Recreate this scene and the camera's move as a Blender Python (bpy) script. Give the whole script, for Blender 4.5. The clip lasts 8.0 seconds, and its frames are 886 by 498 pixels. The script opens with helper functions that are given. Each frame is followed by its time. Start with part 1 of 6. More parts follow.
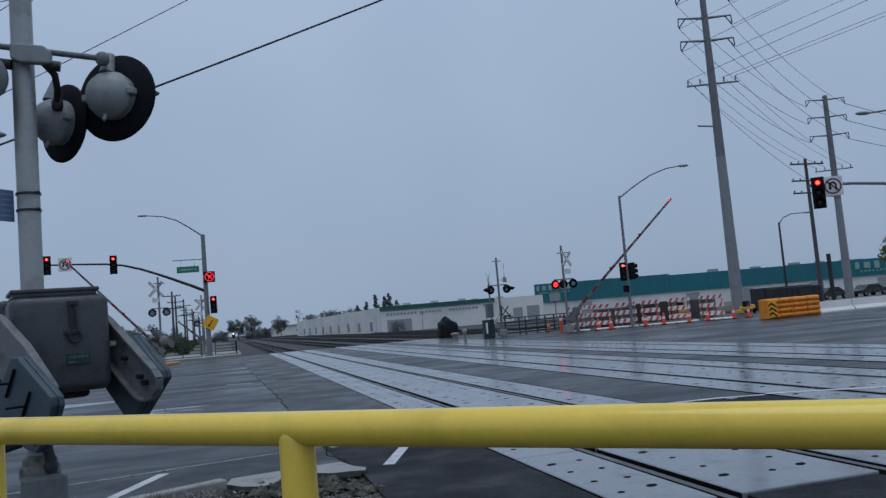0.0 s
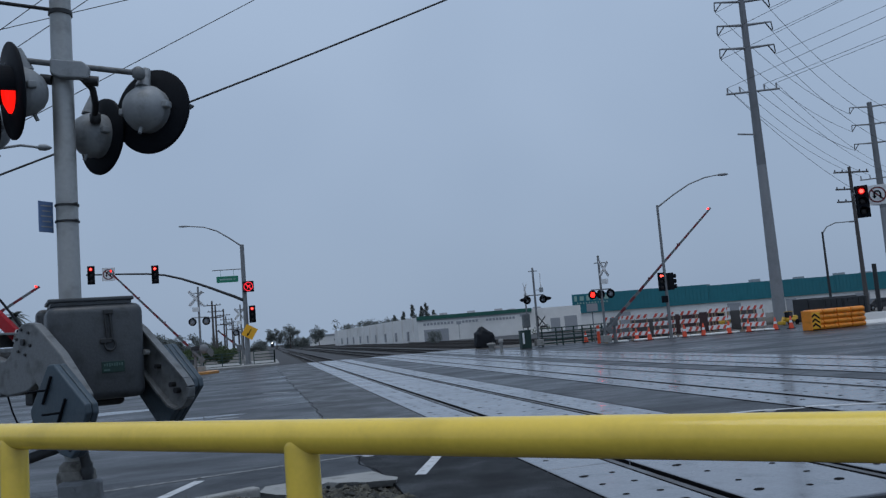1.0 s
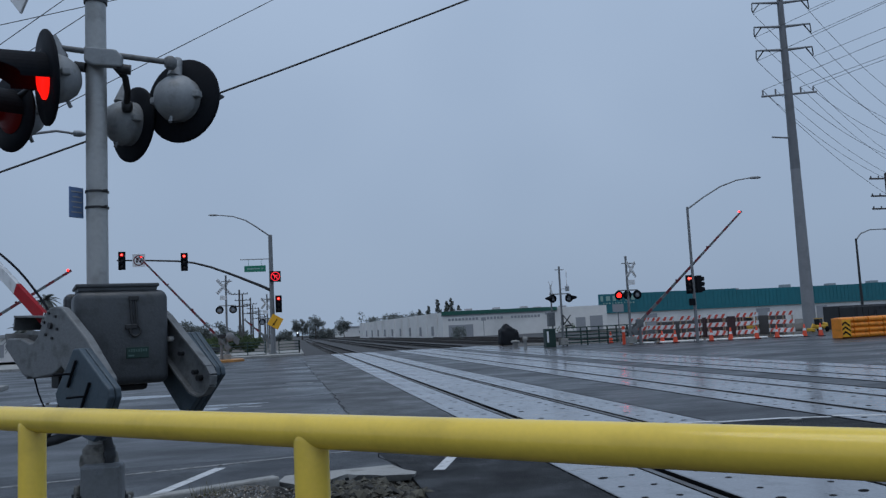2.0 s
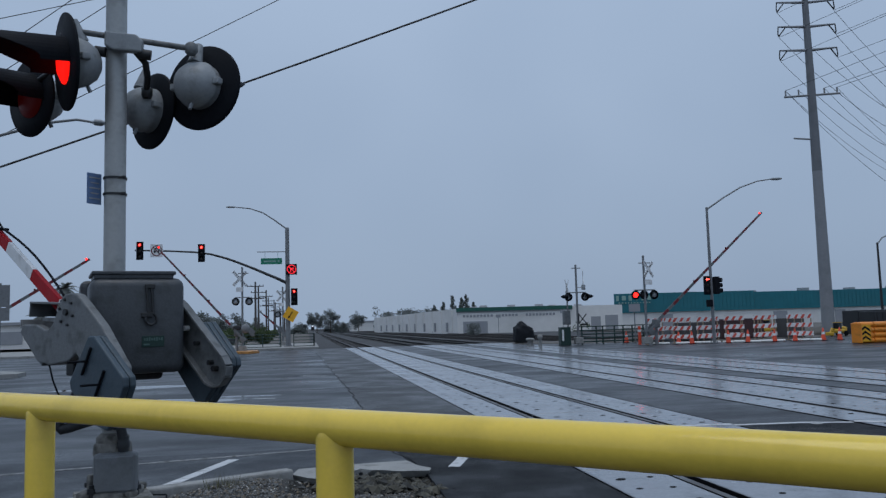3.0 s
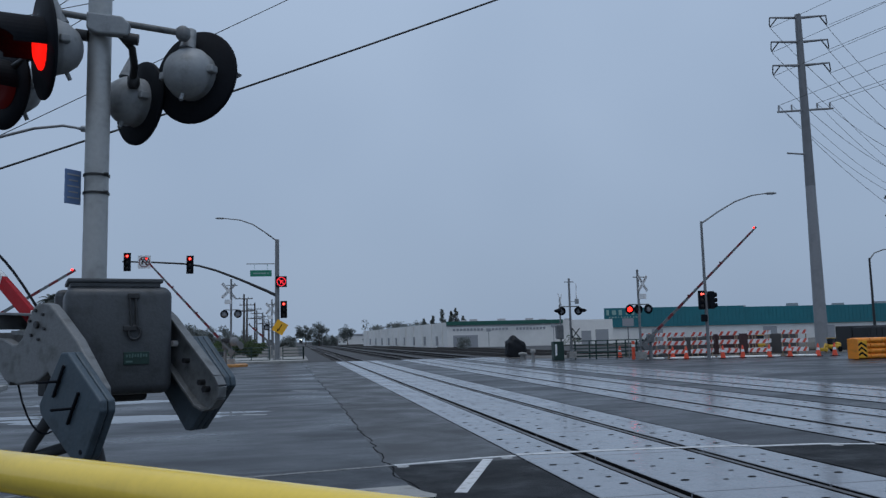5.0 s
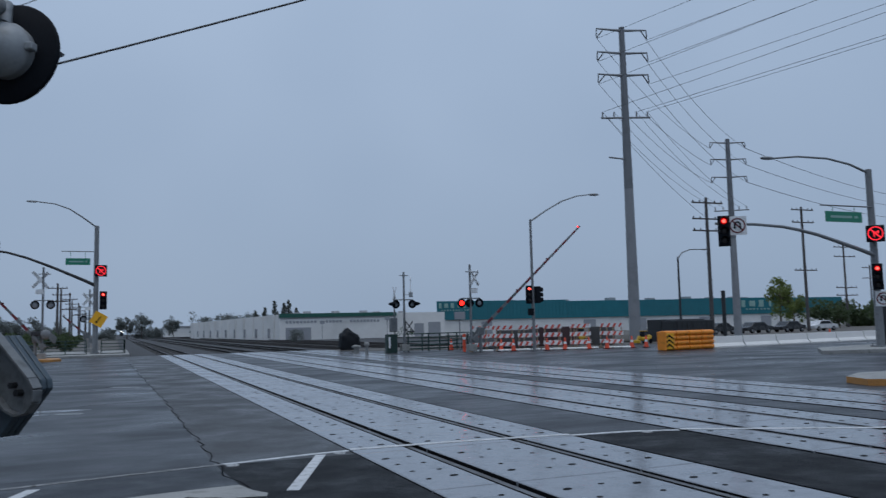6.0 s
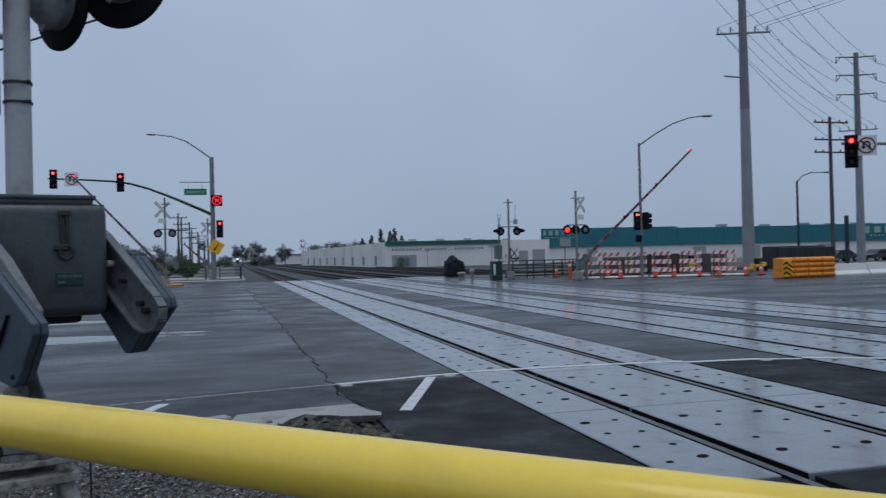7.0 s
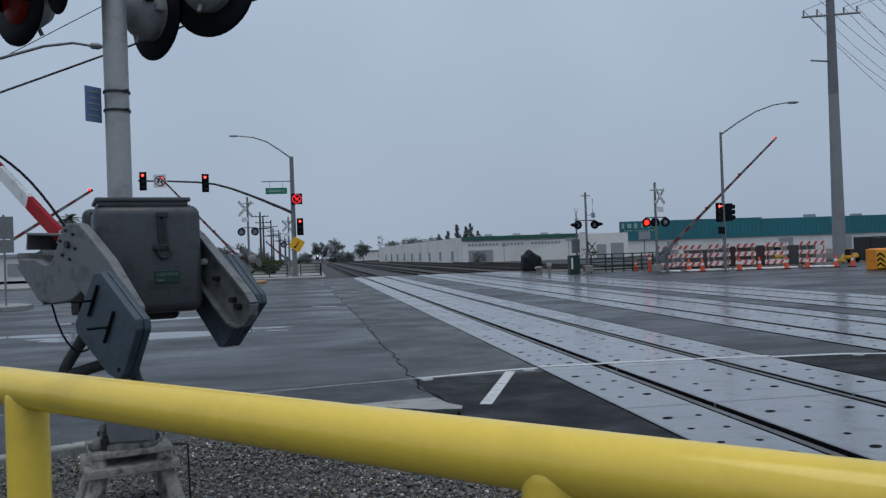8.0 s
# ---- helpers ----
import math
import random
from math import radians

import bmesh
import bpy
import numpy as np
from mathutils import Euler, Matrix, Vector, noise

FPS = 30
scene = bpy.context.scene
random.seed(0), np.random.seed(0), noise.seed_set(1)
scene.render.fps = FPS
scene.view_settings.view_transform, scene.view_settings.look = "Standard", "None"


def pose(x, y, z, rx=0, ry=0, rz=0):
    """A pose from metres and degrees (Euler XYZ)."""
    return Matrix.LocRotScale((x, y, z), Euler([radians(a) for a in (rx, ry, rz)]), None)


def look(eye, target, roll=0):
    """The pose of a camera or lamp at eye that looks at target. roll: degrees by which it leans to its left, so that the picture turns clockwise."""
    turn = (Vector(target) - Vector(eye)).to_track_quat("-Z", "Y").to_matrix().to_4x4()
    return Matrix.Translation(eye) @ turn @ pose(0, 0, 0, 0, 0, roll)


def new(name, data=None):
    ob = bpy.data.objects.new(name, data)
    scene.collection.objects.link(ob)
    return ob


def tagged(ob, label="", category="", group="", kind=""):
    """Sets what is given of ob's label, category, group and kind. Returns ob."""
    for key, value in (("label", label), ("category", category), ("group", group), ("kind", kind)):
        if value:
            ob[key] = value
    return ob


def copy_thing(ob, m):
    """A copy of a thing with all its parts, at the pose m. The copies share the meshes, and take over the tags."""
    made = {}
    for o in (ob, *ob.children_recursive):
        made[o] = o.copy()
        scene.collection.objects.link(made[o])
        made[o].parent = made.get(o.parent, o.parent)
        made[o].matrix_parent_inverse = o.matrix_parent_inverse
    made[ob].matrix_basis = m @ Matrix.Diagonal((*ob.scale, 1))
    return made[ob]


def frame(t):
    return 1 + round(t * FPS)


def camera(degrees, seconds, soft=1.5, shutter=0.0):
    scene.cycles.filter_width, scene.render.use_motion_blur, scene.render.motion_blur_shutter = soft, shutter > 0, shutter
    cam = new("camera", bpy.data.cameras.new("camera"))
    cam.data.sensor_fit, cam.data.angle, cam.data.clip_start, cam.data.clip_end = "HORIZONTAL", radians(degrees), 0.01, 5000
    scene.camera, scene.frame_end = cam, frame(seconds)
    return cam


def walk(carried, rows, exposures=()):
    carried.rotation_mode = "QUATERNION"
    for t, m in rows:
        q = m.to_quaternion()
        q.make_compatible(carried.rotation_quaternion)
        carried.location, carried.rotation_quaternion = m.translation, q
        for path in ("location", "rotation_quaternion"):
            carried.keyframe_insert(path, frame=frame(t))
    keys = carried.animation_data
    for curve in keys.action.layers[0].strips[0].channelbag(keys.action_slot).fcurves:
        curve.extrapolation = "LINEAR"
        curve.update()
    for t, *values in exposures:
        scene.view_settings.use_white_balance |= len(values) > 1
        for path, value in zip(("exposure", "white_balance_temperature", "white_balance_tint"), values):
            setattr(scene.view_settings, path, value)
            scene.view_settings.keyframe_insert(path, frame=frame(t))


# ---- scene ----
cam = camera(57.27, 8.0, soft=1.32, shutter=0.2)
PATH = [
    (0, pose(-3.544, -0.648, 1.511, 94.88, 4.89, -14.77)),
    (0.5, pose(-3.514, -0.670, 1.514, 95.68, 4.75, -12.45)),
    (1, pose(-3.490, -0.676, 1.506, 95.80, 4.67, -12.15)),
    (1.5, pose(-3.471, -0.687, 1.510, 95.86, 3.79, -11.23)),
    (1.7, pose(-3.468, -0.679, 1.511, 95.67, 3.37, -10.84)),
    (2.8, pose(-3.471, -0.627, 1.511, 95.53, 1.79, -9.73)),
    (3, pose(-3.483, -0.559, 1.504, 95.36, 1.64, -9.41)),
    (3.2, pose(-3.503, -0.476, 1.514, 95.37, 1.47, -9.03)),
    (3.5, pose(-3.532, -0.351, 1.528, 95.22, 1.27, -8.88)),
    (4, pose(-3.510, -0.237, 1.519, 95.16, 1.07, -8.56)),
    (4.2, pose(-3.490, -0.209, 1.521, 95.39, 1.05, -8.65)),
    (5.3, pose(-3.593, 0.086, 1.524, 96.34, 1.53, -12.27)),
    (5.4, pose(-3.595, 0.101, 1.528, 96.19, 1.53, -13.38)),
    (5.5, pose(-3.596, 0.116, 1.532, 96.50, 1.65, -14.79)),
    (5.7, pose(-3.598, 0.070, 1.544, 96.28, 1.51, -17.53)),
    (5.8, pose(-3.598, 0.047, 1.551, 96.06, 1.46, -18.99)),
    (6, pose(-3.600, 0.001, 1.563, 95.47, 1.34, -21.84)),
    (6.2, pose(-3.600, 0.001, 1.559, 94.49, 1.31, -23.52)),
    (6.3, pose(-3.599, 0.000, 1.562, 93.91, 1.37, -23.54)),
    (6.5, pose(-3.599, -0.000, 1.561, 92.72, 1.43, -22.38)),
    (6.7, pose(-3.603, 0.066, 1.548, 91.68, 1.48, -19.48)),
    (6.8, pose(-3.605, 0.098, 1.541, 91.13, 1.46, -17.67)),
    (7, pose(-3.609, 0.164, 1.524, 90.55, 1.36, -14.53)),
    (7.2, pose(-3.619, 0.151, 1.527, 90.12, 1.20, -12.12)),
    (7.3, pose(-3.625, 0.145, 1.528, 90.04, 1.18, -11.01)),
    (7.5, pose(-3.635, 0.132, 1.531, 89.89, 1.12, -9.66)),
    (7.7, pose(-3.639, 0.120, 1.528, 90.00, 1.25, -9.25)),
    (8, pose(-3.644, 0.101, 1.527, 90.36, 2.01, -9.14)),
]
walk(cam, PATH, [(0.0, 0.0, 6500, 10), (6.5, 0.0, 6500, 10), (7.2, 0.10, 6800, 10), (8.0, 0.16, 7100, 10)])

# ---- light ----
scene.view_settings.exposure = 0.0
world = bpy.data.worlds.new("overcast_sky")
scene.world = world
world.use_nodes = True
wn, wl = world.node_tree.nodes, world.node_tree.links
wn.clear()
w_out = wn.new("ShaderNodeOutputWorld")
w_bg = wn.new("ShaderNodeBackground")
w_sky = wn.new("ShaderNodeTexSky")
w_sky.sky_type = "NISHITA"
w_sky.sun_disc = False
w_sky.sun_elevation, w_sky.sun_rotation = radians(62), radians(200)
w_sky.air_density, w_sky.dust_density = 1.0, 3.0
w_geo = wn.new("ShaderNodeTexCoord")
w_noise = wn.new("ShaderNodeTexNoise")
w_noise.inputs["Scale"].default_value = 1.6
w_noise.inputs["Detail"].default_value = 3.0
w_ramp = wn.new("ShaderNodeValToRGB")
w_ramp.color_ramp.elements[0].color = (2.7, 3.58, 4.95, 1)
w_ramp.color_ramp.elements[1].color = (3.3, 4.25, 5.7, 1)
w_ramp.color_ramp.elements[0].position, w_ramp.color_ramp.elements[1].position = 0.35, 0.7
w_mix = wn.new("ShaderNodeMixRGB")
w_mix.inputs[0].default_value = 0.95
wl.new(w_geo.outputs["Generated"], w_noise.inputs["Vector"])
wl.new(w_noise.outputs["Fac"], w_ramp.inputs["Fac"])
wl.new(w_sky.outputs["Color"], w_mix.inputs[1])
wl.new(w_ramp.outputs["Color"], w_mix.inputs[2])
w_sep = wn.new("ShaderNodeSeparateXYZ")
w_rise = wn.new("ShaderNodeMapRange")
w_rise.inputs["From Min"].default_value, w_rise.inputs["From Max"].default_value = 0.0, 1.0
w_rise.inputs["To Min"].default_value, w_rise.inputs["To Max"].default_value = 0.98, 1.42
w_scale = wn.new("ShaderNodeVectorMath")
w_scale.operation = "SCALE"
wl.new(w_geo.outputs["Generated"], w_sep.inputs["Vector"])
wl.new(w_sep.outputs["Z"], w_rise.inputs["Value"])
wl.new(w_mix.outputs["Color"], w_scale.inputs[0])
wl.new(w_rise.outputs["Result"], w_scale.inputs["Scale"])
wl.new(w_scale.outputs["Vector"], w_bg.inputs["Color"])
w_bg.inputs["Strength"].default_value = 0.1
wl.new(w_bg.outputs["Background"], w_out.inputs["Surface"])

sun_data = bpy.data.lights.new("sun", "SUN")
sun_data.energy, sun_data.angle, sun_data.color = 0.85, radians(45), (1.0, 0.985, 0.97)
sun = new("sun", sun_data)
sun.matrix_world = look((0, 0, 60), (3, 9, 0))


# ---- materials ----
def surface(name, color, rough=0.6, metal=0.0, vary=0.25, fine=40.0, coarse=1.2, bump=0.15, rough_vary=0.15, tint=None, per_object=0.0, per_island=0.0, stain=0.0, spec=0.5, stretch=None):
    """A painted, mineral or metal surface with grain at a fine and a coarse scale."""
    m = bpy.data.materials.new(name)
    m.use_nodes = True
    nodes, links = m.node_tree.nodes, m.node_tree.links
    b = nodes["Principled BSDF"]
    tc = nodes.new("ShaderNodeTexCoord")
    n1, n2 = nodes.new("ShaderNodeTexNoise"), nodes.new("ShaderNodeTexNoise")
    n1.inputs["Scale"].default_value, n1.inputs["Detail"].default_value = fine, 5.0
    n2.inputs["Scale"].default_value, n2.inputs["Detail"].default_value = coarse, 6.0
    n2.inputs["Roughness"].default_value = 0.62
    links.new(tc.outputs["Object"], n1.inputs["Vector"])
    if stretch:
        mp = nodes.new("ShaderNodeMapping")
        mp.inputs["Scale"].default_value = stretch
        links.new(tc.outputs["Object"], mp.inputs["Vector"])
        links.new(mp.outputs["Vector"], n2.inputs["Vector"])
    else:
        links.new(tc.outputs["Object"], n2.inputs["Vector"])
    add = nodes.new("ShaderNodeMath")
    add.operation = "MULTIPLY_ADD"
    links.new(n2.outputs["Fac"], add.inputs[0])
    add.inputs[1].default_value = 0.6
    half = nodes.new("ShaderNodeMath")
    half.operation = "MULTIPLY"
    half.inputs[1].default_value = 0.4
    links.new(n1.outputs["Fac"], half.inputs[0])
    links.new(half.outputs[0], add.inputs[2])
    ramp = nodes.new("ShaderNodeValToRGB")
    dark = tuple(c * (1 - vary) for c in color)
    light = tuple(min(1.0, c * (1 + vary)) for c in (tint or color))
    ramp.color_ramp.elements[0].position, ramp.color_ramp.elements[1].position = 0.32, 0.68
    ramp.color_ramp.elements[0].color, ramp.color_ramp.elements[1].color = (*dark, 1), (*light, 1)
    links.new(add.outputs[0], ramp.inputs["Fac"])
    out = ramp.outputs["Color"]
    if stain:
        n3 = nodes.new("ShaderNodeTexNoise")
        n3.inputs["Scale"].default_value, n3.inputs["Detail"].default_value = coarse * 3.1, 8.0
        links.new(tc.outputs["Object"], n3.inputs["Vector"])
        r3 = nodes.new("ShaderNodeValToRGB")
        r3.color_ramp.elements[0].position, r3.color_ramp.elements[1].position = 0.52, 0.68
        r3.color_ramp.elements[0].color, r3.color_ramp.elements[1].color = (1, 1, 1, 1), (1 - stain, 1 - stain, 1 - stain * 1.05, 1)
        links.new(n3.outputs["Fac"], r3.inputs["Fac"])
        mul = nodes.new("ShaderNodeMixRGB")
        mul.blend_type = "MULTIPLY"
        mul.inputs[0].default_value = 1.0
        links.new(out, mul.inputs[1])
        links.new(r3.outputs["Color"], mul.inputs[2])
        out = mul.outputs["Color"]
    if per_object or per_island:
        if per_object:
            info = nodes.new("ShaderNodeObjectInfo").outputs["Random"]
        else:
            info = nodes.new("ShaderNodeNewGeometry").outputs["Random Per Island"]
        hsv = nodes.new("ShaderNodeHueSaturation")
        mr = nodes.new("ShaderNodeMapRange")
        amount = per_object or per_island
        mr.inputs["To Min"].default_value, mr.inputs["To Max"].default_value = 1 - amount, 1 + amount
        links.new(info, mr.inputs["Value"])
        links.new(mr.outputs["Result"], hsv.inputs["Value"])
        links.new(out, hsv.inputs["Color"])
        out = hsv.outputs["Color"]
    links.new(out, b.inputs["Base Color"])
    rr = nodes.new("ShaderNodeMapRange")
    rr.inputs["From Min"].default_value, rr.inputs["From Max"].default_value = 0.35, 0.65
    rr.inputs["To Min"].default_value = max(0.03, rough - rough_vary)
    rr.inputs["To Max"].default_value = min(1.0, rough + rough_vary)
    links.new(n2.outputs["Fac"], rr.inputs["Value"])
    links.new(rr.outputs["Result"], b.inputs["Roughness"])
    b.inputs["Metallic"].default_value = metal
    b.inputs["Specular IOR Level"].default_value = spec
    if bump:
        bp = nodes.new("ShaderNodeBump")
        bp.inputs["Strength"].default_value = bump
        bp.inputs["Distance"].default_value = 0.02
        links.new(n1.outputs["Fac"], bp.inputs["Height"])
        links.new(bp.outputs["Normal"], b.inputs["Normal"])
    return m


def glow(name, color, strength):
    m = bpy.data.materials.new(name)
    m.use_nodes = True
    b = m.node_tree.nodes["Principled BSDF"]
    b.inputs["Base Color"].default_value = (*[c * 0.08 for c in color], 1)
    b.inputs["Specular IOR Level"].default_value = 0.25
    b.inputs["Emission Color"].default_value = (*color, 1)
    b.inputs["Emission Strength"].default_value = strength
    return m


ASPHALT = surface("worn_wet_asphalt", (0.028, 0.031, 0.036), 0.40, vary=0.36, fine=60, coarse=0.42, bump=0.25, rough_vary=0.17, stain=0.35, spec=0.27, stretch=(0.6, 1.2, 1))
ASPHALT_STRIP = surface("older_greyer_asphalt", (0.040, 0.041, 0.043), 0.46, vary=0.35, fine=55, coarse=0.7, bump=0.45, rough_vary=0.15, stain=0.4, spec=0.32)
ASPHALT_EDGE = surface("dark_worn_asphalt", (0.022, 0.025, 0.03), 0.46, vary=0.4, fine=60, coarse=0.7, bump=0.4, rough_vary=0.18, stain=0.3, spec=0.3)
ASPHALT_NEW = surface("fresh_wet_asphalt", (0.009, 0.010, 0.012), 0.62, vary=0.55, fine=70, coarse=1.1, bump=0.9, rough_vary=0.2, spec=0.2, stain=0.3)
PANEL = surface("wet_concrete_panel", (0.20, 0.215, 0.24), 0.19, vary=0.2, fine=35, coarse=0.9, bump=0.05, rough_vary=0.10, per_object=0.08, stain=0.28)
CONCRETE = surface("weathered_concrete", (0.28, 0.28, 0.27), 0.75, vary=0.22, fine=30, coarse=1.5, bump=0.3, stain=0.35)
BALLAST = surface("dark_ballast_bed", (0.042, 0.043, 0.046), 0.9, vary=0.5, fine=14, coarse=0.4, bump=0.9)
EARTH = surface("damp_bare_earth", (0.10, 0.092, 0.082), 0.9, vary=0.35, fine=6, coarse=0.05, bump=0.4)
GRAVEL_BED = surface("damp_gravel_bed", (0.042, 0.039, 0.035), 0.85, vary=0.45, fine=45, coarse=2.0, bump=0.9)
STONE = surface("mixed_gravel_stones", (0.088, 0.089, 0.086), 0.45, vary=0.3, fine=60, coarse=8, bump=0.25, per_island=0.75)
STONE_BROWN = surface("brown_gravel_stones", (0.105, 0.084, 0.058), 0.5, vary=0.35, fine=60, coarse=8, bump=0.25, per_island=0.7)
STONE_PALE = surface("pale_gravel_stones", (0.42, 0.41, 0.38), 0.55, vary=0.3, fine=60, coarse=8, bump=0.2, per_island=0.4)
IRON = surface("weathered_cast_iron", (0.20, 0.19, 0.172), 0.75, 0.1, vary=0.5, fine=28, coarse=5.0, bump=0.35, stain=0.65)
RUBBER = surface("black_rubber", (0.008, 0.008, 0.009), 0.8, vary=0.2, bump=0.1, spec=0.06)
RAIL_STEEL = surface("rail_steel", (0.10, 0.094, 0.092), 0.42, 0.7, vary=0.2, bump=0.05)
# Every rail face except the running top takes this near-black colour.
RAIL_SIDE = surface("dark_rail_side", (0.018, 0.017, 0.017), 0.75, 0.1, vary=0.3, fine=40, coarse=3, spec=0.15)
RUST = surface("rusty_steel", (0.055, 0.046, 0.042), 0.8, 0.3, vary=0.35, fine=50, coarse=3)
TIE = surface("weathered_tie", (0.062, 0.06, 0.06), 0.85, vary=0.3)
WORNPAINT = surface("nearly_worn_off_road_paint", (0.19, 0.195, 0.20), 0.75, vary=0.5, fine=25, coarse=4, stain=0.8, spec=0.2)
PLANKS = surface("weathered_tan_pedestal", (0.30, 0.28, 0.245), 0.85, vary=0.6, fine=30, coarse=5.0, bump=0.4, stain=0.7)
ROADPAINT = surface("worn_white_road_paint", (0.52, 0.53, 0.54), 0.5, vary=0.2, fine=50, coarse=3, stain=0.45)
KERBYELLOW = surface("faded_yellow_kerb_paint", (0.44, 0.20, 0.05), 0.55, vary=0.25, fine=30, coarse=2, stain=0.4)
WATER = surface("shallow_standing_water", (0.06, 0.064, 0.07), 0.10, vary=0.2, fine=20, coarse=1.0, bump=0.01, rough_vary=0.05)
BARPAINT = surface("scuffed_road_paint", (0.34, 0.35, 0.36), 0.5, vary=0.4, fine=30, coarse=4, stain=0.6)
SOIL = surface("dark_wet_soil", (0.022, 0.020, 0.016), 0.85, vary=0.5, fine=30, coarse=4, bump=0.9, spec=0.2)
MOSSROCK = surface("mossy_broken_rubble", (0.048, 0.045, 0.034), 0.75, vary=0.5, fine=25, coarse=5, bump=0.5, per_island=0.85)
YELLOW = surface("yellow_enamel_paint", (0.85, 0.60, 0.085), 0.13, vary=0.06, fine=120, coarse=3.0, bump=0.02, rough_vary=0.06, stain=0.12)
GALV = surface("galvanised_steel", (0.20, 0.21, 0.22), 0.6, 0.2, vary=0.14, fine=55, coarse=2.5, bump=0.06, stain=0.2)
GALV_MAST = surface("weathered_aluminium_mast", (0.40, 0.41, 0.41), 0.55, 0.35, vary=0.13, fine=30, coarse=2.0, bump=0.06, stain=0.25)
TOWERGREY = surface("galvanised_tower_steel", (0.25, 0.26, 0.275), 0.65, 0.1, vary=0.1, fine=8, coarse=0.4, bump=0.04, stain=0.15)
# Darker steel for the upper shaft.
TOWERDARK = surface("darker_tower_steel", (0.17, 0.18, 0.195), 0.65, 0.1, vary=0.1, fine=8, coarse=0.4, bump=0.04, stain=0.15)
CASTGREY = surface("grey_cast_housing", (0.060, 0.067, 0.075), 0.5, 0.1, vary=0.18, fine=60, coarse=3.0, bump=0.12, stain=0.3)
ARMGREY = surface("light_grey_cast_arm", (0.155, 0.165, 0.172), 0.55, 0.15, vary=0.2, fine=50, coarse=4.0, bump=0.12, stain=0.4)
SLATE = surface("slate_painted_weight", (0.050, 0.074, 0.095), 0.5, 0.1, vary=0.2, fine=50, coarse=3.0, bump=0.1, stain=0.3)
LAMPGREY = surface("lamp_housing_grey", (0.28, 0.30, 0.315), 0.6, 0.05, vary=0.12, fine=40, coarse=4, bump=0.05, stain=0.25)
BLACK = surface("matt_black_paint", (0.007, 0.009, 0.013), 0.7, vary=0.3, bump=0.05, spec=0.12)
DARKSTEEL = surface("dark_steel", (0.035, 0.037, 0.04), 0.5, 0.4, vary=0.25, bump=0.08)
WHITE = surface("white_sign_paint", (0.74, 0.75, 0.76), 0.5, vary=0.08, fine=30, coarse=3, stain=0.2)
REDPAINT = surface("red_reflective_paint", (0.38, 0.008, 0.015), 0.5, vary=0.15, bump=0.05, spec=0.15)
# The same red as the near arm, with unlit-side shade put into the colour.
REDSHADED = surface("unlit_side_red_stripe", (0.17, 0.022, 0.03), 0.5, vary=0.25, bump=0.05, stain=0.3)
TANWOOD = surface("pale_tan_timber", (0.34, 0.25, 0.17), 0.8, vary=0.25, fine=20, coarse=3, bump=0.2)
SIGNRED = surface("dark_red_sign_ring", (0.13, 0.012, 0.016), 0.45, vary=0.1, bump=0.0)
ORANGE = surface("orange_plastic", (0.76, 0.085, 0.035), 0.5, vary=0.15, bump=0.05)
SAFETYORANGE = surface("orange_yellow_plastic", (0.84, 0.27, 0.02), 0.45, vary=0.15, fine=10, coarse=1.5, bump=0.05, stain=0.25)
STRIPEORANGE = surface("orange_red_reflective_stripe", (0.62, 0.085, 0.055), 0.5, vary=0.12, bump=0.05)
SIGNPALE = surface("pale_sign_lettering", (0.25, 0.40, 0.36), 0.5, vary=0.1, bump=0.0)
SIGNGREEN = surface("green_street_sign", (0.012, 0.20, 0.12), 0.4, vary=0.08, bump=0.02)
SIGNBLUE = surface("blue_notice_plate", (0.13, 0.21, 0.38), 0.45, vary=0.12, bump=0.03)
SIGNYELLOW = surface("yellow_warning_sign", (0.85, 0.42, 0.015), 0.45, vary=0.06, bump=0.02)
TEAL = surface("teal_corrugated_fascia", (0.012, 0.150, 0.185), 0.55, vary=0.14, fine=0.6, coarse=0.04, bump=0.05)
OFFWHITE = surface("off_white_tilt_up_wall", (0.72, 0.71, 0.69), 0.75, vary=0.08, fine=0.8, coarse=0.05, bump=0.05, stain=0.12)
ROOFGREEN = surface("green_roof_band", (0.014, 0.10, 0.075), 0.55, vary=0.1, bump=0.03)
DOORGREY = surface("grey_roller_door", (0.30, 0.31, 0.33), 0.6, vary=0.1, bump=0.05)
GREENFENCE = surface("dark_green_rail_paint", (0.010, 0.036, 0.030), 0.5, 0.1, vary=0.2, bump=0.05)
# Creosoted wood, its colour lightened to carry the haze over the far poles.
WOODPOLE = surface("haze_lightened_creosoted_pole", (0.082, 0.076, 0.075), 0.85, vary=0.3, fine=20, coarse=1.5, bump=0.3)
BARK = surface("grey_brown_bark", (0.10, 0.078, 0.06), 0.9, vary=0.3, fine=15, coarse=2, bump=0.6)
def foliage(name, color, through_color, per=0.35):
    """Leaves that pass part of the daylight through."""
    m = surface(name, color, 0.7, vary=0.3, fine=3, coarse=0.3, bump=0.0, per_island=per)
    nodes, links = m.node_tree.nodes, m.node_tree.links
    thin = nodes.new("ShaderNodeBsdfTranslucent")
    thin.inputs["Color"].default_value = (*through_color, 1)
    both = nodes.new("ShaderNodeMixShader")
    both.inputs[0].default_value = 0.45
    links.new(nodes["Principled BSDF"].outputs[0], both.inputs[1])
    links.new(thin.outputs[0], both.inputs[2])
    links.new(both.outputs[0], nodes["Material Output"].inputs["Surface"])
    return m


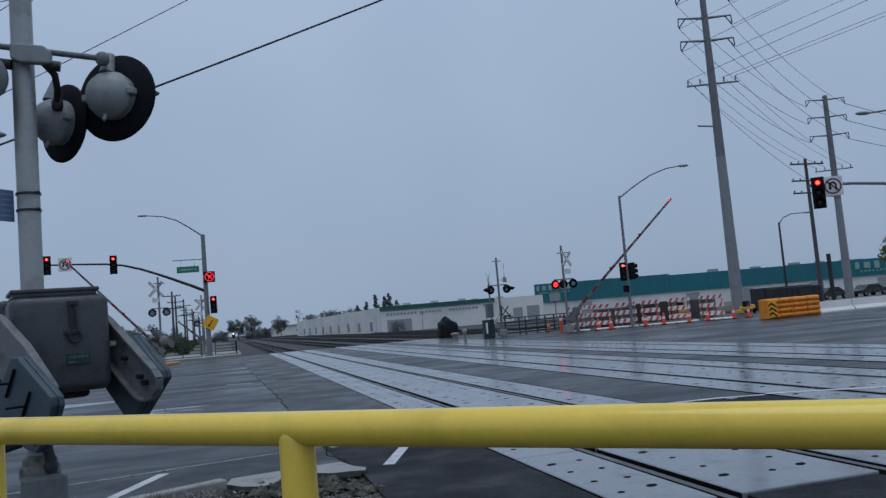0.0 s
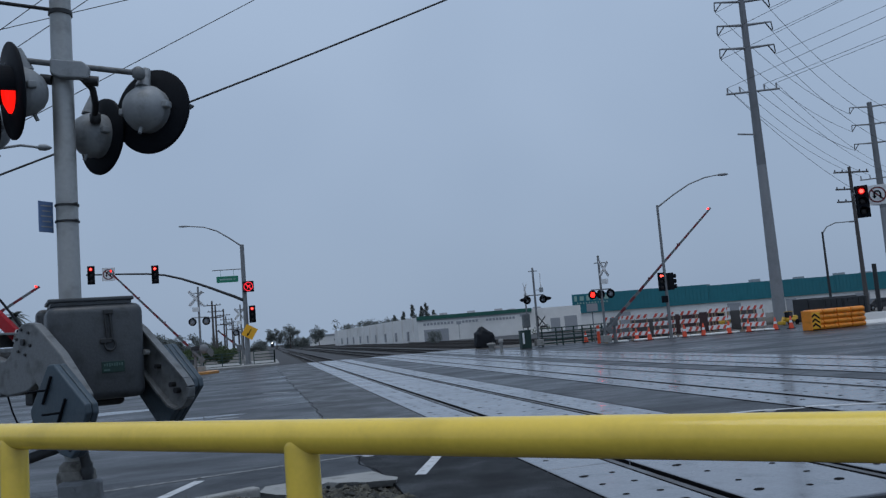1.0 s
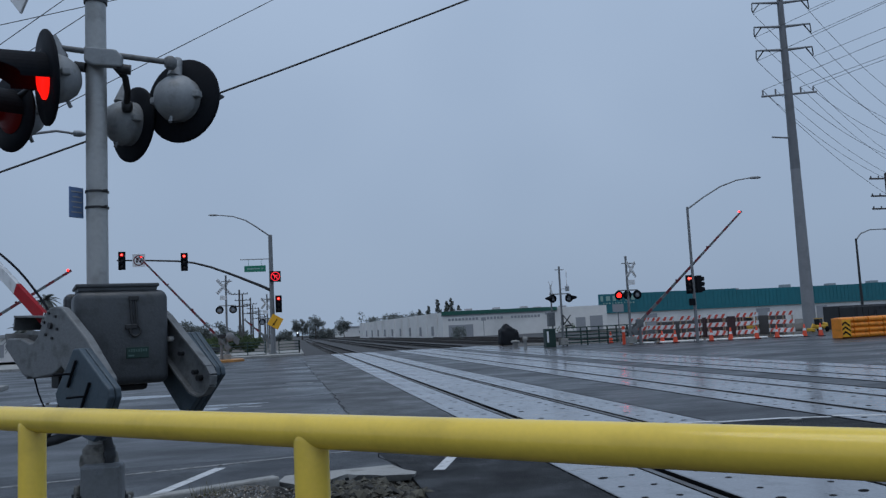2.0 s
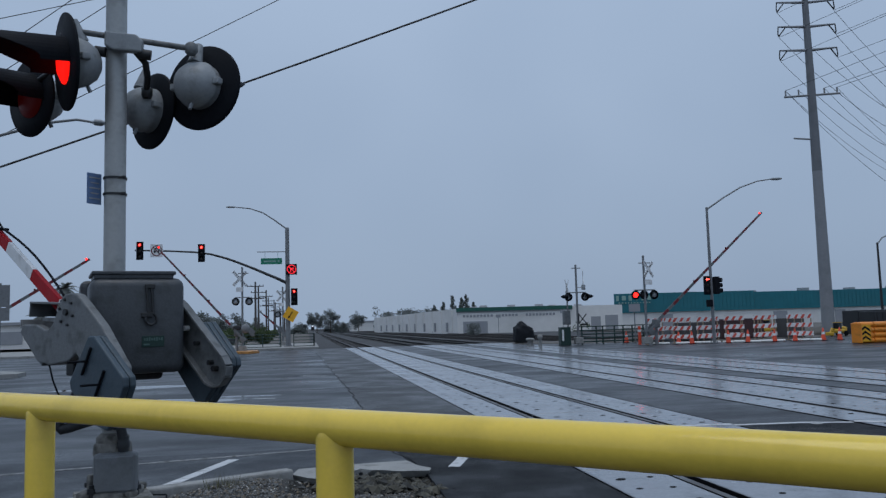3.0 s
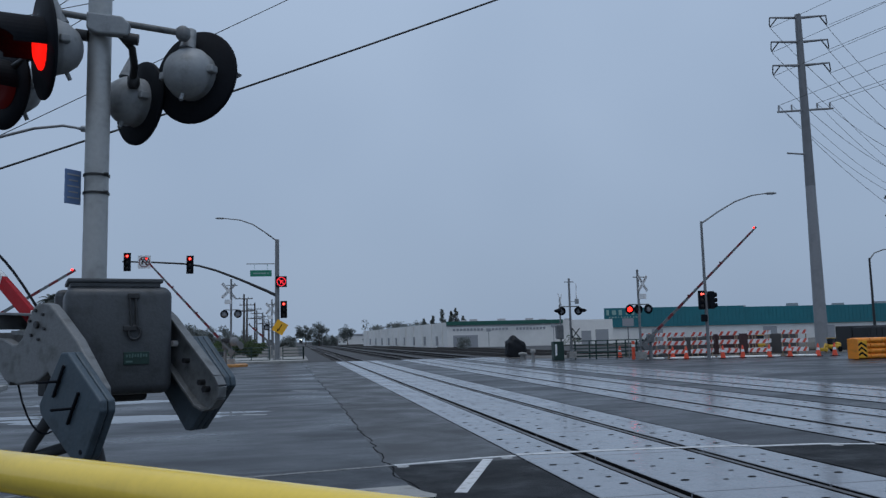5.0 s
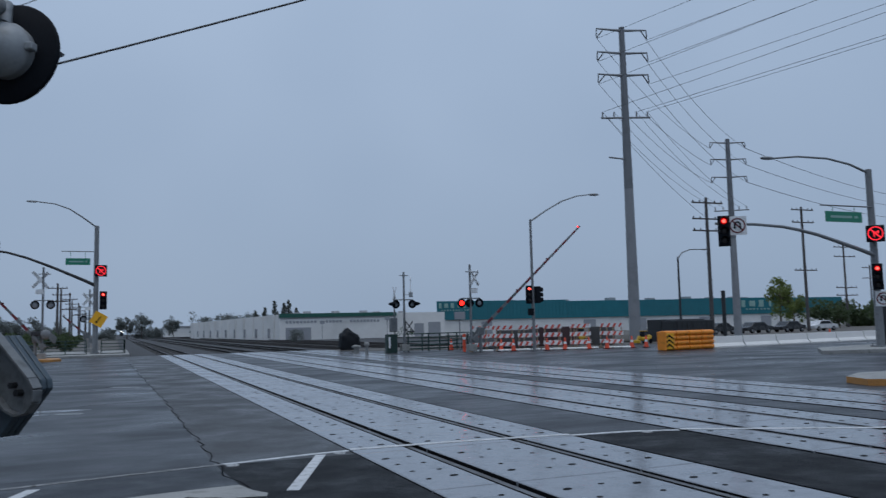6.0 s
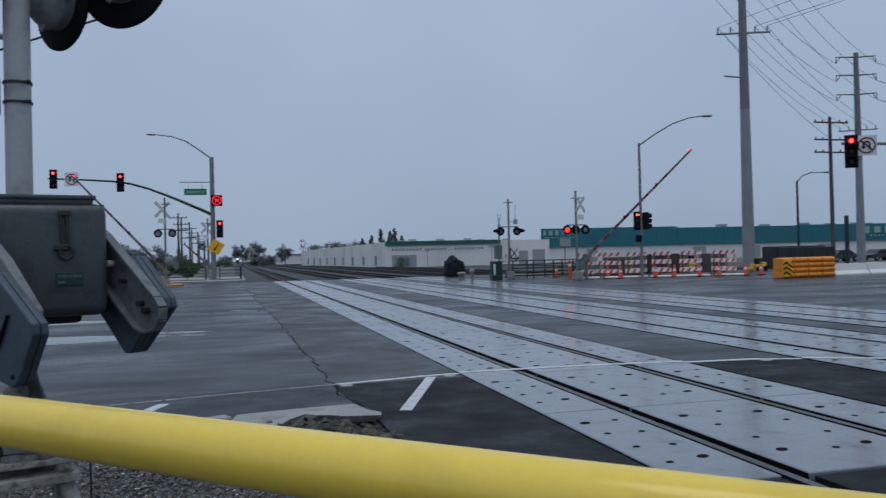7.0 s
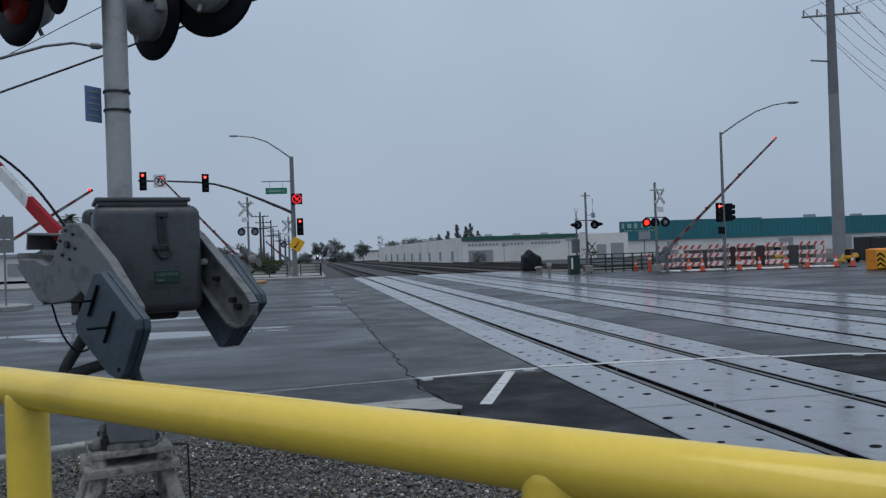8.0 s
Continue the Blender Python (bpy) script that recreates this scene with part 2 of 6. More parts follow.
LEAF = foliage("dull_green_leaves", (0.058, 0.085, 0.045), (0.10, 0.14, 0.05))
# Distance haze is put into this leaf colour, paler and greyer than real foliage.
LEAF_HAZED = foliage("haze_paled_far_leaves", (0.12, 0.135, 0.13), (0.26, 0.29, 0.28), 0.25)
LEAF_LIGHT = foliage("fresh_green_leaves", (0.12, 0.16, 0.05), (0.22, 0.26, 0.07))
WIRE = surface("black_cable", (0.02, 0.021, 0.024), 0.6, vary=0.2, bump=0.0)
TARP = surface("black_tarpaulin", (0.012, 0.014, 0.018), 0.65, vary=0.3, fine=8, coarse=2, bump=0.3, spec=0.2)
MACHINEYELLOW = surface("construction_machine_yellow", (0.60, 0.36, 0.03), 0.5, vary=0.2, coarse=2, stain=0.3)
MAROON = surface("maroon_painted_steel", (0.055, 0.024, 0.025), 0.5, vary=0.2)
CARWHITE = surface("white_car_paint", (0.6, 0.61, 0.62), 0.25, vary=0.05, bump=0.0)
CARDARK = surface("dark_car_paint", (0.03, 0.032, 0.036), 0.25, vary=0.1, bump=0.0)
GLASS = surface("dark_window_glass", (0.02, 0.023, 0.027), 0.08, vary=0.1, bump=0.0, rough_vary=0.03)
SAND = surface("white_sandbag_cloth", (0.76, 0.76, 0.74), 0.8, vary=0.15, fine=20, coarse=3, bump=0.3)
GRASS = surface("dry_weeds", (0.11, 0.105, 0.05), 0.85, vary=0.4, per_island=0.4)
LETTERING = surface("pale_lettering", (0.07, 0.13, 0.12), 0.6, vary=0.05, bump=0.0)
RED_LIT = glow("lit_red_lens", (1.0, 0.014, 0.010), 5.0)
RED_NEAR = glow("lit_red_near_lens", (1.0, 0.008, 0.004), 1.25)
RED_CORE = glow("bright_red_signal_core", (1.0, 0.09, 0.07), 3.2)
RED_RIM = glow("red_signal_lens_rim", (1.0, 0.010, 0.012), 0.55)
RED_SIGN = glow("lit_red_sign_leds", (1.0, 0.03, 0.05), 1.1)
RED_DIM = glow("dim_red_lens", (0.5, 0.01, 0.01), 0.02)
LENS_DARK = surface("unlit_lens", (0.010, 0.006, 0.006), 0.35, vary=0.2, bump=0.0, rough_vary=0.05)
LENS_GREY = surface("unlit_clear_lens", (0.32, 0.34, 0.37), 0.12, vary=0.2, bump=0.0, rough_vary=0.05)
HEADLIGHT = glow("lit_headlight", (1.0, 0.95, 0.85), 10.0)


# ---- building blocks ----
def part(name, bm, material, parent, label=""):
    """Links a bmesh as one mesh object under a thing or a part."""
    mesh = bpy.data.meshes.new(name)
    bm.to_mesh(mesh)
    bm.free()
    for mt in (material if isinstance(material, (list, tuple)) else [material]):
        mesh.materials.append(mt)
    ob = new(name, mesh)
    ob.parent = parent
    if label:
        ob["label"] = label
    return ob


def alike(name, source, parent, m):
    """Another object on the mesh of source, under parent at the local pose m."""
    ob = new(name, source.data)
    ob.parent = parent
    ob.matrix_basis = m
    return ob


def thing(name, m, label, category, group=""):
    ob = new(name)
    ob.matrix_basis = m if isinstance(m, Matrix) else Matrix.Translation(m)
    ob.empty_display_size = 0.2
    return tagged(ob, label, category, group)


def structure(name, bm, material, label="", category=""):
    ob = part(name, bm, material, None)
    return tagged(ob, label, category, kind="structure")


def smooth(bm, limit=40):
    for f in bm.faces:
        f.smooth = True
    lim = radians(limit)
    for e in bm.edges:
        if len(e.link_faces) == 2 and e.calc_face_angle(0) > lim:
            e.smooth = False
    return bm


def box(bm, c, s, m=None, bevel=0.0, seg=2, mat=0):
    """A box with centre c and full size s, bevelled, moved by m."""
    part_bm = bmesh.new()
    bmesh.ops.create_cube(part_bm, size=1.0)
    bmesh.ops.scale(part_bm, vec=Vector(s), verts=part_bm.verts)
    if bevel:
        bmesh.ops.bevel(part_bm, geom=part_bm.edges[:], offset=bevel, segments=seg, affect="EDGES", profile=0.5)
    bmesh.ops.translate(part_bm, vec=Vector(c), verts=part_bm.verts)
    merge(bm, part_bm, m, mat)
    return bm


def merge(bm, other, m=None, mat=0):
    """Adds other to bm, moved by m."""
    table = {}
    for v in other.verts:
        table[v] = bm.verts.new(m @ v.co if m else v.co)
    for f in other.faces:
        try:
            g = bm.faces.new([table[v] for v in f.verts])
        except ValueError:
            continue
        g.smooth, g.material_index = f.smooth, f.material_index if mat == 0 else mat
    other.free()
    return bm


def ring(bm, p, axis, r, seg, up=None):
    axis = Vector(axis).normalized()
    side = axis.cross(up or (Vector((0, 0, 1)) if abs(axis.z) < 0.9 else Vector((0, 1, 0)))).normalized()
    other = side.cross(axis)
    return [bm.verts.new(Vector(p) + r * (math.cos(2 * math.pi * k / seg) * side + math.sin(2 * math.pi * k / seg) * other)) for k in range(seg)]


def bridge(bm, a, b, mat=0):
    n = len(a)
    for k in range(n):
        f = bm.faces.new((a[k], a[(k + 1) % n], b[(k + 1) % n], b[k]))
        f.smooth, f.material_index = True, mat


def cap(bm, loop, mat=0, flip=False):
    f = bm.faces.new(loop[::-1] if flip else loop)
    f.material_index = mat
    for e in f.edges:
        e.smooth = False


def rod(bm, p, q, r, r2=None, seg=12, mat=0):
    """A closed cylinder or cone frustum from p to q."""
    axis = Vector(q) - Vector(p)
    a, b = ring(bm, p, axis, r, seg), ring(bm, q, axis, r if r2 is None else r2, seg)
    bridge(bm, b, a, mat)
    cap(bm, a, mat)
    cap(bm, b, mat, True)
    return bm


def lathe(bm, origin, axis, profile, seg=24, mat=0):
    """A turned body: profile of (along, radius) pairs."""
    axis = Vector(axis).normalized()
    loops = [ring(bm, Vector(origin) + axis * d, axis, max(r, 0.0005), seg) for d, r in profile]
    for a, b in zip(loops, loops[1:]):
        bridge(bm, b, a, mat)
    cap(bm, loops[0], mat)
    cap(bm, loops[-1], mat, True)
    return bm


def tube(bm, pts, r, seg=10, r2=None, mat=0):
    """A round bar along a line of points."""
    pts = [Vector(p) for p in pts]
    loops, up = [], None
    for k, p in enumerate(pts):
        axis = (pts[min(k + 1, len(pts) - 1)] - pts[max(k - 1, 0)]).normalized()
        if up is None:
            up = Vector((0, 0, 1)) if abs(axis.z) < 0.9 else Vector((0, 1, 0))
        side = axis.cross(up).normalized()
        up = side.cross(axis)
        rr = r + ((r2 if r2 is not None else r) - r) * k / max(1, len(pts) - 1)
        loops.append([bm.verts.new(p + rr * (math.cos(2 * math.pi * j / seg) * side + math.sin(2 * math.pi * j / seg) * up)) for j in range(seg)])
    for a, b in zip(loops, loops[1:]):
        bridge(bm, b, a, mat)
    cap(bm, loops[0], mat)
    cap(bm, loops[-1], mat, True)
    return bm




def prism(bm, outline, t, m=None, bevel=0.0, mat=0):
    """A plate: the outline in x and z, of thickness t along y, centred."""
    p = bmesh.new()
    front = [p.verts.new((x, -t / 2, z)) for x, z in outline]
    back = [p.verts.new((x, t / 2, z)) for x, z in outline]
    p.faces.new(front)
    p.faces.new(back[::-1])
    n = len(outline)
    for k in range(n):
        p.faces.new((front[(k + 1) % n], front[k], back[k], back[(k + 1) % n]))
    bmesh.ops.recalc_face_normals(p, faces=p.faces)
    if bevel:
        bmesh.ops.bevel(p, geom=p.edges[:], offset=bevel, segments=2, affect="EDGES", profile=0.5)
    merge(bm, p, m, mat)
    return bm


def slab(bm, outline, z0, z1, mat=0):
    """A level slab over an outline in x and y."""
    lo = [bm.verts.new((x, y, z0)) for x, y in outline]
    hi = [bm.verts.new((x, y, z1)) for x, y in outline]
    n = len(outline)
    for f in (bm.faces.new(hi), bm.faces.new(lo[::-1])):
        f.material_index = mat
    for k in range(n):
        bm.faces.new((lo[k], lo[(k + 1) % n], hi[(k + 1) % n], hi[k])).material_index = mat
    bmesh.ops.recalc_face_normals(bm, faces=bm.faces)
    return bm


def basis(origin, xdir, ydir):
    """A pose from an origin and two level directions."""
    x, y = Vector(xdir).normalized(), Vector(ydir).normalized()
    z = x.cross(y)
    return Matrix(((x.x, y.x, z.x, origin[0]), (x.y, y.y, z.y, origin[1]), (x.z, y.z, z.z, origin[2]), (0, 0, 0, 1)))


def B():
    return bmesh.new()


# ---- ground, road and tracks ----
bm = B()
slab(bm, [(-2500, -300), (2500, -300), (2500, 4000), (-2500, 4000)], -0.6, -0.30)
structure("ground", bm, EARTH, "bare damp earth stretching to the horizon", "ground")

TRACKS = [(0.0, 1.505), (4.80, 6.31), (9.02, 10.53)]
CROSS_Y0, CROSS_Y1 = 4.85, 61.0

bm = B()
slab(bm, [(-140, 10.05), (-140, 61), (-2.95, 61), (-2.49, 10.05)], -0.28, 0.0)
slab(bm, [(2.39, 10.05), (3.96, 10.05), (3.96, 61), (2.39, 61)], -0.28, 0.0)
slab(bm, [(7.30, -3), (8.14, -3), (8.14, 61), (7.30, 61)], -0.28, 0.0)
slab(bm, [(11.36, -3), (180, -3), (180, 48), (29, 48), (14, 52), (11.36, 58)], -0.28, 0.0)
road = structure("road", bm, ASPHALT, "worn wet grey asphalt road with cracks", "road")
bm = B()
slab(bm, [(-2.49, 10.05), (-2.95, 61), (-0.80, 61), (-0.80, 10.05)], -0.28, 0.0)
structure("road_strip", bm, ASPHALT_STRIP, "older greyer asphalt strip beside the crossing panels", "road")

bm = B()
slab(bm, [(-140, -12), (-12, 3.4), (-5.05, 7.45), (-3.6, 8.12), (-2.37, 8.1), (-2.49, 10.05), (-140, 10.05)], -0.28, 0.0)
structure("road_edge", bm, ASPHALT_EDGE, "dark worn asphalt between the edge line and the kerb", "road")
bm = B()
slab(bm, [(-2.37, 8.1), (-2.30, 7.8), (-2.32, 5.0), (-2.1, -3), (-0.80, -3), (-0.80, 10.05), (-2.49, 10.05)], -0.28, 0.0)
slab(bm, [(2.41, -3), (3.96, -3), (3.96, 10.05), (2.41, 10.05)], -0.28, 0.0)
structure("road_patch", bm, ASPHALT_NEW, "darker newer asphalt patch near the crossing", "road")

# apron of asphalt between and beside the rails short of the panels
bm = B()
for a, b in TRACKS:
    for x0, x1 in ((a - 0.80, a - 0.09), (a + 0.15, b - 0.15), (b + 0.09, b + 0.83)):
        slab(bm, [(x0, -3), (x1, -3), (x1, CROSS_Y0 - 0.01), (x0, CROSS_Y0 - 0.01)], -0.28, -0.006)
structure("rail_apron", bm, ASPHALT_NEW, "dark asphalt apron beside the bare rails", "road")

bm = B()
slab(bm, [(-3.2, 61.02), (40, 61.02), (40, 2600), (-3.2, 2600)], -0.29, -0.16)
for a, b in TRACKS:
    slab(bm, [(a - 0.79, -3.0), (b + 0.82, -3.0), (b + 0.82, 61.0), (a - 0.79, 61.0)], -0.29, -0.17)
structure("track_bed", bm, BALLAST, "dark stone ballast bed under the tracks", "ballast")

bm = B()
for a, b in TRACKS:
    slab(bm, [(a - 0.78, -3.0), (b + 0.81, -3.0), (b + 0.81, 61.0), (a - 0.78, 61.0)], -0.165, -0.09)
structure("flangeway_filler", bm, RUBBER, "black rubber filler in the gaps beside the rails", "filler")

# the open yard tracks beyond the crossing
def rail_profile(bm, x, y0, y1, top, mat=0):
    for half, z0, z1 in ((0.07, top - 0.17, top - 0.15), (0.012, top - 0.15, top - 0.035), (0.036, top - 0.035, top)):
        slab(bm, [(x - half, y0), (x + half, y0), (x + half, y1), (x - half, y1)], z0, z1, mat)


for a, b in TRACKS:
    track = thing("railway_track", (0, 0, 0), "pair of worn steel rails running straight away", "track", "rails of the crossing")
    for x in (a, b):
        bm = B()
        rail_profile(bm, x, -3.0, 2500.0, -0.001)
        bm.normal_update()
        for f in bm.faces:
            f.material_index = 0 if f.normal.z > 0.5 and f.calc_center_median().z > -0.01 else 1
        part("rail", bm, [RAIL_STEEL, RAIL_SIDE], track)
for a in (13.6, 17.8, 22.0):
    track = thing("railway_track", (0, 0, 0), "rusty yard track lying in ballast beyond the road", "track", "yard tracks")
    for x in (a, a + 1.505):
        bm = B()
        rail_profile(bm, x, 66.0, 1500.0, 0.0)
        part("rail", bm, RUST, track)

bm = B()
for a in (0.0, 4.80, 9.02, 13.6, 17.8, 22.0):
    y = 62.0 if a < 12 else 66.0
    while y < 190:
        box(bm, (a + 0.75, y, -0.175), (2.6, 0.23, 0.07))
        y += 0.62
tagged(part("railway_ties", bm, TIE, None), "weathered ties half sunk in the ballast", "ties", kind="stuff")

# ---- road markings ----
def ribbon(bm, pts, w, z0=0.0, z1=0.004):
    """A flat painted stripe along points in x and y."""
    pts = [Vector((x, y, 0)) for x, y in pts]
    sides = []
    for k, p in enumerate(pts):
        d = (pts[min(k + 1, len(pts) - 1)] - pts[max(k - 1, 0)]).normalized()
        n = Vector((-d.y, d.x, 0)) * w / 2
        sides.append((p + n, p - n))
    for (a, b), (c, d) in zip(sides, sides[1:]):
        slab(bm, [(a.x, a.y), (b.x, b.y), (d.x, d.y), (c.x, c.y)], z0, z1)


bm = B()
ribbon(bm, [(-2.40, 10.08), (-1.22, 10.33), (-0.80, 10.36)], 0.10)
ribbon(bm, [(2.36, 10.13), (3.32, 10.03), (3.96, 9.8)], 0.12)
ribbon(bm, [(7.32, 7.95), (8.12, 7.4)], 0.12)
ribbon(bm, [(11.40, 5.4), (20.0, 0.6)], 0.12)
structure("line_marking", bm, ROADPAINT, "worn white edge line curving across the asphalt", "marking")
bm = B()
ribbon(bm, [(-16.0, 7.6), (-9.0, 8.75), (-6.3, 9.35), (-4.54, 9.66), (-3.56, 9.87), (-2.42, 10.08)], 0.10)
structure("line_marking_worn", bm, WORNPAINT, "edge line almost worn off the asphalt", "marking")
bm = B()
ribbon(bm, [(-0.78, 10.37), (0.75, 10.32), (2.34, 10.14)], 0.13, 0.013, 0.0165)
ribbon(bm, [(3.98, 9.8), (5.44, 8.97), (6.57, 8.36), (7.28, 7.97)], 0.13, 0.013, 0.0165)
structure("line_marking_panels", bm, ROADPAINT, "white line painted over the concrete crossing panels", "marking")
for name, p, q, w in (("tick", (-1.20, 10.20), (-1.97, 8.12), 0.125), ("tick", (-4.36, 9.45), (-4.95, 7.8), 0.13), ("stub", (-3.70, 26.3), (-2.92, 25.75), 0.2), ("stub", (-4.7, 18.15), (-4.2, 17.95), 0.16),
                      ("bar", (-9.3, 25.5), (-7.2, 25.7), 0.22), ("bar", (-6.2, 40.0), (-4.4, 40.3), 0.26), ("bar", (-7.4, 50.3), (-3.4, 49.6), 0.45), ("bar", (-13.5, 20.5), (-9.6, 21.2), 0.22),
                      ("bar", (-18.5, 14.2), (-12.5, 14.9), 0.15)):
    bm = B()
    ribbon(bm, [p, q], w)
    structure("road_" + name, bm, ROADPAINT if name == "tick" else BARPAINT if name == "stub" else WORNPAINT, "short worn white painted bar on the road", "marking")

rng = random.Random(4)
bm = B()
pts = []
y = 7.9
while y < 52:
    drift = -2.37 - 0.062 * (y - 8.1) if y < 10 else -2.49 - 0.003 * (min(y, 20) - 10) - 0.0165 * max(0, y - 20)
    pts.append((drift + rng.uniform(-0.06, 0.06) * (1.2 if y < 13 else 0.6), y))
    y += rng.uniform(0.12, 0.45) * (1 if y < 18 else 2.2)
for (x0, y0), (x1, y1) in zip(pts, pts[1:]):
    w0 = rng.uniform(0.010, 0.026)
    ribbon(bm, [(x0, y0), (x1, y1 + 0.02)], w0, 0.0, 0.003)
for _ in range(12):
    x, y = rng.uniform(-14, -4), rng.uniform(17, 40)
    for _ in range(rng.randint(3, 8)):
        nx, ny = x + rng.uniform(-0.2, 0.5), y + rng.uniform(-0.15, 0.25)
        ribbon(bm, [(x, y), (nx, ny)], rng.uniform(0.008, 0.016), 0.0, 0.003)
        x, y = nx, ny
structure("road_cracks", bm, RUBBER, "long jagged tar filled crack in the asphalt", "crack")

rng = random.Random(21)
for cx, cy, rx, ry, turn in ((-7.3, 18.3, 2.3, 0.85, -8), (-4.9, 18.9, 0.8, 0.25, -10), (-9.9, 19.6, 1.4, 0.4, -6), (-8.5, 23.5, 2.0, 0.7, 5)):
    pts = []
    for k in range(40):
        a = 2 * math.pi * k / 40
        q = 1 + 0.30 * noise.noise(Vector((math.cos(a) * 1.6 + cx, math.sin(a) * 1.6 + cy, 0))) + rng.uniform(-0.06, 0.06)
        v = pose(cx, cy, 0, 0, 0, turn) @ Vector((rx * q * math.cos(a), ry * q * math.sin(a), 0))
        pts.append((v.x, v.y))
    bm = B()
    slab(bm, pts, 0.0, 0.002)
    structure("puddle", bm, WATER, "thin film of standing water on the asphalt", "puddle")


def marker(x, y, z=0.0):
    m = thing("road_marker", (x, y, z), "domed white ceramic marker stuck to the road", "road marker", "road markers")
    bm = B()
    lathe(bm, (0, 0, 0), (0, 0, 1), [(0, 0.078), (0.006, 0.076), (0.014, 0.058), (0.019, 0.025), (0.02, 0.001)], 16)
    part("dome", bm, BARPAINT, m)
    return m


mk = marker(-2.31, 9.95)
for x, y in ((-0.95, 10.22), (3.45, 9.86), (-3.0, 57.5), (-1.6, 59.0), (-0.9, 59.5), (3.2, 58.5), (8.0, 56), (12.5, 47.5), (-6.6, 56.0)):
    copy_thing(mk, Matrix.Translation((x, y, 0)))


def kerb(name, pts, w, h, material, label):
    bm = B()
    pts = [Vector((x, y, 0)) for x, y in pts]
    for p, q in zip(pts, pts[1:]):
        d = q - p
        m = basis(p.lerp(q, 0.5), d, Vector((-d.y, d.x, 0)))
        box(bm, (0, 0, h / 2 - 0.05), (d.length + 0.01, w, h + 0.1), m, bevel=0.02)
    return structure(name, bm, material, label, "kerb")


kerb("kerb", [(-14.0, 2.2), (-9.0, 5.05), (-5.6, 7.05), (-4.3, 7.68), (-3.68, 7.99)], 0.15, 0.10, CONCRETE, "weathered concrete kerb with a broken end")
# broken end of the kerb
rng = random.Random(9)
bm = B()
slab(bm, [(-3.66, 8.02), (-3.50, 7.78), (-3.31, 7.64), (-3.20, 7.74), (-3.12, 7.92), (-2.96, 8.13), (-2.84, 8.02), (-2.72, 7.97), (-2.60, 7.87),
          (-2.44, 7.84), (-2.28, 7.80), (-2.24, 7.95), (-2.35, 8.14), (-2.43, 8.50), (-3.0, 8.45), (-3.60, 8.34)], -0.05, 0.034)
for v in bm.verts:
    if v.co.z < 0 and v.co.y < 8.1:
        v.co.y += 0.05
        v.co.z = -0.03 + 0.02 * noise.noise(v.co * 6)
structure("kerb_broken_end", bm, CONCRETE, "broken slab of concrete at the kerb end", "kerb")

# gravel pad round the signal and under the railing, washed out below the broken kerb
def pad_z(x, y):
    z = 0.03 + 0.05 * noise.noise(Vector((x * 0.9, y * 0.9, 0))) - (0.06 if x > -2.6 else 0)
    return z - 0.075 * max(0.0, min(1.0, (x + 3.95) / 0.5)) * max(0.0, min(1.0, (y - 6.75) / 0.5))


def washed_out(x, y):
    return x > -3.75 and y > 6.85


bm = B()
n = 90
grid = {}
for i in range(n + 1):
    for j in range(n + 1):
        x = -14 + 11.75 * i / n
        y = -4 + 12.0 * j / n
        limit = 7.62 + 0.5 * (x + 4.3) if x < -4.3 else 7.62 + 0.42 * (x + 4.3)
        y = min(y, limit - 0.02)
        grid[i, j] = bm.verts.new((x, y, pad_z(x, y) + (0.03 * noise.noise(Vector((x * 5, y * 5, 3))) if washed_out(x, y) else 0)))
for i in range(n):
    for j in range(n):
        try:
            f = bm.faces.new((grid[i, j], grid[i + 1, j], grid[i + 1, j + 1], grid[i, j + 1]))
            f.smooth = True
            c = f.calc_center_median()
            f.material_index = 1 if washed_out(c.x, c.y) else 0
        except ValueError:
            pass
structure("gravel_pad", bm, [GRAVEL_BED, SOIL], "damp gravel and dirt beside the signal", "gravel")

def stones(bm, count, rng, place, lo, hi):
    shape = [(0, 0, 1), (0.9, 0, 0.1), (0.2, 0.85, 0), (-0.8, 0.4, 0.1), (-0.6, -0.7, 0), (0.4, -0.8, 0.1), (0, 0, -0.6)]
    faces = [(0, 1, 2), (0, 2, 3), (0, 3, 4), (0, 4, 5), (0, 5, 1), (6, 2, 1), (6, 3, 2), (6, 4, 3), (6, 5, 4), (6, 1, 5)]
    for _ in range(count):
        c = place(rng)
        if c is None:
            continue
        r = lo + (hi - lo) * rng.random() ** 1.7
        rot = Euler((rng.uniform(-0.5, 0.5), rng.uniform(-0.5, 0.5), rng.uniform(0, 6.3))).to_matrix()
        vs = [bm.verts.new(Vector(c) + rot @ Vector((p[0] * r * rng.uniform(0.7, 1.3), p[1] * r * rng.uniform(0.7, 1.3), p[2] * r * 0.7))) for p in shape]
        for f in faces:
            bm.faces.new([vs[k] for k in f])


def on_pad(rng):
    x, y = rng.uniform(-7.5, -2.28), rng.uniform(3.2, 7.9)
    limit = 7.55 + (0.5 if x < -4.3 else 0.40) * (x + 4.3)
    if y > limit or (washed_out(x, y) and rng.random() < 0.82):
        return None
    return (x, y, pad_z(x, y) + 0.015)


def near_pad(rng):
    x, y = rng.uniform(-8.5, -2.3), rng.uniform(-3.5, 3.2)
    return (x, y, pad_z(x, y) + 0.01)


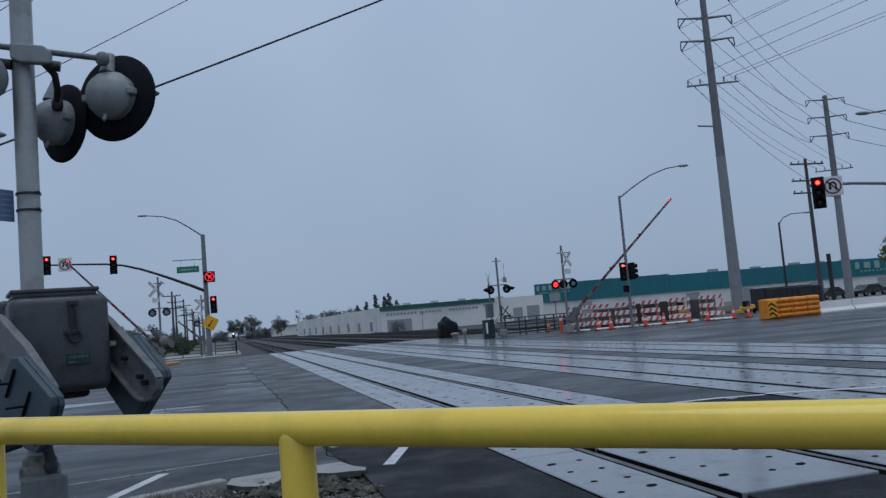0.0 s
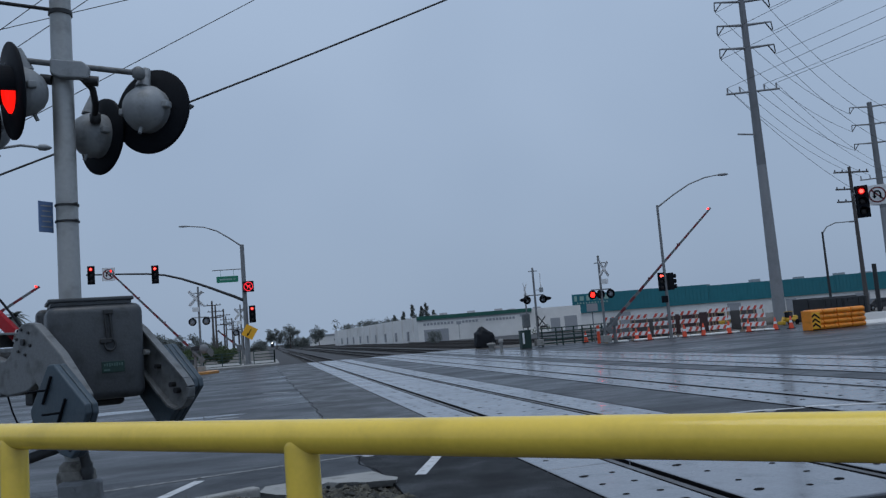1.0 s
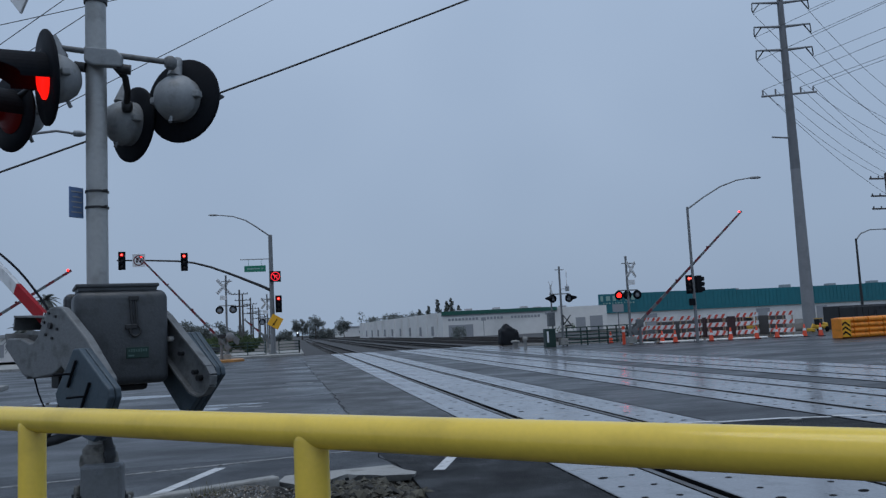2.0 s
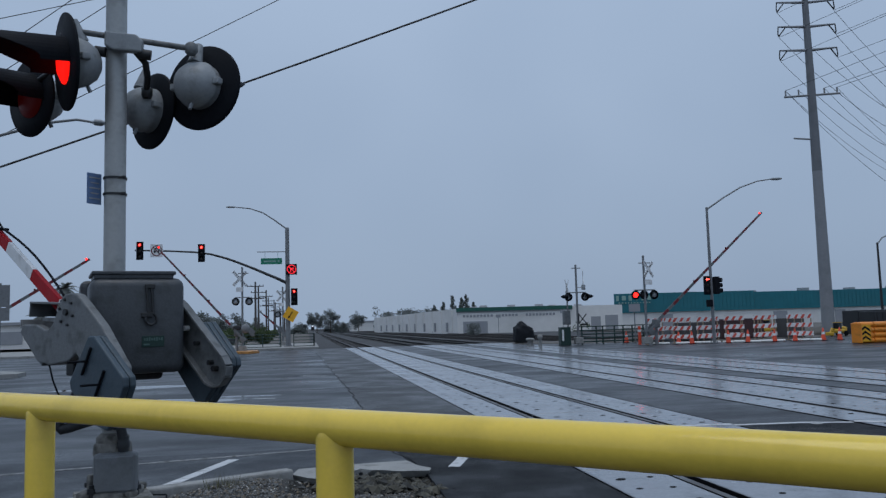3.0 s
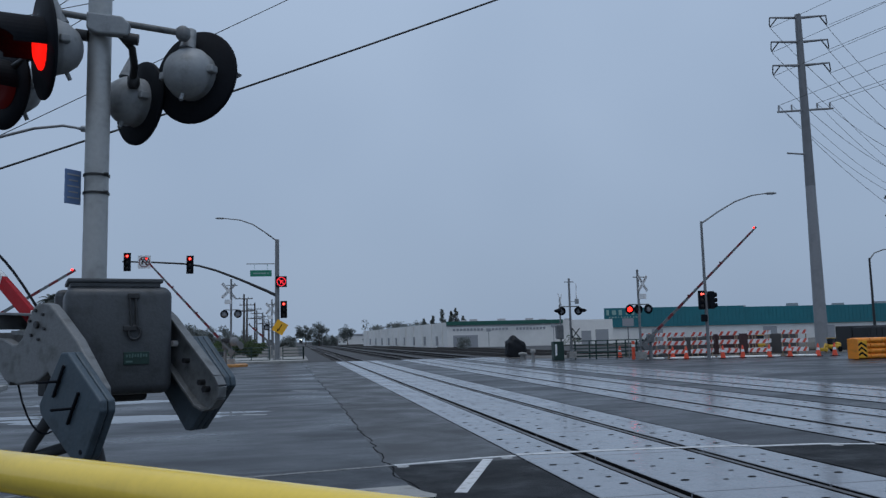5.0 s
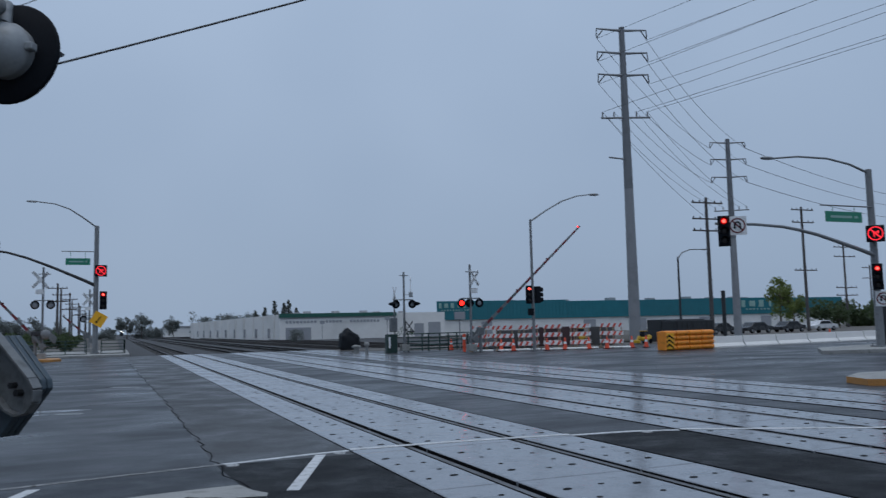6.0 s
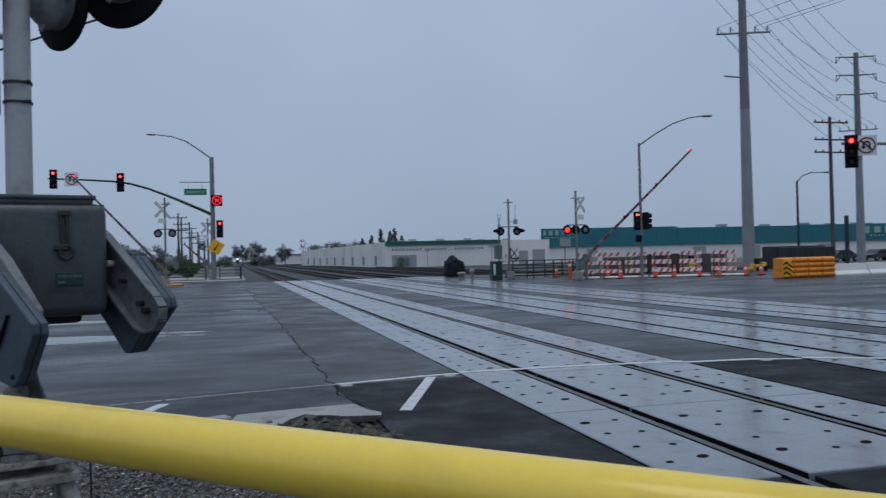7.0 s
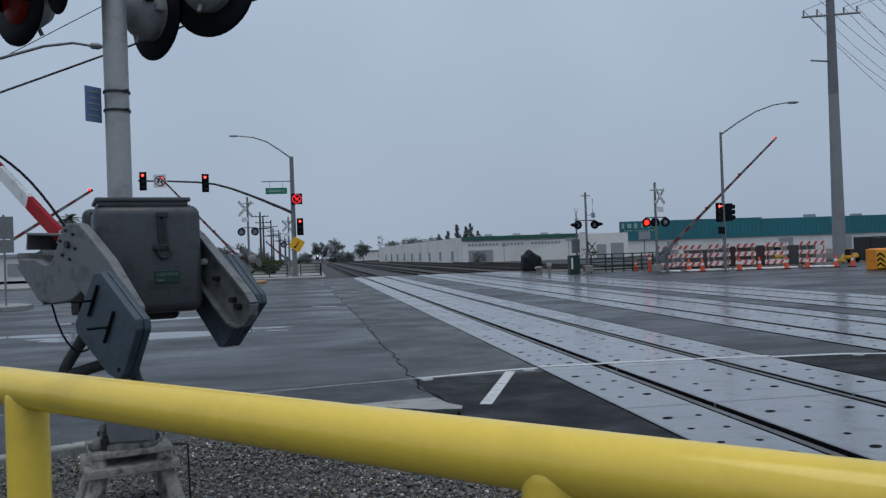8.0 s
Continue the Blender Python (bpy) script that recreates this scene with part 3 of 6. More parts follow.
bm = B()
stones(bm, 36000, random.Random(2), on_pad, 0.005, 0.021)
stones(bm, 120, random.Random(3), on_pad, 0.02, 0.05)
stones(bm, 15000, random.Random(34), near_pad, 0.008, 0.026)
tagged(part("gravel_stones", bm, STONE, None), "loose dark grey gravel stones", "gravel", kind="stuff")
bm = B()
stones(bm, 18000, random.Random(31), on_pad, 0.005, 0.022)
tagged(part("gravel_stones", bm, STONE_BROWN, None), "loose damp brown gravel stones", "gravel", kind="stuff")
bm = B()
stones(bm, 4200, random.Random(32), on_pad, 0.004, 0.018)
stones(bm, 1200, random.Random(33), near_pad, 0.005, 0.02)
tagged(part("gravel_stones", bm, STONE_PALE, None), "scattered pale gravel stones", "gravel", kind="stuff")


def rubble_spot(rng):
    x = rng.uniform(-3.4, -2.15)
    y = 7.62 + rng.uniform(-0.65, 0.30)
    return (x, y, pad_z(x, y) + rng.uniform(0.0, 0.05))


bm = B()
stones(bm, 620, random.Random(5), rubble_spot, 0.02, 0.085)
tagged(part("kerb_rubble", bm, MOSSROCK, None), "mossy broken rubble in the hollow by the kerb end", "rubble", kind="stuff")

# weeds by the kerb
rng = random.Random(6)
bm = B()
for cx, cy, k in ((-4.25, 7.35, 60), (-5.2, 6.4, 30)):
    for _ in range(k):
        a, h = rng.uniform(0, 6.3), rng.uniform(0.05, 0.22)
        x, y = cx + rng.gauss(0, 0.10), cy + rng.gauss(0, 0.06)
        d = Vector((math.cos(a), math.sin(a), 0))
        s = Vector((-d.y, d.x, 0)) * 0.005
        p = Vector((x, y, 0.02))
        v = [bm.verts.new(p - s), bm.verts.new(p + s), bm.verts.new(p + d * h * 0.4 + Vector((0, 0, h)))]
        bm.faces.new(v)
tagged(part("weeds", bm, GRASS, None), "sparse dry weeds growing beside the kerb", "weeds", kind="stuff")

# kerbed islands
bm = B()
slab(bm, [(12.3, 13.75), (12.75, 13.45), (24, 13.3), (24, 15.0), (14.0, 15.5), (12.7, 14.7)], -0.02, 0.15)
for f in bm.faces:
    f.material_index = 1 if abs(f.normal.z) < 0.5 else 0
bm.normal_update()
for f in bm.faces:
    f.material_index = 1 if abs(f.normal.z) < 0.5 else 0
median = structure("median_island", bm, [CONCRETE, KERBYELLOW], "concrete median with a yellow painted kerb", "median")
bm = B()
slab(bm, [(-12.6, 55.4), (-7.3, 54.2), (-6.7, 55.2), (-7.0, 58.2), (-12.6, 58.8)], -0.02, 0.14)
structure("signal_island", bm, KERBYELLOW, "yellow painted kerb island round the far signal", "island")
bm = B()
slab(bm, [(-34, 30.6), (-15.6, 31.2), (-14.2, 32.3), (-14.4, 33.8), (-15.8, 35.4), (-34, 37)], -0.02, 0.15)
structure("left_turn_island", bm, CONCRETE, "pale concrete kerbed traffic island", "island")
bm = B()
slab(bm, [(24.6, 26.6), (27.0, 26.0), (34, 25.4), (70, 25), (70, 31.0), (32.5, 30.8), (27.5, 29.6)], -0.02, 0.15)
structure("corner_pavement", bm, CONCRETE, "pale concrete corner pavement with a kerb", "pavement")
bm = B()
slab(bm, [(-60, 61.0), (-3.2, 61.0), (-2.7, 61.4), (-2.7, 80), (-60, 80)], -0.28, 0.16)
structure("far_pavement", bm, CONCRETE, "pale pavement behind a kerb at the far side", "pavement")
bm = B()
slab(bm, [(11.4, 58.02), (14.0, 52.02), (29.0, 48.02), (180, 48.02), (180, 130), (40.02, 130), (40.02, 61.0), (11.4, 61.0)], -0.28, 0.02)
structure("construction_yard_ground", bm, EARTH, "bare dirt of a fenced building site", "ground")


# ---- signals and poles ----
def signal_head(parent, x, y, z, h=1.35, turn=0.0, arrow=False, lit=True):
    """A three section traffic signal, its lenses towards -y, hung about its centre."""
    m = pose(x, y, z, 0, 0, turn)
    bm = B()
    w = h * 0.40
    box(bm, (0, 0.02, 0), (w * 0.78, 0.22, h * 0.98), m, bevel=0.03)
    box(bm, (0, 0.0, 0), (w, 0.02, h * 1.06), m, bevel=0.008)
    head = part("signal_head", bm, BLACK, parent, "black three section signal with red lit")
    for k, dz in enumerate((h / 3, 0, -h / 3)):
        r = h * 0.115
        out = m.to_3x3() @ Vector((0, -1, 0))
        bm = B()
        lathe(bm, m @ Vector((0, -0.085, dz)), out, [(0, r * 0.9), (0.01, r * 0.9), (0.02, r * 0.7), (0.024, 0.001)], 16)
        on = k == 0 and lit
        part("lens", bm, (LENS_DARK if arrow else RED_RIM) if on else LENS_DARK, head, "red lens round the lamp" if on else "")
        if on:
            bm = B()
            if arrow:
                prism(bm, [(-1.05 * r, 0), (-0.2 * r, 0.85 * r), (-0.2 * r, 0.32 * r), (1.0 * r, 0.32 * r), (1.0 * r, -0.32 * r), (-0.2 * r, -0.32 * r), (-0.2 * r, -0.85 * r)], 0.01, m @ Matrix.Translation((0, -0.115, dz)))
            else:
                lathe(bm, m @ Vector((0, -0.108, dz)), out, [(0, r * 0.55), (0.006, r * 0.5), (0.012, 0.001)], 14)
            part("lamp", bm, RED_CORE, head, "lit red arrow" if arrow else "lit red lamp")
        bm = B()
        n, depth = 14, 0.07 if arrow else 0.20
        for i in range(n):
            a0, a1 = radians(-30 + 240 * i / n), radians(-30 + 240 * (i + 1) / n)
            q = [m @ Vector((r * 1.15 * math.cos(a), -0.08 - d, dz + r * 1.15 * math.sin(a))) for a, d in ((a0, 0), (a1, 0), (a1, depth), (a0, depth))]
            q2 = [m @ Vector((r * 1.22 * math.cos(a), -0.08 - d, dz + r * 1.22 * math.sin(a))) for a, d in ((a0, 0), (a1, 0), (a1, depth), (a0, depth))]
            bm.faces.new([bm.verts.new(v) for v in q])
            bm.faces.new([bm.verts.new(v) for v in q2[::-1]])
        part("visor", bm, BLACK, head)
    return head


def no_uturn_sign(parent, px, py, pz, s, turn=0.0):
    sign = Matrix.Translation((px, py, pz)) @ pose(0, 0, 0, 0, 0, turn)
    x = y = z = 0.0
    bm = B()
    box(bm, (x, y, z), (s, 0.02, s * 1.08), bevel=0.006)
    bm.transform(sign)
    plate = part("no_uturn_sign", bm, WHITE, parent, "white square no U-turn sign")
    bm = B()
    n = 28
    for i in range(n):
        a0, a1 = 2 * math.pi * i / n, 2 * math.pi * (i + 1) / n
        ro, ri = s * 0.44, s * 0.36
        for yy in (y - 0.016,):
            bm.faces.new([bm.verts.new((x + r * math.cos(a), yy, z + r * math.sin(a))) for r, a in ((ro, a0), (ro, a1), (ri, a1), (ri, a0))])
    d = s * 0.27
    for sgn in (1,):
        v = [(-d - 0.03 * s, d - 0.03 * s), (-d + 0.03 * s, d + 0.03 * s), (d + 0.03 * s, -d + 0.03 * s), (d - 0.03 * s, -d - 0.03 * s)]
        bm.faces.new([bm.verts.new((x + a, y - 0.019, z + b)) for a, b in v])
    bm.transform(sign)
    part("prohibition_ring", bm, SIGNRED, plate)
    bm = B()
    w = 0.045 * s
    tube(bm, [(x + s * 0.15, y - 0.014, z - s * 0.22), (x + s * 0.15, y - 0.014, z + s * 0.1), (x + s * 0.07, y - 0.014, z + s * 0.2), (x - s * 0.07, y - 0.014, z + s * 0.2),
              (x - s * 0.15, y - 0.014, z + s * 0.1), (x - s * 0.15, y - 0.014, z - s * 0.08)], w, 6)
    bm.faces.new([bm.verts.new((x - s * 0.15 + a, y - 0.015, z - s * 0.06 + b)) for a, b in ((-0.11 * s, 0), (0, -0.16 * s), (0.11 * s, 0))])
    bm.transform(sign)
    part("arrow", bm, BLACK, plate)
    return plate


def blankout_sign(parent, x, y, z, s, turn=0.0):
    """A square black sign whose red diodes show a prohibition ring and an arrow."""
    m = pose(x, y, z, 0, 0, turn)
    bm = B()
    box(bm, (0, 0, 0), (s, 0.22, s), m, bevel=0.02)
    case = part("lit_turn_sign", bm, BLACK, parent, "black box sign with red lit ring")
    bm = B()
    n = 28
    for i in range(n):
        a0, a1 = 2 * math.pi * i / n, 2 * math.pi * (i + 1) / n
        bm.faces.new([bm.verts.new(m @ Vector((r * math.cos(a), -0.118, r * math.sin(a)))) for r, a in ((s * 0.43, a0), (s * 0.43, a1), (s * 0.36, a1), (s * 0.36, a0))])
    d, w = s * 0.26, s * 0.03
    bm.faces.new([bm.verts.new(m @ Vector((a, -0.12, b))) for a, b in ((-d - w, d - w), (-d + w, d + w), (d + w, -d + w), (d - w, -d - w))])
    for cx, cz, sx, sz in ((0.0, 0.08, 0.30, 0.07), (-0.08, -0.06, 0.07, 0.32), (0.15, 0.08, 0.07, 0.2)):
        bm.faces.new([bm.verts.new(m @ Vector((s * (cx + a * sx / 2), -0.116, s * (cz + b * sz / 2)))) for a, b in ((-1, -1), (1, -1), (1, 1), (-1, 1))])
    part("red_diodes", bm, RED_SIGN, case, "lit red ring and arrow")
    return case


def name_sign(parent, x0, x1, z, h, y, arm_z, arm_x0, arm_x1):
    bm = B()
    rod(bm, (arm_x0, y, arm_z), (arm_x1, y, arm_z), 0.035, seg=8)
    bracket = part("sign_bracket", bm, GALV, parent)
    bm = B()
    box(bm, ((x0 + x1) / 2, y, z), (x1 - x0, 0.03, h), bevel=0.01)
    for x in (x0 + 0.2 * (x1 - x0), x0 + 0.8 * (x1 - x0)):
        rod(bm, (x, y, z + h / 2), (x, y, arm_z), 0.012, seg=6)
    plate = part("street_name_sign", bm, SIGNGREEN, bracket, "green hanging street name sign")
    w = x1 - x0
    for u0, u1 in ((0.14, 0.72), (0.79, 0.88)):
        bm = B()
        box(bm, (x0 + w * (u0 + u1) / 2, y - 0.017, z), (w * (u1 - u0), 0.006, h * 0.22))
        part("writing", bm, SIGNPALE, bracket)


def luminaire(parent, pts, head_dir, r=0.05, l=0.75):
    """A street lamp's arm along points and the flat head at its end."""
    bm = B()
    tube(bm, pts, r * 1.25, 8, r * 0.8)
    arm = part("lamp_arm", bm, GALV, parent)
    p, d = Vector(pts[-1]), Vector(head_dir).normalized()
    bm = B()
    lathe(bm, p - d * 0.1, d, [(0, 0.05), (0.1, 0.09), (0.3 * l, 0.14), (0.75 * l, 0.15), (l, 0.09), (l + 0.06, 0.02)], 12)
    for v in bm.verts:
        v.co.z = p.z + (v.co.z - p.z) * 0.55
    part("lamp_head", bm, LAMPGREY, arm, "grey cobra head lamp")


def pole_body(parent, x, y, top, r0, r1, material=GALV, base=True):
    bm = B()
    rod(bm, (x, y, 0), (x, y, top), r0, r1, 16)
    lathe(bm, (x, y, top), (0, 0, 1), [(0, r1), (0.03, r1 * 0.9), (0.05, 0.01)], 16)
    p = part("pole", bm, material, parent)
    if base:
        bm = B()
        box(bm, (x, y, 0.03), (r0 * 3.4, r0 * 3.4, 0.06), bevel=0.01)
        for a in (-1, 1):
            for b in (-1, 1):
                rod(bm, (x + a * r0 * 1.3, y + b * r0 * 1.3, 0.05), (x + a * r0 * 1.3, y + b * r0 * 1.3, 0.16), 0.025, seg=6)
        part("base_plate", bm, GALV, p)
    return p


# far signal pole by the tracks
sp = thing("traffic_signal_pole", (-5.05, 66.0, 0.16), "grey traffic signal pole with long mast arm at the far corner", "signal pole")
pole_body(sp, 0, 0, 9.55, 0.20, 0.16)
bm = B()
tube(bm, [(0, 0, 5.05), (-0.85, 0, 5.48), (-1.69, 0, 5.85), (-2.55, 0, 6.24), (-3.42, 0, 6.61), (-4.71, 0, 7.12), (-6.0, 0, 7.50), (-7.28, 0, 7.68), (-9.41, 0, 7.80), (-11.75, 0, 7.88)], 0.13, 10, 0.06)
part("mast_arm", bm, DARKSTEEL, sp)
signal_head(sp, -11.35, -0.22, 7.82)
signal_head(sp, -6.68, -0.22, 7.58)
no_uturn_sign(sp, -10.1, -0.15, 7.82, 0.95)
blankout_sign(sp, 0.33, -0.3, 6.16, 0.85)
signal_head(sp, 0.52, -0.3, 3.95, 1.28)
name_sign(sp, -2.1, -0.42, 6.86, 0.5, -0.05, 7.62, -2.4, 0)
luminaire(sp, [(0, 0, 9.45), (-1.0, 0, 10.2), (-1.9, 0, 10.8), (-2.9, 0, 11.15), (-4.1, 0, 11.28)], (-1, 0, 0.02))
bm = B()
m = pose(0.22, -0.32, 2.55, 0, 0, 0) @ pose(0, 0, 0, 0, 31, 0)
box(bm, (0, 0, 0), (0.95, 0.02, 0.95), m, bevel=0.006)
dia = part("diamond_sign", bm, SIGNYELLOW, sp, "yellow diamond warning sign with black arrow")
bm = B()
tube(bm, [(0.10, -0.345, 2.35), (0.36, -0.345, 2.75)], 0.035, 6)
bm.faces.new([bm.verts.new((0.22 + a, -0.346, 2.55 + b)) for a, b in ((-0.25, -0.32), (-0.03, -0.21), (-0.17, -0.08))])
part("arrow", bm, BLACK, dia)

# signal pole on the near right corner
rp = thing("traffic_signal_pole", (29.9, 28.1, 0.15), "grey traffic signal pole with mast arm on the corner pavement", "signal pole")
pole_body(rp, 0, 0, 8.45, 0.19, 0.15)
bm = B()
tube(bm, [(0, 0, 4.33), (-1.4, -0.45, 4.53), (-2.84, -0.91, 4.71), (-4.1, -1.3, 4.87), (-5.41, -1.74, 5.01), (-6.8, -2.2, 5.11), (-8.19, -2.64, 5.17), (-10.31, -3.32, 5.13), (-12.9, -4.15, 4.98)], 0.10, 10, 0.05)
part("mast_arm", bm, GALV, rp)
signal_head(rp, -12.62, -4.25, 4.70, 1.08, turn=-36)
no_uturn_sign(rp, -11.80, -4.05, 4.95, 0.66, -36)
blankout_sign(rp, -0.25, -0.35, 5.32, 0.78, turn=-45)
signal_head(rp, -0.3, -0.35, 3.28, 1.16, turn=-45)
no_uturn_sign(rp, 0.02, -0.3, 2.25, 0.66, -45)
name_sign(rp, -3.05, -0.75, 6.1, 0.50, -0.1, 6.62, -3.3, 0)
luminaire(rp, [(0, 0, 8.3), (-1.2, 0, 8.66), (-2.6, 0, 8.86), (-4.4, 0, 8.85), (-5.9, 0, 8.68)], (-1, 0, -0.03))
bm = B()
box(bm, (0, 0, 0.95), (0.75, 0.6, 1.9), bevel=0.03)
cab = thing("signal_cabinet", (31.6, 29.0, 0.15), "dark control cabinet beside the signal pole", "cabinet")
part("cabinet_body", bm, DARKSTEEL, cab)
bm = B()
box(bm, (0, -0.31, 0.95), (0.62, 0.02, 1.6), bevel=0.006)
cd = part("cabinet_door", bm, DARKSTEEL, cab)
bm = B()
box(bm, (0.24, -0.335, 0.95), (0.03, 0.03, 0.16))
part("handle", bm, GALV, cd)

# mid lamp with its pole mounted signals
ml = thing("street_lamp", (19.45, 43.0, 0.0), "tall grey street lamp carrying a red arrow signal", "street lamp")
pole_body(ml, 0, 0, 7.85, 0.10, 0.07)
luminaire(ml, [(0, 0, 7.75), (1.1, 0, 8.45), (2.2, 0, 9.05), (3.3, 0, 9.42), (4.2, 0, 9.55)], (1, 0, 0.05), 0.04)
signal_head(ml, -0.32, -0.12, 3.34, 1.02, arrow=True)
bm = B()
box(bm, (0.32, 0, 3.34), (0.3, 0.34, 1.0), bevel=0.03)
sh = part("side_signal_head", bm, BLACK, ml)
for dz in (-0.3, 0, 0.3):
    bm = B()
    lathe(bm, (0.46, 0, 3.34 + dz), (1, 0, 0), [(0, 0.13), (0.2, 0.13), (0.21, 0.11)], 14)
    part("visor", bm, BLACK, sh)
bm = B()
box(bm, (-0.18, -0.05, 2.32), (0.34, 0.2, 0.40), bevel=0.03)
rod(bm, (-0.3, 0, 2.32), (0, 0, 2.32), 0.03, seg=8)
part("pedestrian_signal", bm, BLACK, ml)

# lamp further along the street
l2 = thing("street_lamp", (43.5, 60.0, 0.0), "slim grey street lamp by the building site", "street lamp")
pole_body(l2, 0, 0, 7.3, 0.12, 0.08, DARKSTEEL)
luminaire(l2, [(0, 0, 7.2), (0.5, 0, 7.75), (1.4, 0, 8.05), (2.7, 0, 8.08)], (1, 0, 0), 0.05)
# lamp reaching in over the left road
l3 = thing("street_lamp", (-19.5, 22.0, 0.0), "tall grey street lamp over the side road", "street lamp")
pole_body(l3, 0, 0, 6.0, 0.11, 0.08)
luminaire(l3, [(0, 0, 5.9), (3.0, 0, 6.25), (6.0, 0, 6.56), (7.9, 0, 6.74), (9.3, 0, 7.16), (10.0, 0, 7.25), (10.45, 0, 7.18)], (1, 0, -0.12), 0.04, 0.35)


# ---- crossing signals ----
def crossing_signal(x, y, height, zl, lit, label, spread=0.58, cross=True, buck=32, extra=False, off=0.25, long=1.22, lens=0.15, hood=0.28):
    """A grade crossing mast with crossbuck, a pair of lamps that face -y, and a base."""
    t = thing("crossing_signal", (x, y, 0.1), label, "crossing signal")
    bm = B()
    rod(bm, (0, 0, 0), (0, 0, height), 0.075, 0.065, 12)
    lathe(bm, (0, 0, height), (0, 0, 1), [(0, 0.08), (0.04, 0.07), (0.07, 0.01)], 12)
    part("mast", bm, GALV, t)
    bm = B()
    box(bm, (0, 0, 0.2), (0.5, 0.5, 0.4), bevel=0.03)
    part("base", bm, CONCRETE, t)
    if cross:
        for a in (45, -45):
            bm = B()
            board = pose(off, -0.09 - 0.012 * (a > 0), height - 0.75, 0, 0, buck) @ pose(0, 0, 0, 0, a, 0)
            box(bm, (0, 0, 0), (long, 0.02, 0.22), board, bevel=0.006)
            plank = part("crossbuck_board", bm, WHITE, t, "white crossbuck board")
            bm = B()
            for k in range(4):
                for sx in (-1, 1):
                    box(bm, (sx * (0.18 + (long / 2 - 0.24) * k / 3), -0.012, 0), (0.038, 0.006, 0.11), board)
            part("letter_bars", bm, BLACK, plank, "row of dark letter bars")
        bm = B()
        box(bm, (off - 0.03, -0.09, height - 1.5), (0.45, 0.02, 0.3), pose(0, 0, 0), bevel=0.006)
        part("track_count_plate", bm, WHITE, t)
        bm = B()
        rod(bm, (-0.3, 0, height - 0.38), (0.42, 0, height - 0.38), 0.03, seg=8)
        part("cap_arm", bm, GALV, t)
    bm = B()
    rod(bm, (-spread - 0.05, 0, zl + 0.28), (spread + 0.05, 0, zl + 0.28), 0.035, seg=8)
    arm = part("lamp_crossarm", bm, GALV, t)
    for k, sx in enumerate((-spread, spread) if not extra else (-spread, -0.05, spread)):
        bm = B()
        lathe(bm, (sx, 0.02, zl), (0, -1, 0), [(0, 0.10), (0.02, 0.27), (0.03, 0.27), (0.032, 0.15)], 20)
        lathe(bm, (sx, 0.02, zl), (0, 1, 0), [(0, 0.17), (0.10, 0.15), (0.17, 0.06), (0.18, 0.01)], 16)
        lamp = part("lamp_unit", bm, BLACK, arm)
        bm = B()
        lathe(bm, (sx, -0.015, zl), (0, -1, 0), [(0, lens), (0.01, lens), (0.03, 0.08), (0.035, 0.01)], 16)
        mt = RED_LIT if k == lit else (LENS_GREY if (not extra or k == 2) else LENS_DARK)
        part("lamp_lens", bm, mt, arm, "lit red lens" if k == lit else "unlit lens")
        bm = B()
        n, reach = 12, 0.10 if extra else hood
        for i in range(n):
            a0, a1 = radians(-10 + 200 * i / n), radians(-10 + 200 * (i + 1) / n)
            bm.faces.new([bm.verts.new((sx + (lens + 0.015) * math.cos(a), -0.02 - d, zl + (lens + 0.015) * math.sin(a))) for a, d in ((a0, 0), (a1, 0), (a1, reach), (a0, reach))])
        part("hood", bm, BLACK, arm)
    return t


def crossing_gate(x, y, z, reach, angle, toward, label):
    """A gate mechanism on a post, with a striped arm raised by angle towards the level direction given."""
    d = Vector(toward).normalized()
    m = basis((x, y, 0.0), d, Vector((-d.y, d.x, 0)))
    g = thing("crossing_gate", m, label, "crossing gate", "crossing gates")
    bm = B()
    box(bm, (0, 0, z - 0.05), (0.36, 0.36, 0.5), bevel=0.05)
    part("mechanism_box", bm, ARMGREY, g)
    bm = B()
    rod(bm, (0, 0, 0), (0, 0, z - 0.3), 0.11, 0.09, 10)
    part("post", bm, GALV, g)
    up = pose(0, 0, z, 0, -angle, 0)
    for side in (-0.3, 0.3):
        bm = B()
        prism(bm, [(-0.8, -0.10), (-0.35, -0.07), (0.2, -0.08), (0.2, 0.08), (-0.35, 0.07), (-0.8, 0.04)], 0.04, up @ Matrix.Translation((0, side, 0)))
        prism(bm, [(-0.85, -0.20), (-0.5, -0.20), (-0.5, 0.12), (-0.85, 0.12)], 0.08, up @ Matrix.Translation((0, side * 1.15, 0)), 0.02)
        part("counterweight_arm", bm, ARMGREY, g)
    n = int(reach / 0.45)
    for k in range(n):
        bm = B()
        a, b = 0.2 + (reach - 0.2) * k / n, 0.2 + (reach - 0.2) * (k + 1) / n
        h0 = 0.085 - 0.03 * k / n
        box(bm, ((a + b) / 2, 0, 0), (b - a, 0.04, h0 * 2), up)
        part("arm_stripe", bm, REDSHADED if k % 2 else ARMGREY, g)
    for q in (0.36, 0.66, 0.985):
        bm = B()
        lathe(bm, up @ Vector((reach * q, 0, 0.04)), up.to_3x3() @ Vector((0, 0, 1)), [(0, 0.05), (0.08, 0.05), (0.10, 0.02)], 10)
        part("arm_lamp", bm, RED_LIT if q > 0.9 and reach > 3 else RED_DIM, g, "small red arm lamp")
    return g


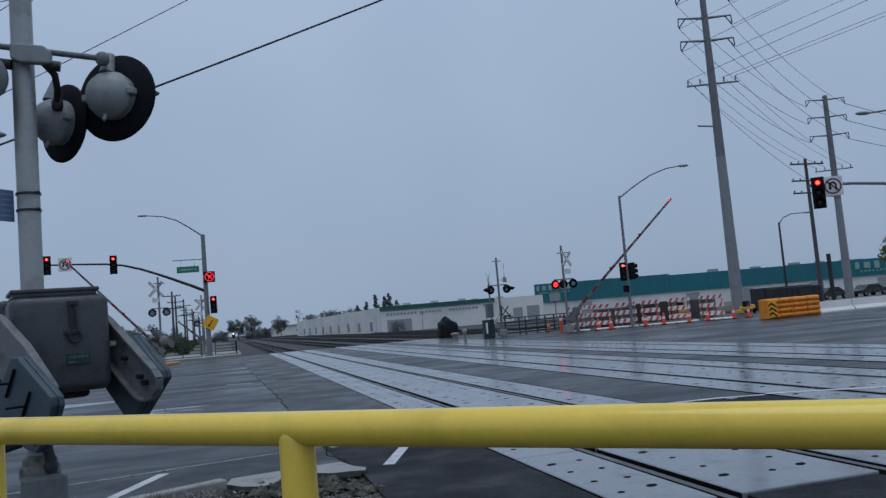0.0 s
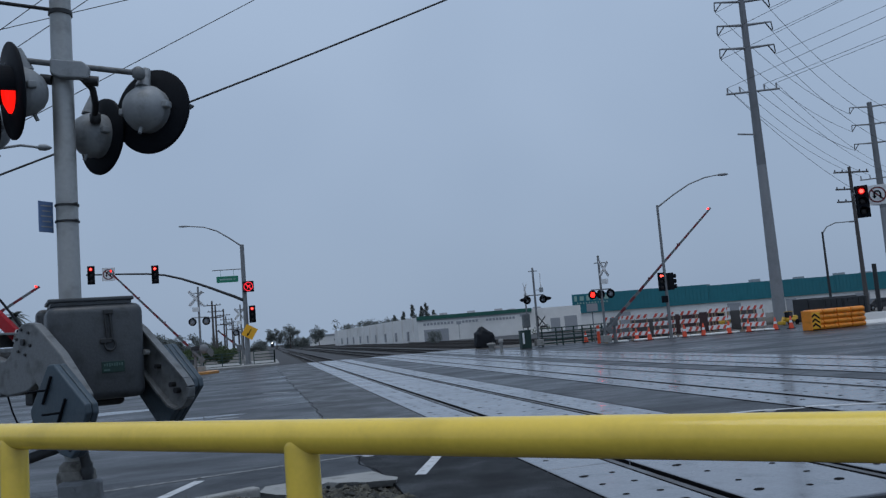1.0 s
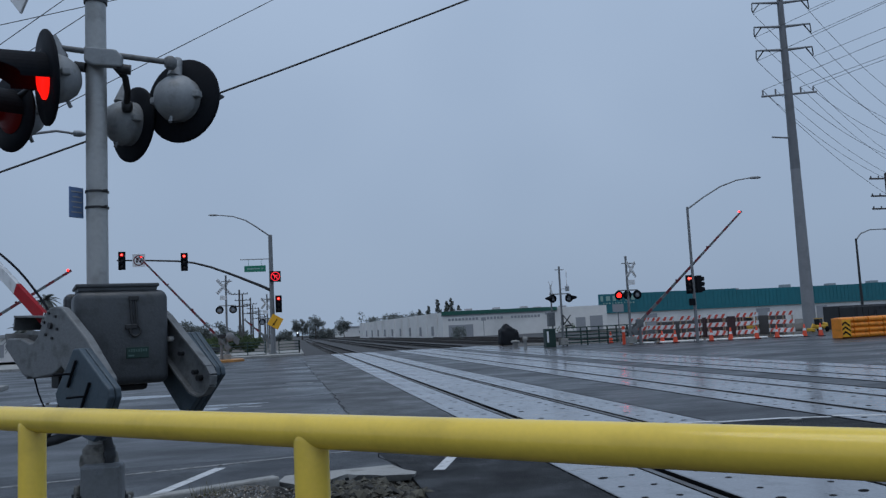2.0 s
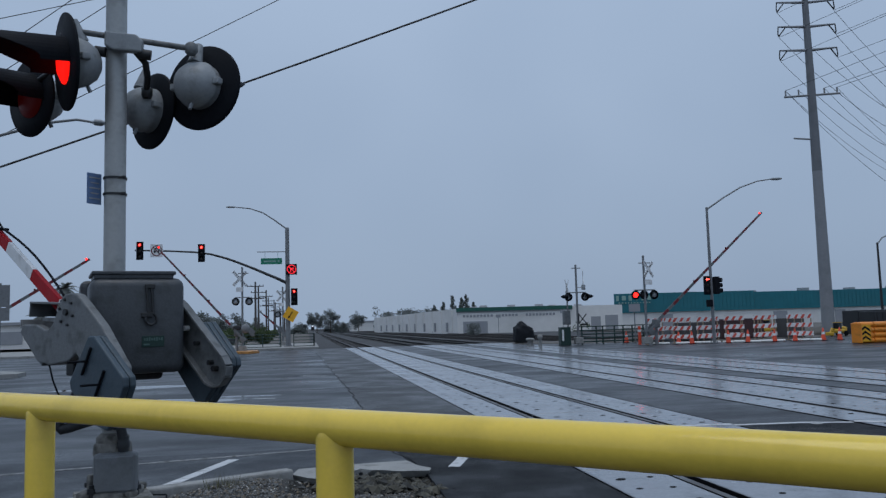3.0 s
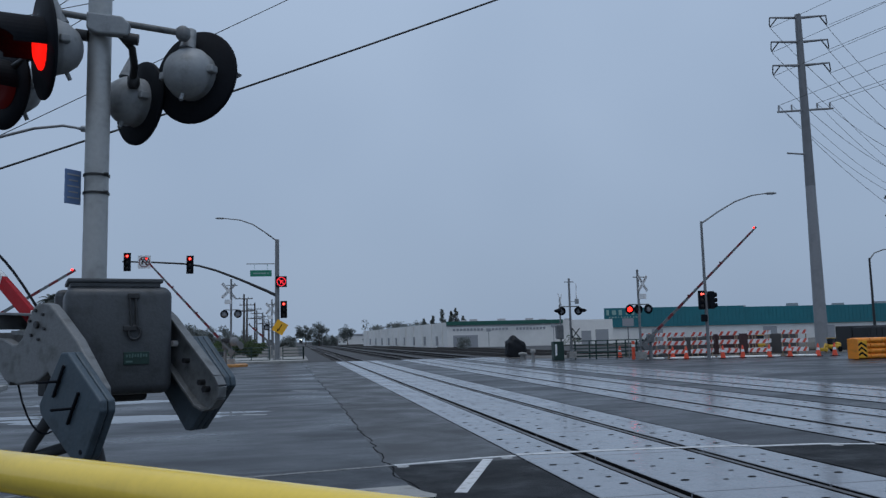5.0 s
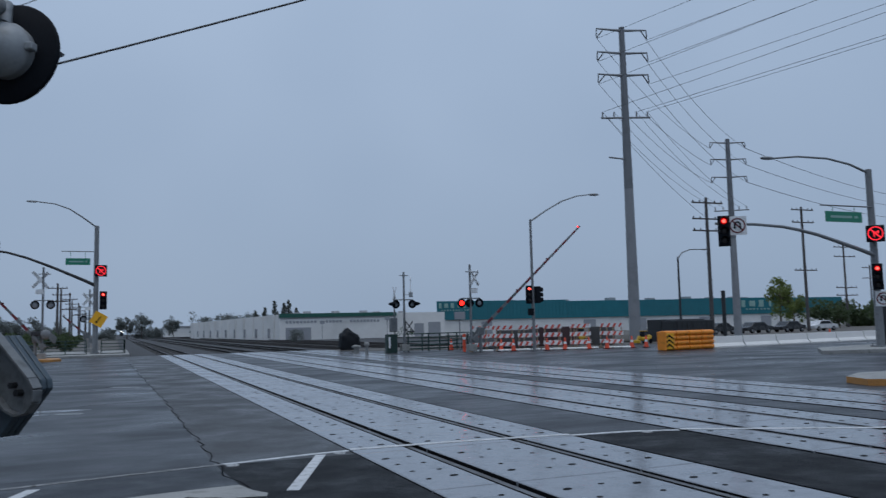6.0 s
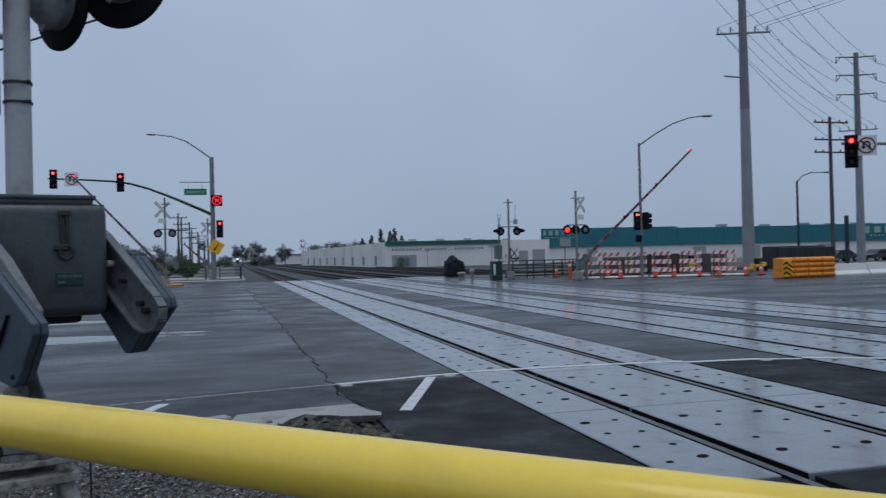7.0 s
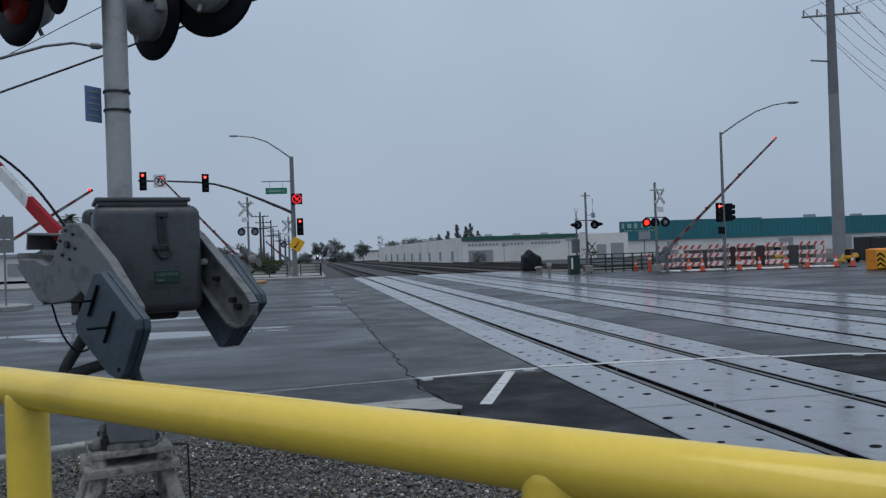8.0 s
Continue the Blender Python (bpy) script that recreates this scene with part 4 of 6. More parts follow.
far = crossing_signal(-7.92, 57.0, 5.75, 3.42, 9, "silver crossing mast with unlit round lamps", 0.45, off=-0.16, long=1.4, lens=0.19, hood=0.12)
bm = B()
lathe(bm, (0.22, -0.2, 1.55), (0, -1, 0), [(0, 0.30), (0.05, 0.32), (0.10, 0.30), (0.14, 0.12), (0.15, 0.01)], 20)
part("gear_cover", bm, GALV, far, "round grey gear cover")
bm = B()
prism(bm, [(0.28, 1.50), (0.62, 1.62), (0.86, 1.36), (0.80, 1.02), (0.66, 0.98), (0.46, 1.22)], 0.06, Matrix.Translation((0, -0.28, 0)), 0.015)
part("counterweight_plate", bm, ARMGREY, far)
bm = B()
box(bm, (-0.30, -0.12, 1.62), (0.62, 0.34, 0.26), bevel=0.04)
part("gate_motor", bm, DARKSTEEL, far, "dark gate motor housing")
crossing_gate(-8.3, 57.0, 1.45, 8.0, 48, (-1, 0.05, 0), "raised red and white gate arm at the far road")
crossing_signal(-5.63, 72.0, 5.1, 2.75, 9, "silver crossing mast behind the signal pole", 0.45, off=-0.1, long=1.3, lens=0.19, hood=0.12)
crossing_gate(-5.9, 72.0, 1.6, 2.3, 42, (-1, 0.1, 0), "raised gate arm behind the far signal pole")
crossing_signal(15.82, 44.0, 5.05, 2.82, 0, "silver crossing mast with a lit red lamp", 0.57, extra=True)
crossing_gate(16.5, 44.2, 1.3, 9.6, 42, (1, 0, 0), "raised red and white gate arm beside the barricades")
ped = crossing_signal(13.40, 49.0, 4.95, 2.95, 9, "silver pedestrian crossing mast by the green railing", 0.55, cross=False)
for a in (38, -38):
    bm = B()
    box(bm, (0, 0, 0), (1.1, 0.02, 0.2), pose(0.42, -0.1 - 0.012 * (a > 0), 4.2, 0, 0, 74) @ pose(0, 0, 0, 0, 90 + a, 0), bevel=0.006)
    part("crossbuck_board", bm, WHITE, ped, "white crossbuck board seen edge on")
bm = B()
rod(bm, (-0.28, 0, 4.78), (0.3, 0, 4.78), 0.03, seg=8)
part("cap_arm", bm, GALV, ped)
bm = B()
box(bm, (0.45, -0.05, 3.55), (0.24, 0.14, 0.32), bevel=0.03)
rod(bm, (0, 0, 3.55), (0.36, -0.03, 3.55), 0.02, seg=6)
part("bell", bm, LAMPGREY, ped, "grey warning bell")
for sx in (-0.55, 0.55):
    bm = B()
    d = 1 if sx > 0 else -1
    lathe(bm, (sx + 0.1 * d, -0.04, 2.97), (d, -0.15, 0), [(0, 0.16), (0.30, 0.10), (0.42, 0.03)], 14)
    part("side_hood", bm, BLACK, ped)
bm = B()
for p, q, r in (((0.02, -0.2, 1.25), (0.5, -0.2, 1.85), 0.035), ((0.5, -0.2, 1.25), (0.02, -0.2, 1.85), 0.035), ((0.1, -0.2, 1.2), (0.6, -0.2, 1.2), 0.05), ((0.0, -0.2, 1.9), (0.0, -0.2, 1.25), 0.04)):
    rod(bm, p, q, r, seg=8)
part("gate_linkage", bm, DARKSTEEL, ped, "dark steel gate linkage")
second = thing("crossing_signal", (12.98, 49.7, 0.0), "slim silver mast with a mechanism box beside the railing", "crossing signal")
bm = B()
rod(bm, (0, 0, 0), (0, 0, 3.95), 0.06, 0.05, 10)
part("mast", bm, GALV, second)
bm = B()
box(bm, (-0.12, -0.1, 1.75), (0.45, 0.4, 0.9), bevel=0.05)
part("mechanism_box", bm, ARMGREY, second)
for a in (16, -16):
    bm = B()
    box(bm, (0, -0.08 - 0.012 * (a > 0), 3.75), (0.05, 0.02, 0.9), Matrix.Translation((0, 0, 3.75)) @ pose(0, 0, 0, 0, a, 0) @ Matrix.Translation((0, 0, -3.75)))
    part("crossbuck_board", bm, WHITE, second, "white crossbuck board seen edge on")
crossing_gate(-20.6, 40.0, 0.75, 8.2, 32, (1, 0, 0), "raised red and white gate arm across the side road")

# ---- transmission towers, poles and wires ----
def tower(x, y, height, r0, r1, levels, low, label, arm=1.75, size=1.0, sunk=0.0):
    place = Matrix.Translation((x, y, -sunk)) @ Matrix.Scale(size, 4)
    t = thing("transmission_tower", place, label, "power pole", "transmission towers")
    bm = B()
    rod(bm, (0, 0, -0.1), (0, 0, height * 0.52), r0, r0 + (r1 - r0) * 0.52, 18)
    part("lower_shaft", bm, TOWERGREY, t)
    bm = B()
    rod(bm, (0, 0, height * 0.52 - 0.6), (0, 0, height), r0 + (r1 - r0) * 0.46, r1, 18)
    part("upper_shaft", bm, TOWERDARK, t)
    tips = []
    for z in levels:
        for s in (-1, 1):
            bm = B()
            tip = Vector((s * arm, 0, z + (0.28 if s > 0 else -0.02)))
            rod(bm, (0, 0, z + 0.05), tip, 0.09, 0.045, 8)
            cross = part("crossarm", bm, TOWERGREY, t)
            bm = B()
            end = tip + Vector((0, 0, -0.75))
            for f in ((-0.45, 0.0), (0.0, 0.0)):
                tube(bm, [tip + Vector((s * f[0], 0, 0)), tip + Vector((s * (f[0] * 0.3 + 0.04), 0, -0.42)), end + Vector((0, 0, 0.2))], 0.035, 6)
            part("insulator", bm, DARKSTEEL, cross)
            tips.append(place @ (end + Vector((0, 0, 0.15))))
    bm = B()
    rod(bm, (-arm * 0.95, 0, low), (arm * 1.0, 0, low + 0.3), 0.06, seg=8)
    for q in (-0.9, -0.45, 0.45, 0.9):
        rod(bm, (arm * q, 0, low + 0.15 + 0.15 * q), (arm * q, 0, low + 0.5 + 0.15 * q), 0.05, seg=6)
    part("lower_crossarm", bm, TOWERGREY, t)
    bm = B()
    rod(bm, (0, 0, low - 2.35), (-1.25, 0, low - 2.3), 0.05, seg=8)
    part("bracket", bm, TOWERGREY, t)
    low_tips = [place @ Vector((arm * q, 0, low + 0.5 + 0.15 * q)) for q in (-0.9, -0.45, 0.45, 0.9)]
    return tips, low_tips


tips_a, low_a = tower(32.5, 51.38, 19.1, 0.345, 0.165, (16.1, 17.45, 18.85), 13.45, "tall tapered steel transmission pole behind the barricades", size=1.3, sunk=0.46)
tips_b, low_b = tower(51.7, 62.0, 19.2, 0.38, 0.21, (15.35, 17.1, 18.75), 12.0, "second tall steel transmission pole further off", 2.15)


def wood_pole(x, y, h, arms, label, width=1.3):
    t = thing("utility_pole", (x, y, 0), label, "utility pole", "utility poles")
    bm = B()
    rod(bm, (0, 0, -0.1), (0, 0, h), 0.2, 0.13, 10)
    part("pole", bm, WOODPOLE, t)
    for z in arms:
        bm = B()
        box(bm, (0, -0.16, z), (width * 2, 0.1, 0.13))
        ca = part("crossarm", bm, WOODPOLE, t)
        for q in (-0.92, -0.5, 0.5, 0.92):
            bm = B()
            lathe(bm, (width * q, -0.16, z + 0.06), (0, 0, 1), [(0, 0.03), (0.06, 0.06), (0.12, 0.06), (0.18, 0.03)], 8)
            part("insulator", bm, DARKSTEEL, ca)
    return t


wood_pole(47.0, 60.0, 12.9, (12.4, 10.9, 9.8), "dark wooden utility pole with three crossarms", 1.75)
wood_pole(72.0, 73.0, 14.8, (14.4, 12.9, 7.2), "dark wooden utility pole beside the trees", 1.7)
wood_pole(103.0, 95.0, 13.3, (12.6, 11.1, 6.2, 5.0), "dark wooden utility pole far along the street", 2.2)
wood_pole(132.0, 115.0, 11.5, (11.0, 9.0), "dark wooden utility pole at the street's end", 2.2)
y, k = 128.0, 0
while y < 520:
    wood_pole(-10.4 - 0.008 * y - (0.5 if k % 2 else 0), y, 9.0 + 0.3 * (k % 3), (8.2, 7.2) if k % 2 else (8.3, 6.4), "dark wooden utility pole in a row along the tracks", 1.3)
    y += 19 + 0.10 * (y - 128)
    k += 1
sp2 = thing("steel_stub_pole", (35.4, 45.0, 0), "short black steel post behind the barrier", "post")
bm = B()
rod(bm, (0, 0, 0), (0, 0, 3.6), 0.14, 0.14, 12)
part("post", bm, DARKSTEEL, sp2)



def wire(p, q, sag, r=0.018, n=24):
    p, q = Vector(p), Vector(q)
    t = thing("overhead_wire", (p + q) / 2, "dark overhead wire sagging between poles", "wire", "overhead wires")
    bm = B()
    c = (p + q) / 2
    tube(bm, [p.lerp(q, k / n) - c - Vector((0, 0, sag * 4 * (k / n) * (1 - k / n))) for k in range(n + 1)], r, 5)
    part("cable", bm, WIRE, t)


for a, b in zip(tips_a, tips_b):
    wire(a, b, 0.9, 0.017)
for a, z in zip(tips_a, (25.7, 22.9, 26.6, 24.9, 28.0, 25.4)):
    wire(a, (53.5, -7.0, z), 0.15, 0.016)
for a, z in zip((low_a[0], low_a[2], low_a[3]), (23.3, 20.8, 20.6)):
    wire(a, (53.5, -7.0, z), 0.15, 0.016)
for a, b in zip(low_a, low_b):
    wire(a, b, 0.8, 0.014)
for a in tips_b[1::2]:
    wire(a, a + Vector((85, 40, 4)), 1.5, 0.028)
wire(low_a[0], (47.0, 60.0, 11.0), 0.5, 0.016)
wire((-19.0, 25.0, 4.125), (22.0, 25.0, 20.75), 0.45, 0.034, 16)
for p, q in (((-29.9, 30.0, 0.0), (20.0, 30.0, 27.54)), ((-20.0, 30.0, 7.23), (-4.0, 30.0, 20.1)), ((-24.0, 30.0, 10.4), (-4.0, 30.0, 15.7)), ((-24.0, 30.0, 3.74), (-2.0, 30.0, 20.0))):
    wire(p, q, 0.0, 0.016, 6)


# ---- buildings and backdrop ----
def warehouse_white():
    t = thing("warehouse", (22.4, 140.0, -0.3), "long off-white warehouse with a green roof band", "building")
    H = 4.6
    bm = B()
    slab(bm, [(0, 0), (30.5, 0), (31.5, 115), (-5.6, 112)], 0, H)
    part("wall", bm, OFFWHITE, t)
    bm = B()
    slab(bm, [(-0.1, -0.25), (21.0, -0.25), (21.0, 0.6), (-0.1, 0.6)], H - 0.55, H + 0.12)
    part("roof_band", bm, ROOFGREEN, t, "green metal roof band")
    bm = B()
    slab(bm, [(-0.2, -0.12), (21.0, -0.12), (21.0, -0.02), (-0.2, -0.02)], H - 0.75, H - 0.56)
    part("trim", bm, DOORGREY, t)
    for x0, x1, z1 in ((1.0, 5.4, 2.3), (24.5, 26.3, 2.6), (27.2, 29.6, 2.8)):
        bm = B()
        box(bm, ((x0 + x1) / 2, -0.04, z1 / 2), (x1 - x0, 0.12, z1), bevel=0.02)
        part("roller_door", bm, DOORGREY, t)
    for k in range(9):
        bm = B()
        y = 8 + k * 11.0
        box(bm, (-0.05 * y - 0.12, y, 1.4), (0.3, 1.0, 1.7), bevel=0.02)
        part("window", bm, DOORGREY, t)
    for x0, n in ((1.2, 9), (8.2, 5), (12.6, 9)):
        bm = B()
        for k in range(n):
            box(bm, (x0 + k * 0.62, -0.03, 3.25), (0.42, 0.06, 0.42))
        part("lettering", bm, DOORGREY, t)
    for k in range(14):
        bm = B()
        box(bm, (6 + 5.3 * (k % 5), 6 + 9 * (k // 3), H + 0.25), (1.2, 1.5, 0.7), bevel=0.05)
        part("roof_unit", bm, DOORGREY, t)
    for k in range(12):
        bm = B()
        y = 4 + k * 9.0
        box(bm, (-0.05 * y - 0.05, y, H / 2), (0.25, 0.35, H), bevel=0.02)
        part("pilaster", bm, OFFWHITE, t)


warehouse_white()


def warehouse_teal():
    t = thing("warehouse", (63.0, 170.0, -0.3), "large warehouse with a teal metal fascia and pale base", "building")
    d = Vector((108, -9, 0)).normalized()
    n = Vector((-d.y, d.x, 0))
    m = basis((0, 0, 0), d, n)
    L, back = 112.0, Vector((17.0, 36.0))

    def block(bm, a, b, z0, z1, out=0.0):
        p, q = d * a - n * out, d * b - n * out
        slab(bm, [(p.x, p.y), (q.x, q.y), (q.x + back.x, q.y + back.y), (p.x + back.x, p.y + back.y)], z0, z1)

    bm = B()
    block(bm, 0, L, 0, 3.5)
    part("wall", bm, OFFWHITE, t)
    for a, b, top in ((0, 32, 7.55), (32, 63, 7.25), (63, 95, 7.4), (95, 112, 7.3)):
        bm = B()
        block(bm, a, b - 0.05, 3.3, top, 0.4)
        face = part("fascia", bm, TEAL, t, "teal ribbed metal fascia")
        bm = B()
        for k in range(int((b - a) / 0.9)):
            box(bm, (a + 0.45 + k * 0.9, -0.43, (3.3 + top) / 2), (0.10, 0.06, top - 3.4), m)
        tagged(part("ribs", bm, TEAL, face), kind="stuff")
    for x0, k, w, z, h in ((0.8, 6, 1.05, 6.55, 1.15), (1.2, 11, 0.5, 5.5, 0.32), (81.0, 5, 2.0, 5.9, 1.7), (82.0, 9, 0.8, 4.5, 0.4)):
        for i in range(k):
            bm = B()
            box(bm, (x0 + i * w * 1.35, -0.5, z), (w * (0.55, 0.85, 0.7, 0.35)[i % 4], 0.10, h * (1.0, 0.92, 1.0, 0.85)[(i * 3) % 4]), m, bevel=0.02)
            part("letter_shape", bm, SIGNPALE, t, "pale raised letter shape")
    for x, w, h in ((12, 2.5, 2.8), (38, 3.2, 2.8), (52, 2.5, 2.8), (70, 3.5, 2.8), (88, 3.0, 2.8)):
        bm = B()
        box(bm, (x, -0.06, h / 2), (w, 0.16, h), m, bevel=0.03)
        part("loading_door", bm, DOORGREY, t)
    for x in (20, 36, 44, 59, 66, 78, 84, 91):
        bm = B()
        box(bm, (x + 4, 8 + (x * 7) % 11, 7.7), (2.0, 2.0, 0.9), m, bevel=0.05)
        part("roof_unit", bm, DOORGREY, t)


warehouse_teal()

lb = thing("low_building", (-34.0, 110.0, 0.0), "low pale building beyond the side road", "building")
bm = B()
slab(bm, [(-40, 0), (8, 0), (8, 30), (-40, 30)], 0, 3.0)
part("wall", bm, OFFWHITE, lb)
bm = B()
slab(bm, [(-40.4, -0.4), (8.4, -0.4), (8.4, 30.4), (-40.4, 30.4)], 3.02, 3.4)
part("roof", bm, DOORGREY, lb)
bm = B()
for k in range(9):
    bm = B()
    box(bm, (-37 + k * 5.1, -0.03, 1.4), (2.6, 0.1, 1.6), bevel=0.02)
    part("window", bm, DOORGREY, lb)
fb = thing("low_building", (24.0, 330.0, 0.0), "small pale building far along the tracks", "building")
bm = B()
slab(bm, [(-10, 0), (14, 0), (14, 20), (-10, 20)], 0, 3.6)
part("wall", bm, OFFWHITE, fb)
bm = B()
slab(bm, [(-10.3, -0.3), (14.3, -0.3), (14.3, 20.3), (-10.3, 20.3)], 3.62, 4.2)
part("roof", bm, DOORGREY, fb)


# ---- trees ----
def leaf_clump(bm, c, r, n, rng, size):
    for _ in range(n):
        v = Vector((rng.gauss(0, 1), rng.gauss(0, 1), rng.gauss(0, 1)))
        v = v.normalized() * r * rng.random() ** 0.4
        p = Vector(c) + v
        a = Vector((rng.uniform(-1, 1), rng.uniform(-1, 1), rng.uniform(-1, 1))).normalized() * size * rng.uniform(0.6, 1.3)
        b = a.cross(Vector((rng.uniform(-1, 1), rng.uniform(-1, 1), rng.uniform(-1, 1)))).normalized() * a.length * 0.5
        bm.faces.new([bm.verts.new(p + q) for q in (-a, b, a, -b)])


def tree(x, y, z, h, w, seed, leaf, label, bare=0.35, clumps=54, leaves=60):
    rng = random.Random(seed)
    t = thing("tree", (x, y, z), label, "tree", "trees")
    bm = B()
    top = Vector((rng.uniform(-0.1, 0.1) * h, rng.uniform(-0.1, 0.1) * h, h * 0.8))
    tube(bm, [(0, 0, -0.1), (top * 0.35)[:], (top * 0.7)[:], top[:]], h * 0.022, 8, h * 0.006)
    tips = [top]
    for k in range(9):
        s = top * rng.uniform(bare, 0.85)
        a = rng.uniform(0, 6.3)
        e = s + Vector((math.cos(a) * w * rng.uniform(0.25, 0.48), math.sin(a) * w * rng.uniform(0.25, 0.48), h * rng.uniform(0.06, 0.22)))
        tube(bm, [s[:], s.lerp(e, 0.5)[:], e[:]], h * 0.012, 6, h * 0.004)
        tips.append(e)
    part("trunk", bm, BARK, t)
    bm = B()
    for k in range(clumps):
        c = rng.choice(tips) + Vector((rng.gauss(0, w * 0.13), rng.gauss(0, w * 0.13), rng.gauss(0, h * 0.09 ) - h * 0.05))
        leaf_clump(bm, c, w * rng.uniform(0.13, 0.25), int(leaves * 0.85), rng, w * 0.05)
    part("crown", bm, leaf, t)
    return t


def conifer(x, y, z, h, w, seed, label):
    rng = random.Random(seed)
    t = thing("tree", (x, y, z), label, "tree", "trees")
    bm = B()
    rod(bm, (0, 0, -0.1), (0, 0, h), h * 0.02, 0.01, 8)
    part("trunk", bm, BARK, t)
    bm = B()
    for k in range(30):
        q = 0.15 + 0.85 * k / 30
        r = w * 0.5 * (1.05 - q) ** 0.7 * rng.uniform(0.6, 1.2)
        a = rng.uniform(0, 6.3)
        leaf_clump(bm, (math.cos(a) * r * 0.6, math.sin(a) * r * 0.6, h * q), max(r * 0.8, 0.34), 40, rng, w * 0.075)
    part("crown", bm, LEAF_HAZED, t)


tree(-0.2, 300, -0.3, 8.4, 5.0, 11, LEAF_HAZED, "dark rounded tree far along the tracks", 0.25)
tree(4.6, 298, -0.3, 8.9, 5.6, 12, LEAF_HAZED, "broad dark tree far along the tracks", 0.2)
tree(9.5, 305, -0.3, 3.8, 4.5, 13, LEAF_HAZED, "small dark tree in the distance", 0.15)
tree(15.0, 300, -0.3, 7.6, 4.6, 14, LEAF_HAZED, "slim dark tree far along the tracks", 0.45)
tree(-7.0, 330, -0.3, 4.0, 6.0, 10, LEAF_HAZED, "small dark tree in the distance", 0.15)
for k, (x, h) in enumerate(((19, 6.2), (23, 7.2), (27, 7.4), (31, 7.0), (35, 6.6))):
    tree(x + 2, 268 + 3 * (k % 2), -0.3, h + 1.0, 6.5, 20 + k, LEAF_HAZED, "grey green tree behind the white warehouse", 0.25, 28, 40)
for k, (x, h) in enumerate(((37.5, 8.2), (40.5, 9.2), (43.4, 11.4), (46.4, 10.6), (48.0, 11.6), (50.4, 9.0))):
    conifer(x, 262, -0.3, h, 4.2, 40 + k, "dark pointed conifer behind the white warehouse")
tree(20.8, 118, -0.2, 1.9, 2.6, 61, LEAF_HAZED, "low dark bush by the warehouse wall", 0.1, 24, 40)
tree(38.5, 121, -0.2, 2.0, 2.4, 62, LEAF, "bare leaning shrub by the warehouse", 0.2, 10, 24)
tree(80.5, 86, -0.3, 7.6, 3.6, 63, LEAF_LIGHT, "fresh green street tree before the warehouse", 0.5, 40, 80)
tree(89.0, 92, -0.3, 5.8, 2.8, 64, LEAF_LIGHT, "light green street tree before the warehouse", 0.4, 40, 80)
tree(93.5, 88, -0.3, 4.0, 2.6, 68, LEAF, "green street tree before the warehouse", 0.3, 36, 70)
tree(109.0, 104, -0.3, 5.2, 6.0, 65, LEAF, "dense dark green tree beside the street", 0.2, 44, 60)
tree(116.0, 100, -0.3, 4.4, 8.0, 66, LEAF, "dense dark green tree beside the street", 0.15, 44, 60)
tree(125.0, 98, -0.3, 4.2, 9.0, 67, LEAF, "dense dark green tree beside the street", 0.15, 40, 60)
for k, (x, y, h) in enumerate(((-16.5, 92, 1.8), (-14.0, 96, 1.8), (-11.5, 90, 1.4), (-9.2, 100, 1.7), (-13, 84, 1.3), (-19.5, 88, 1.7), (-22, 95, 1.6))):
    tree(x, y, 0.1, h, 3.0, 70 + k, LEAF, "low dark bush beyond the far pavement", 0.05, 46, 90)


def palm(x, y, h, r, seed):
    rng = random.Random(seed)
    t = thing("palm_tree", (x, y, 0), "tall fan palm with a drooping green crown", "palm tree", "palm trees")
    bm = B()
    tube(bm, [(0, 0, -0.1), (0.1, 0, h * 0.5), (0, 0, h)], 0.22, 10, 0.16)
    part("trunk", bm, BARK, t)
    for k in range(26):
        a, el = rng.uniform(0, 6.3), rng.uniform(-0.6, 1.2)
        d = Vector((math.cos(a) * math.cos(el), math.sin(a) * math.cos(el), math.sin(el)))
        s = d.cross(Vector((0, 0, 1))).normalized()
        bm = B()
        prev = None
        for j in range(7):
            q = j / 6
            p = Vector((0, 0, h)) + d * r * q - Vector((0, 0, r * 0.55 * q * q))
            wd = r * 0.13 * math.sin(math.pi * (0.15 + 0.8 * q))
            cur = [bm.verts.new(p + s * wd - Vector((0, 0, wd * 0.5))), bm.verts.new(p), bm.verts.new(p - s * wd - Vector((0, 0, wd * 0.5)))]
            if prev:
                for c0, c1 in ((0, 1), (1, 2)):
                    bm.faces.new((prev[c0], prev[c1], cur[c1], cur[c0]))
            prev = cur
        part("frond", bm, LEAF_HAZED, t)


for k, (x, y, h, w) in enumerate(((-26.6, 172, 4.2, 4.0), (-23.8, 168, 5.2, 4.6), (-21.2, 174, 4.6, 3.8), (-17.6, 170, 4.9, 4.4), (-15.0, 176, 4.3, 3.6))):
    tree(x, y, -0.2, h * 1.12, w, 120 + k, LEAF_HAZED, "dark spreading tree beyond the far pavement", 0.12, 60, 60)
palm(-30.75, 90, 3.4, 2.2, 3)
palm(-28.6, 90, 6.6, 1.6, 4)

# ---- railings by the tracks ----
def green_railing(p, q, label, gap=None, h=1.15):
    p, q = Vector((*p, 0)), Vector((*q, 0))
    d = q - p
    n = max(1, round(d.length / 1.6))
    t = thing("green_railing", basis(p, d, Vector((-d.y, d.x, 0))), label, "railing", "green railings")
    for k in range(n + 1):
        bm = B()
        box(bm, (d.length * k / n, 0, h / 2), (0.07, 0.07, h))
        part("post", bm, GREENFENCE, t)
    for z in (0.18, 0.42, 0.66, 0.90, h):
        bm = B()
        rod(bm, (0, 0, z), (d.length, 0, z), 0.028, seg=8)
        part("bar", bm, GREENFENCE, t)


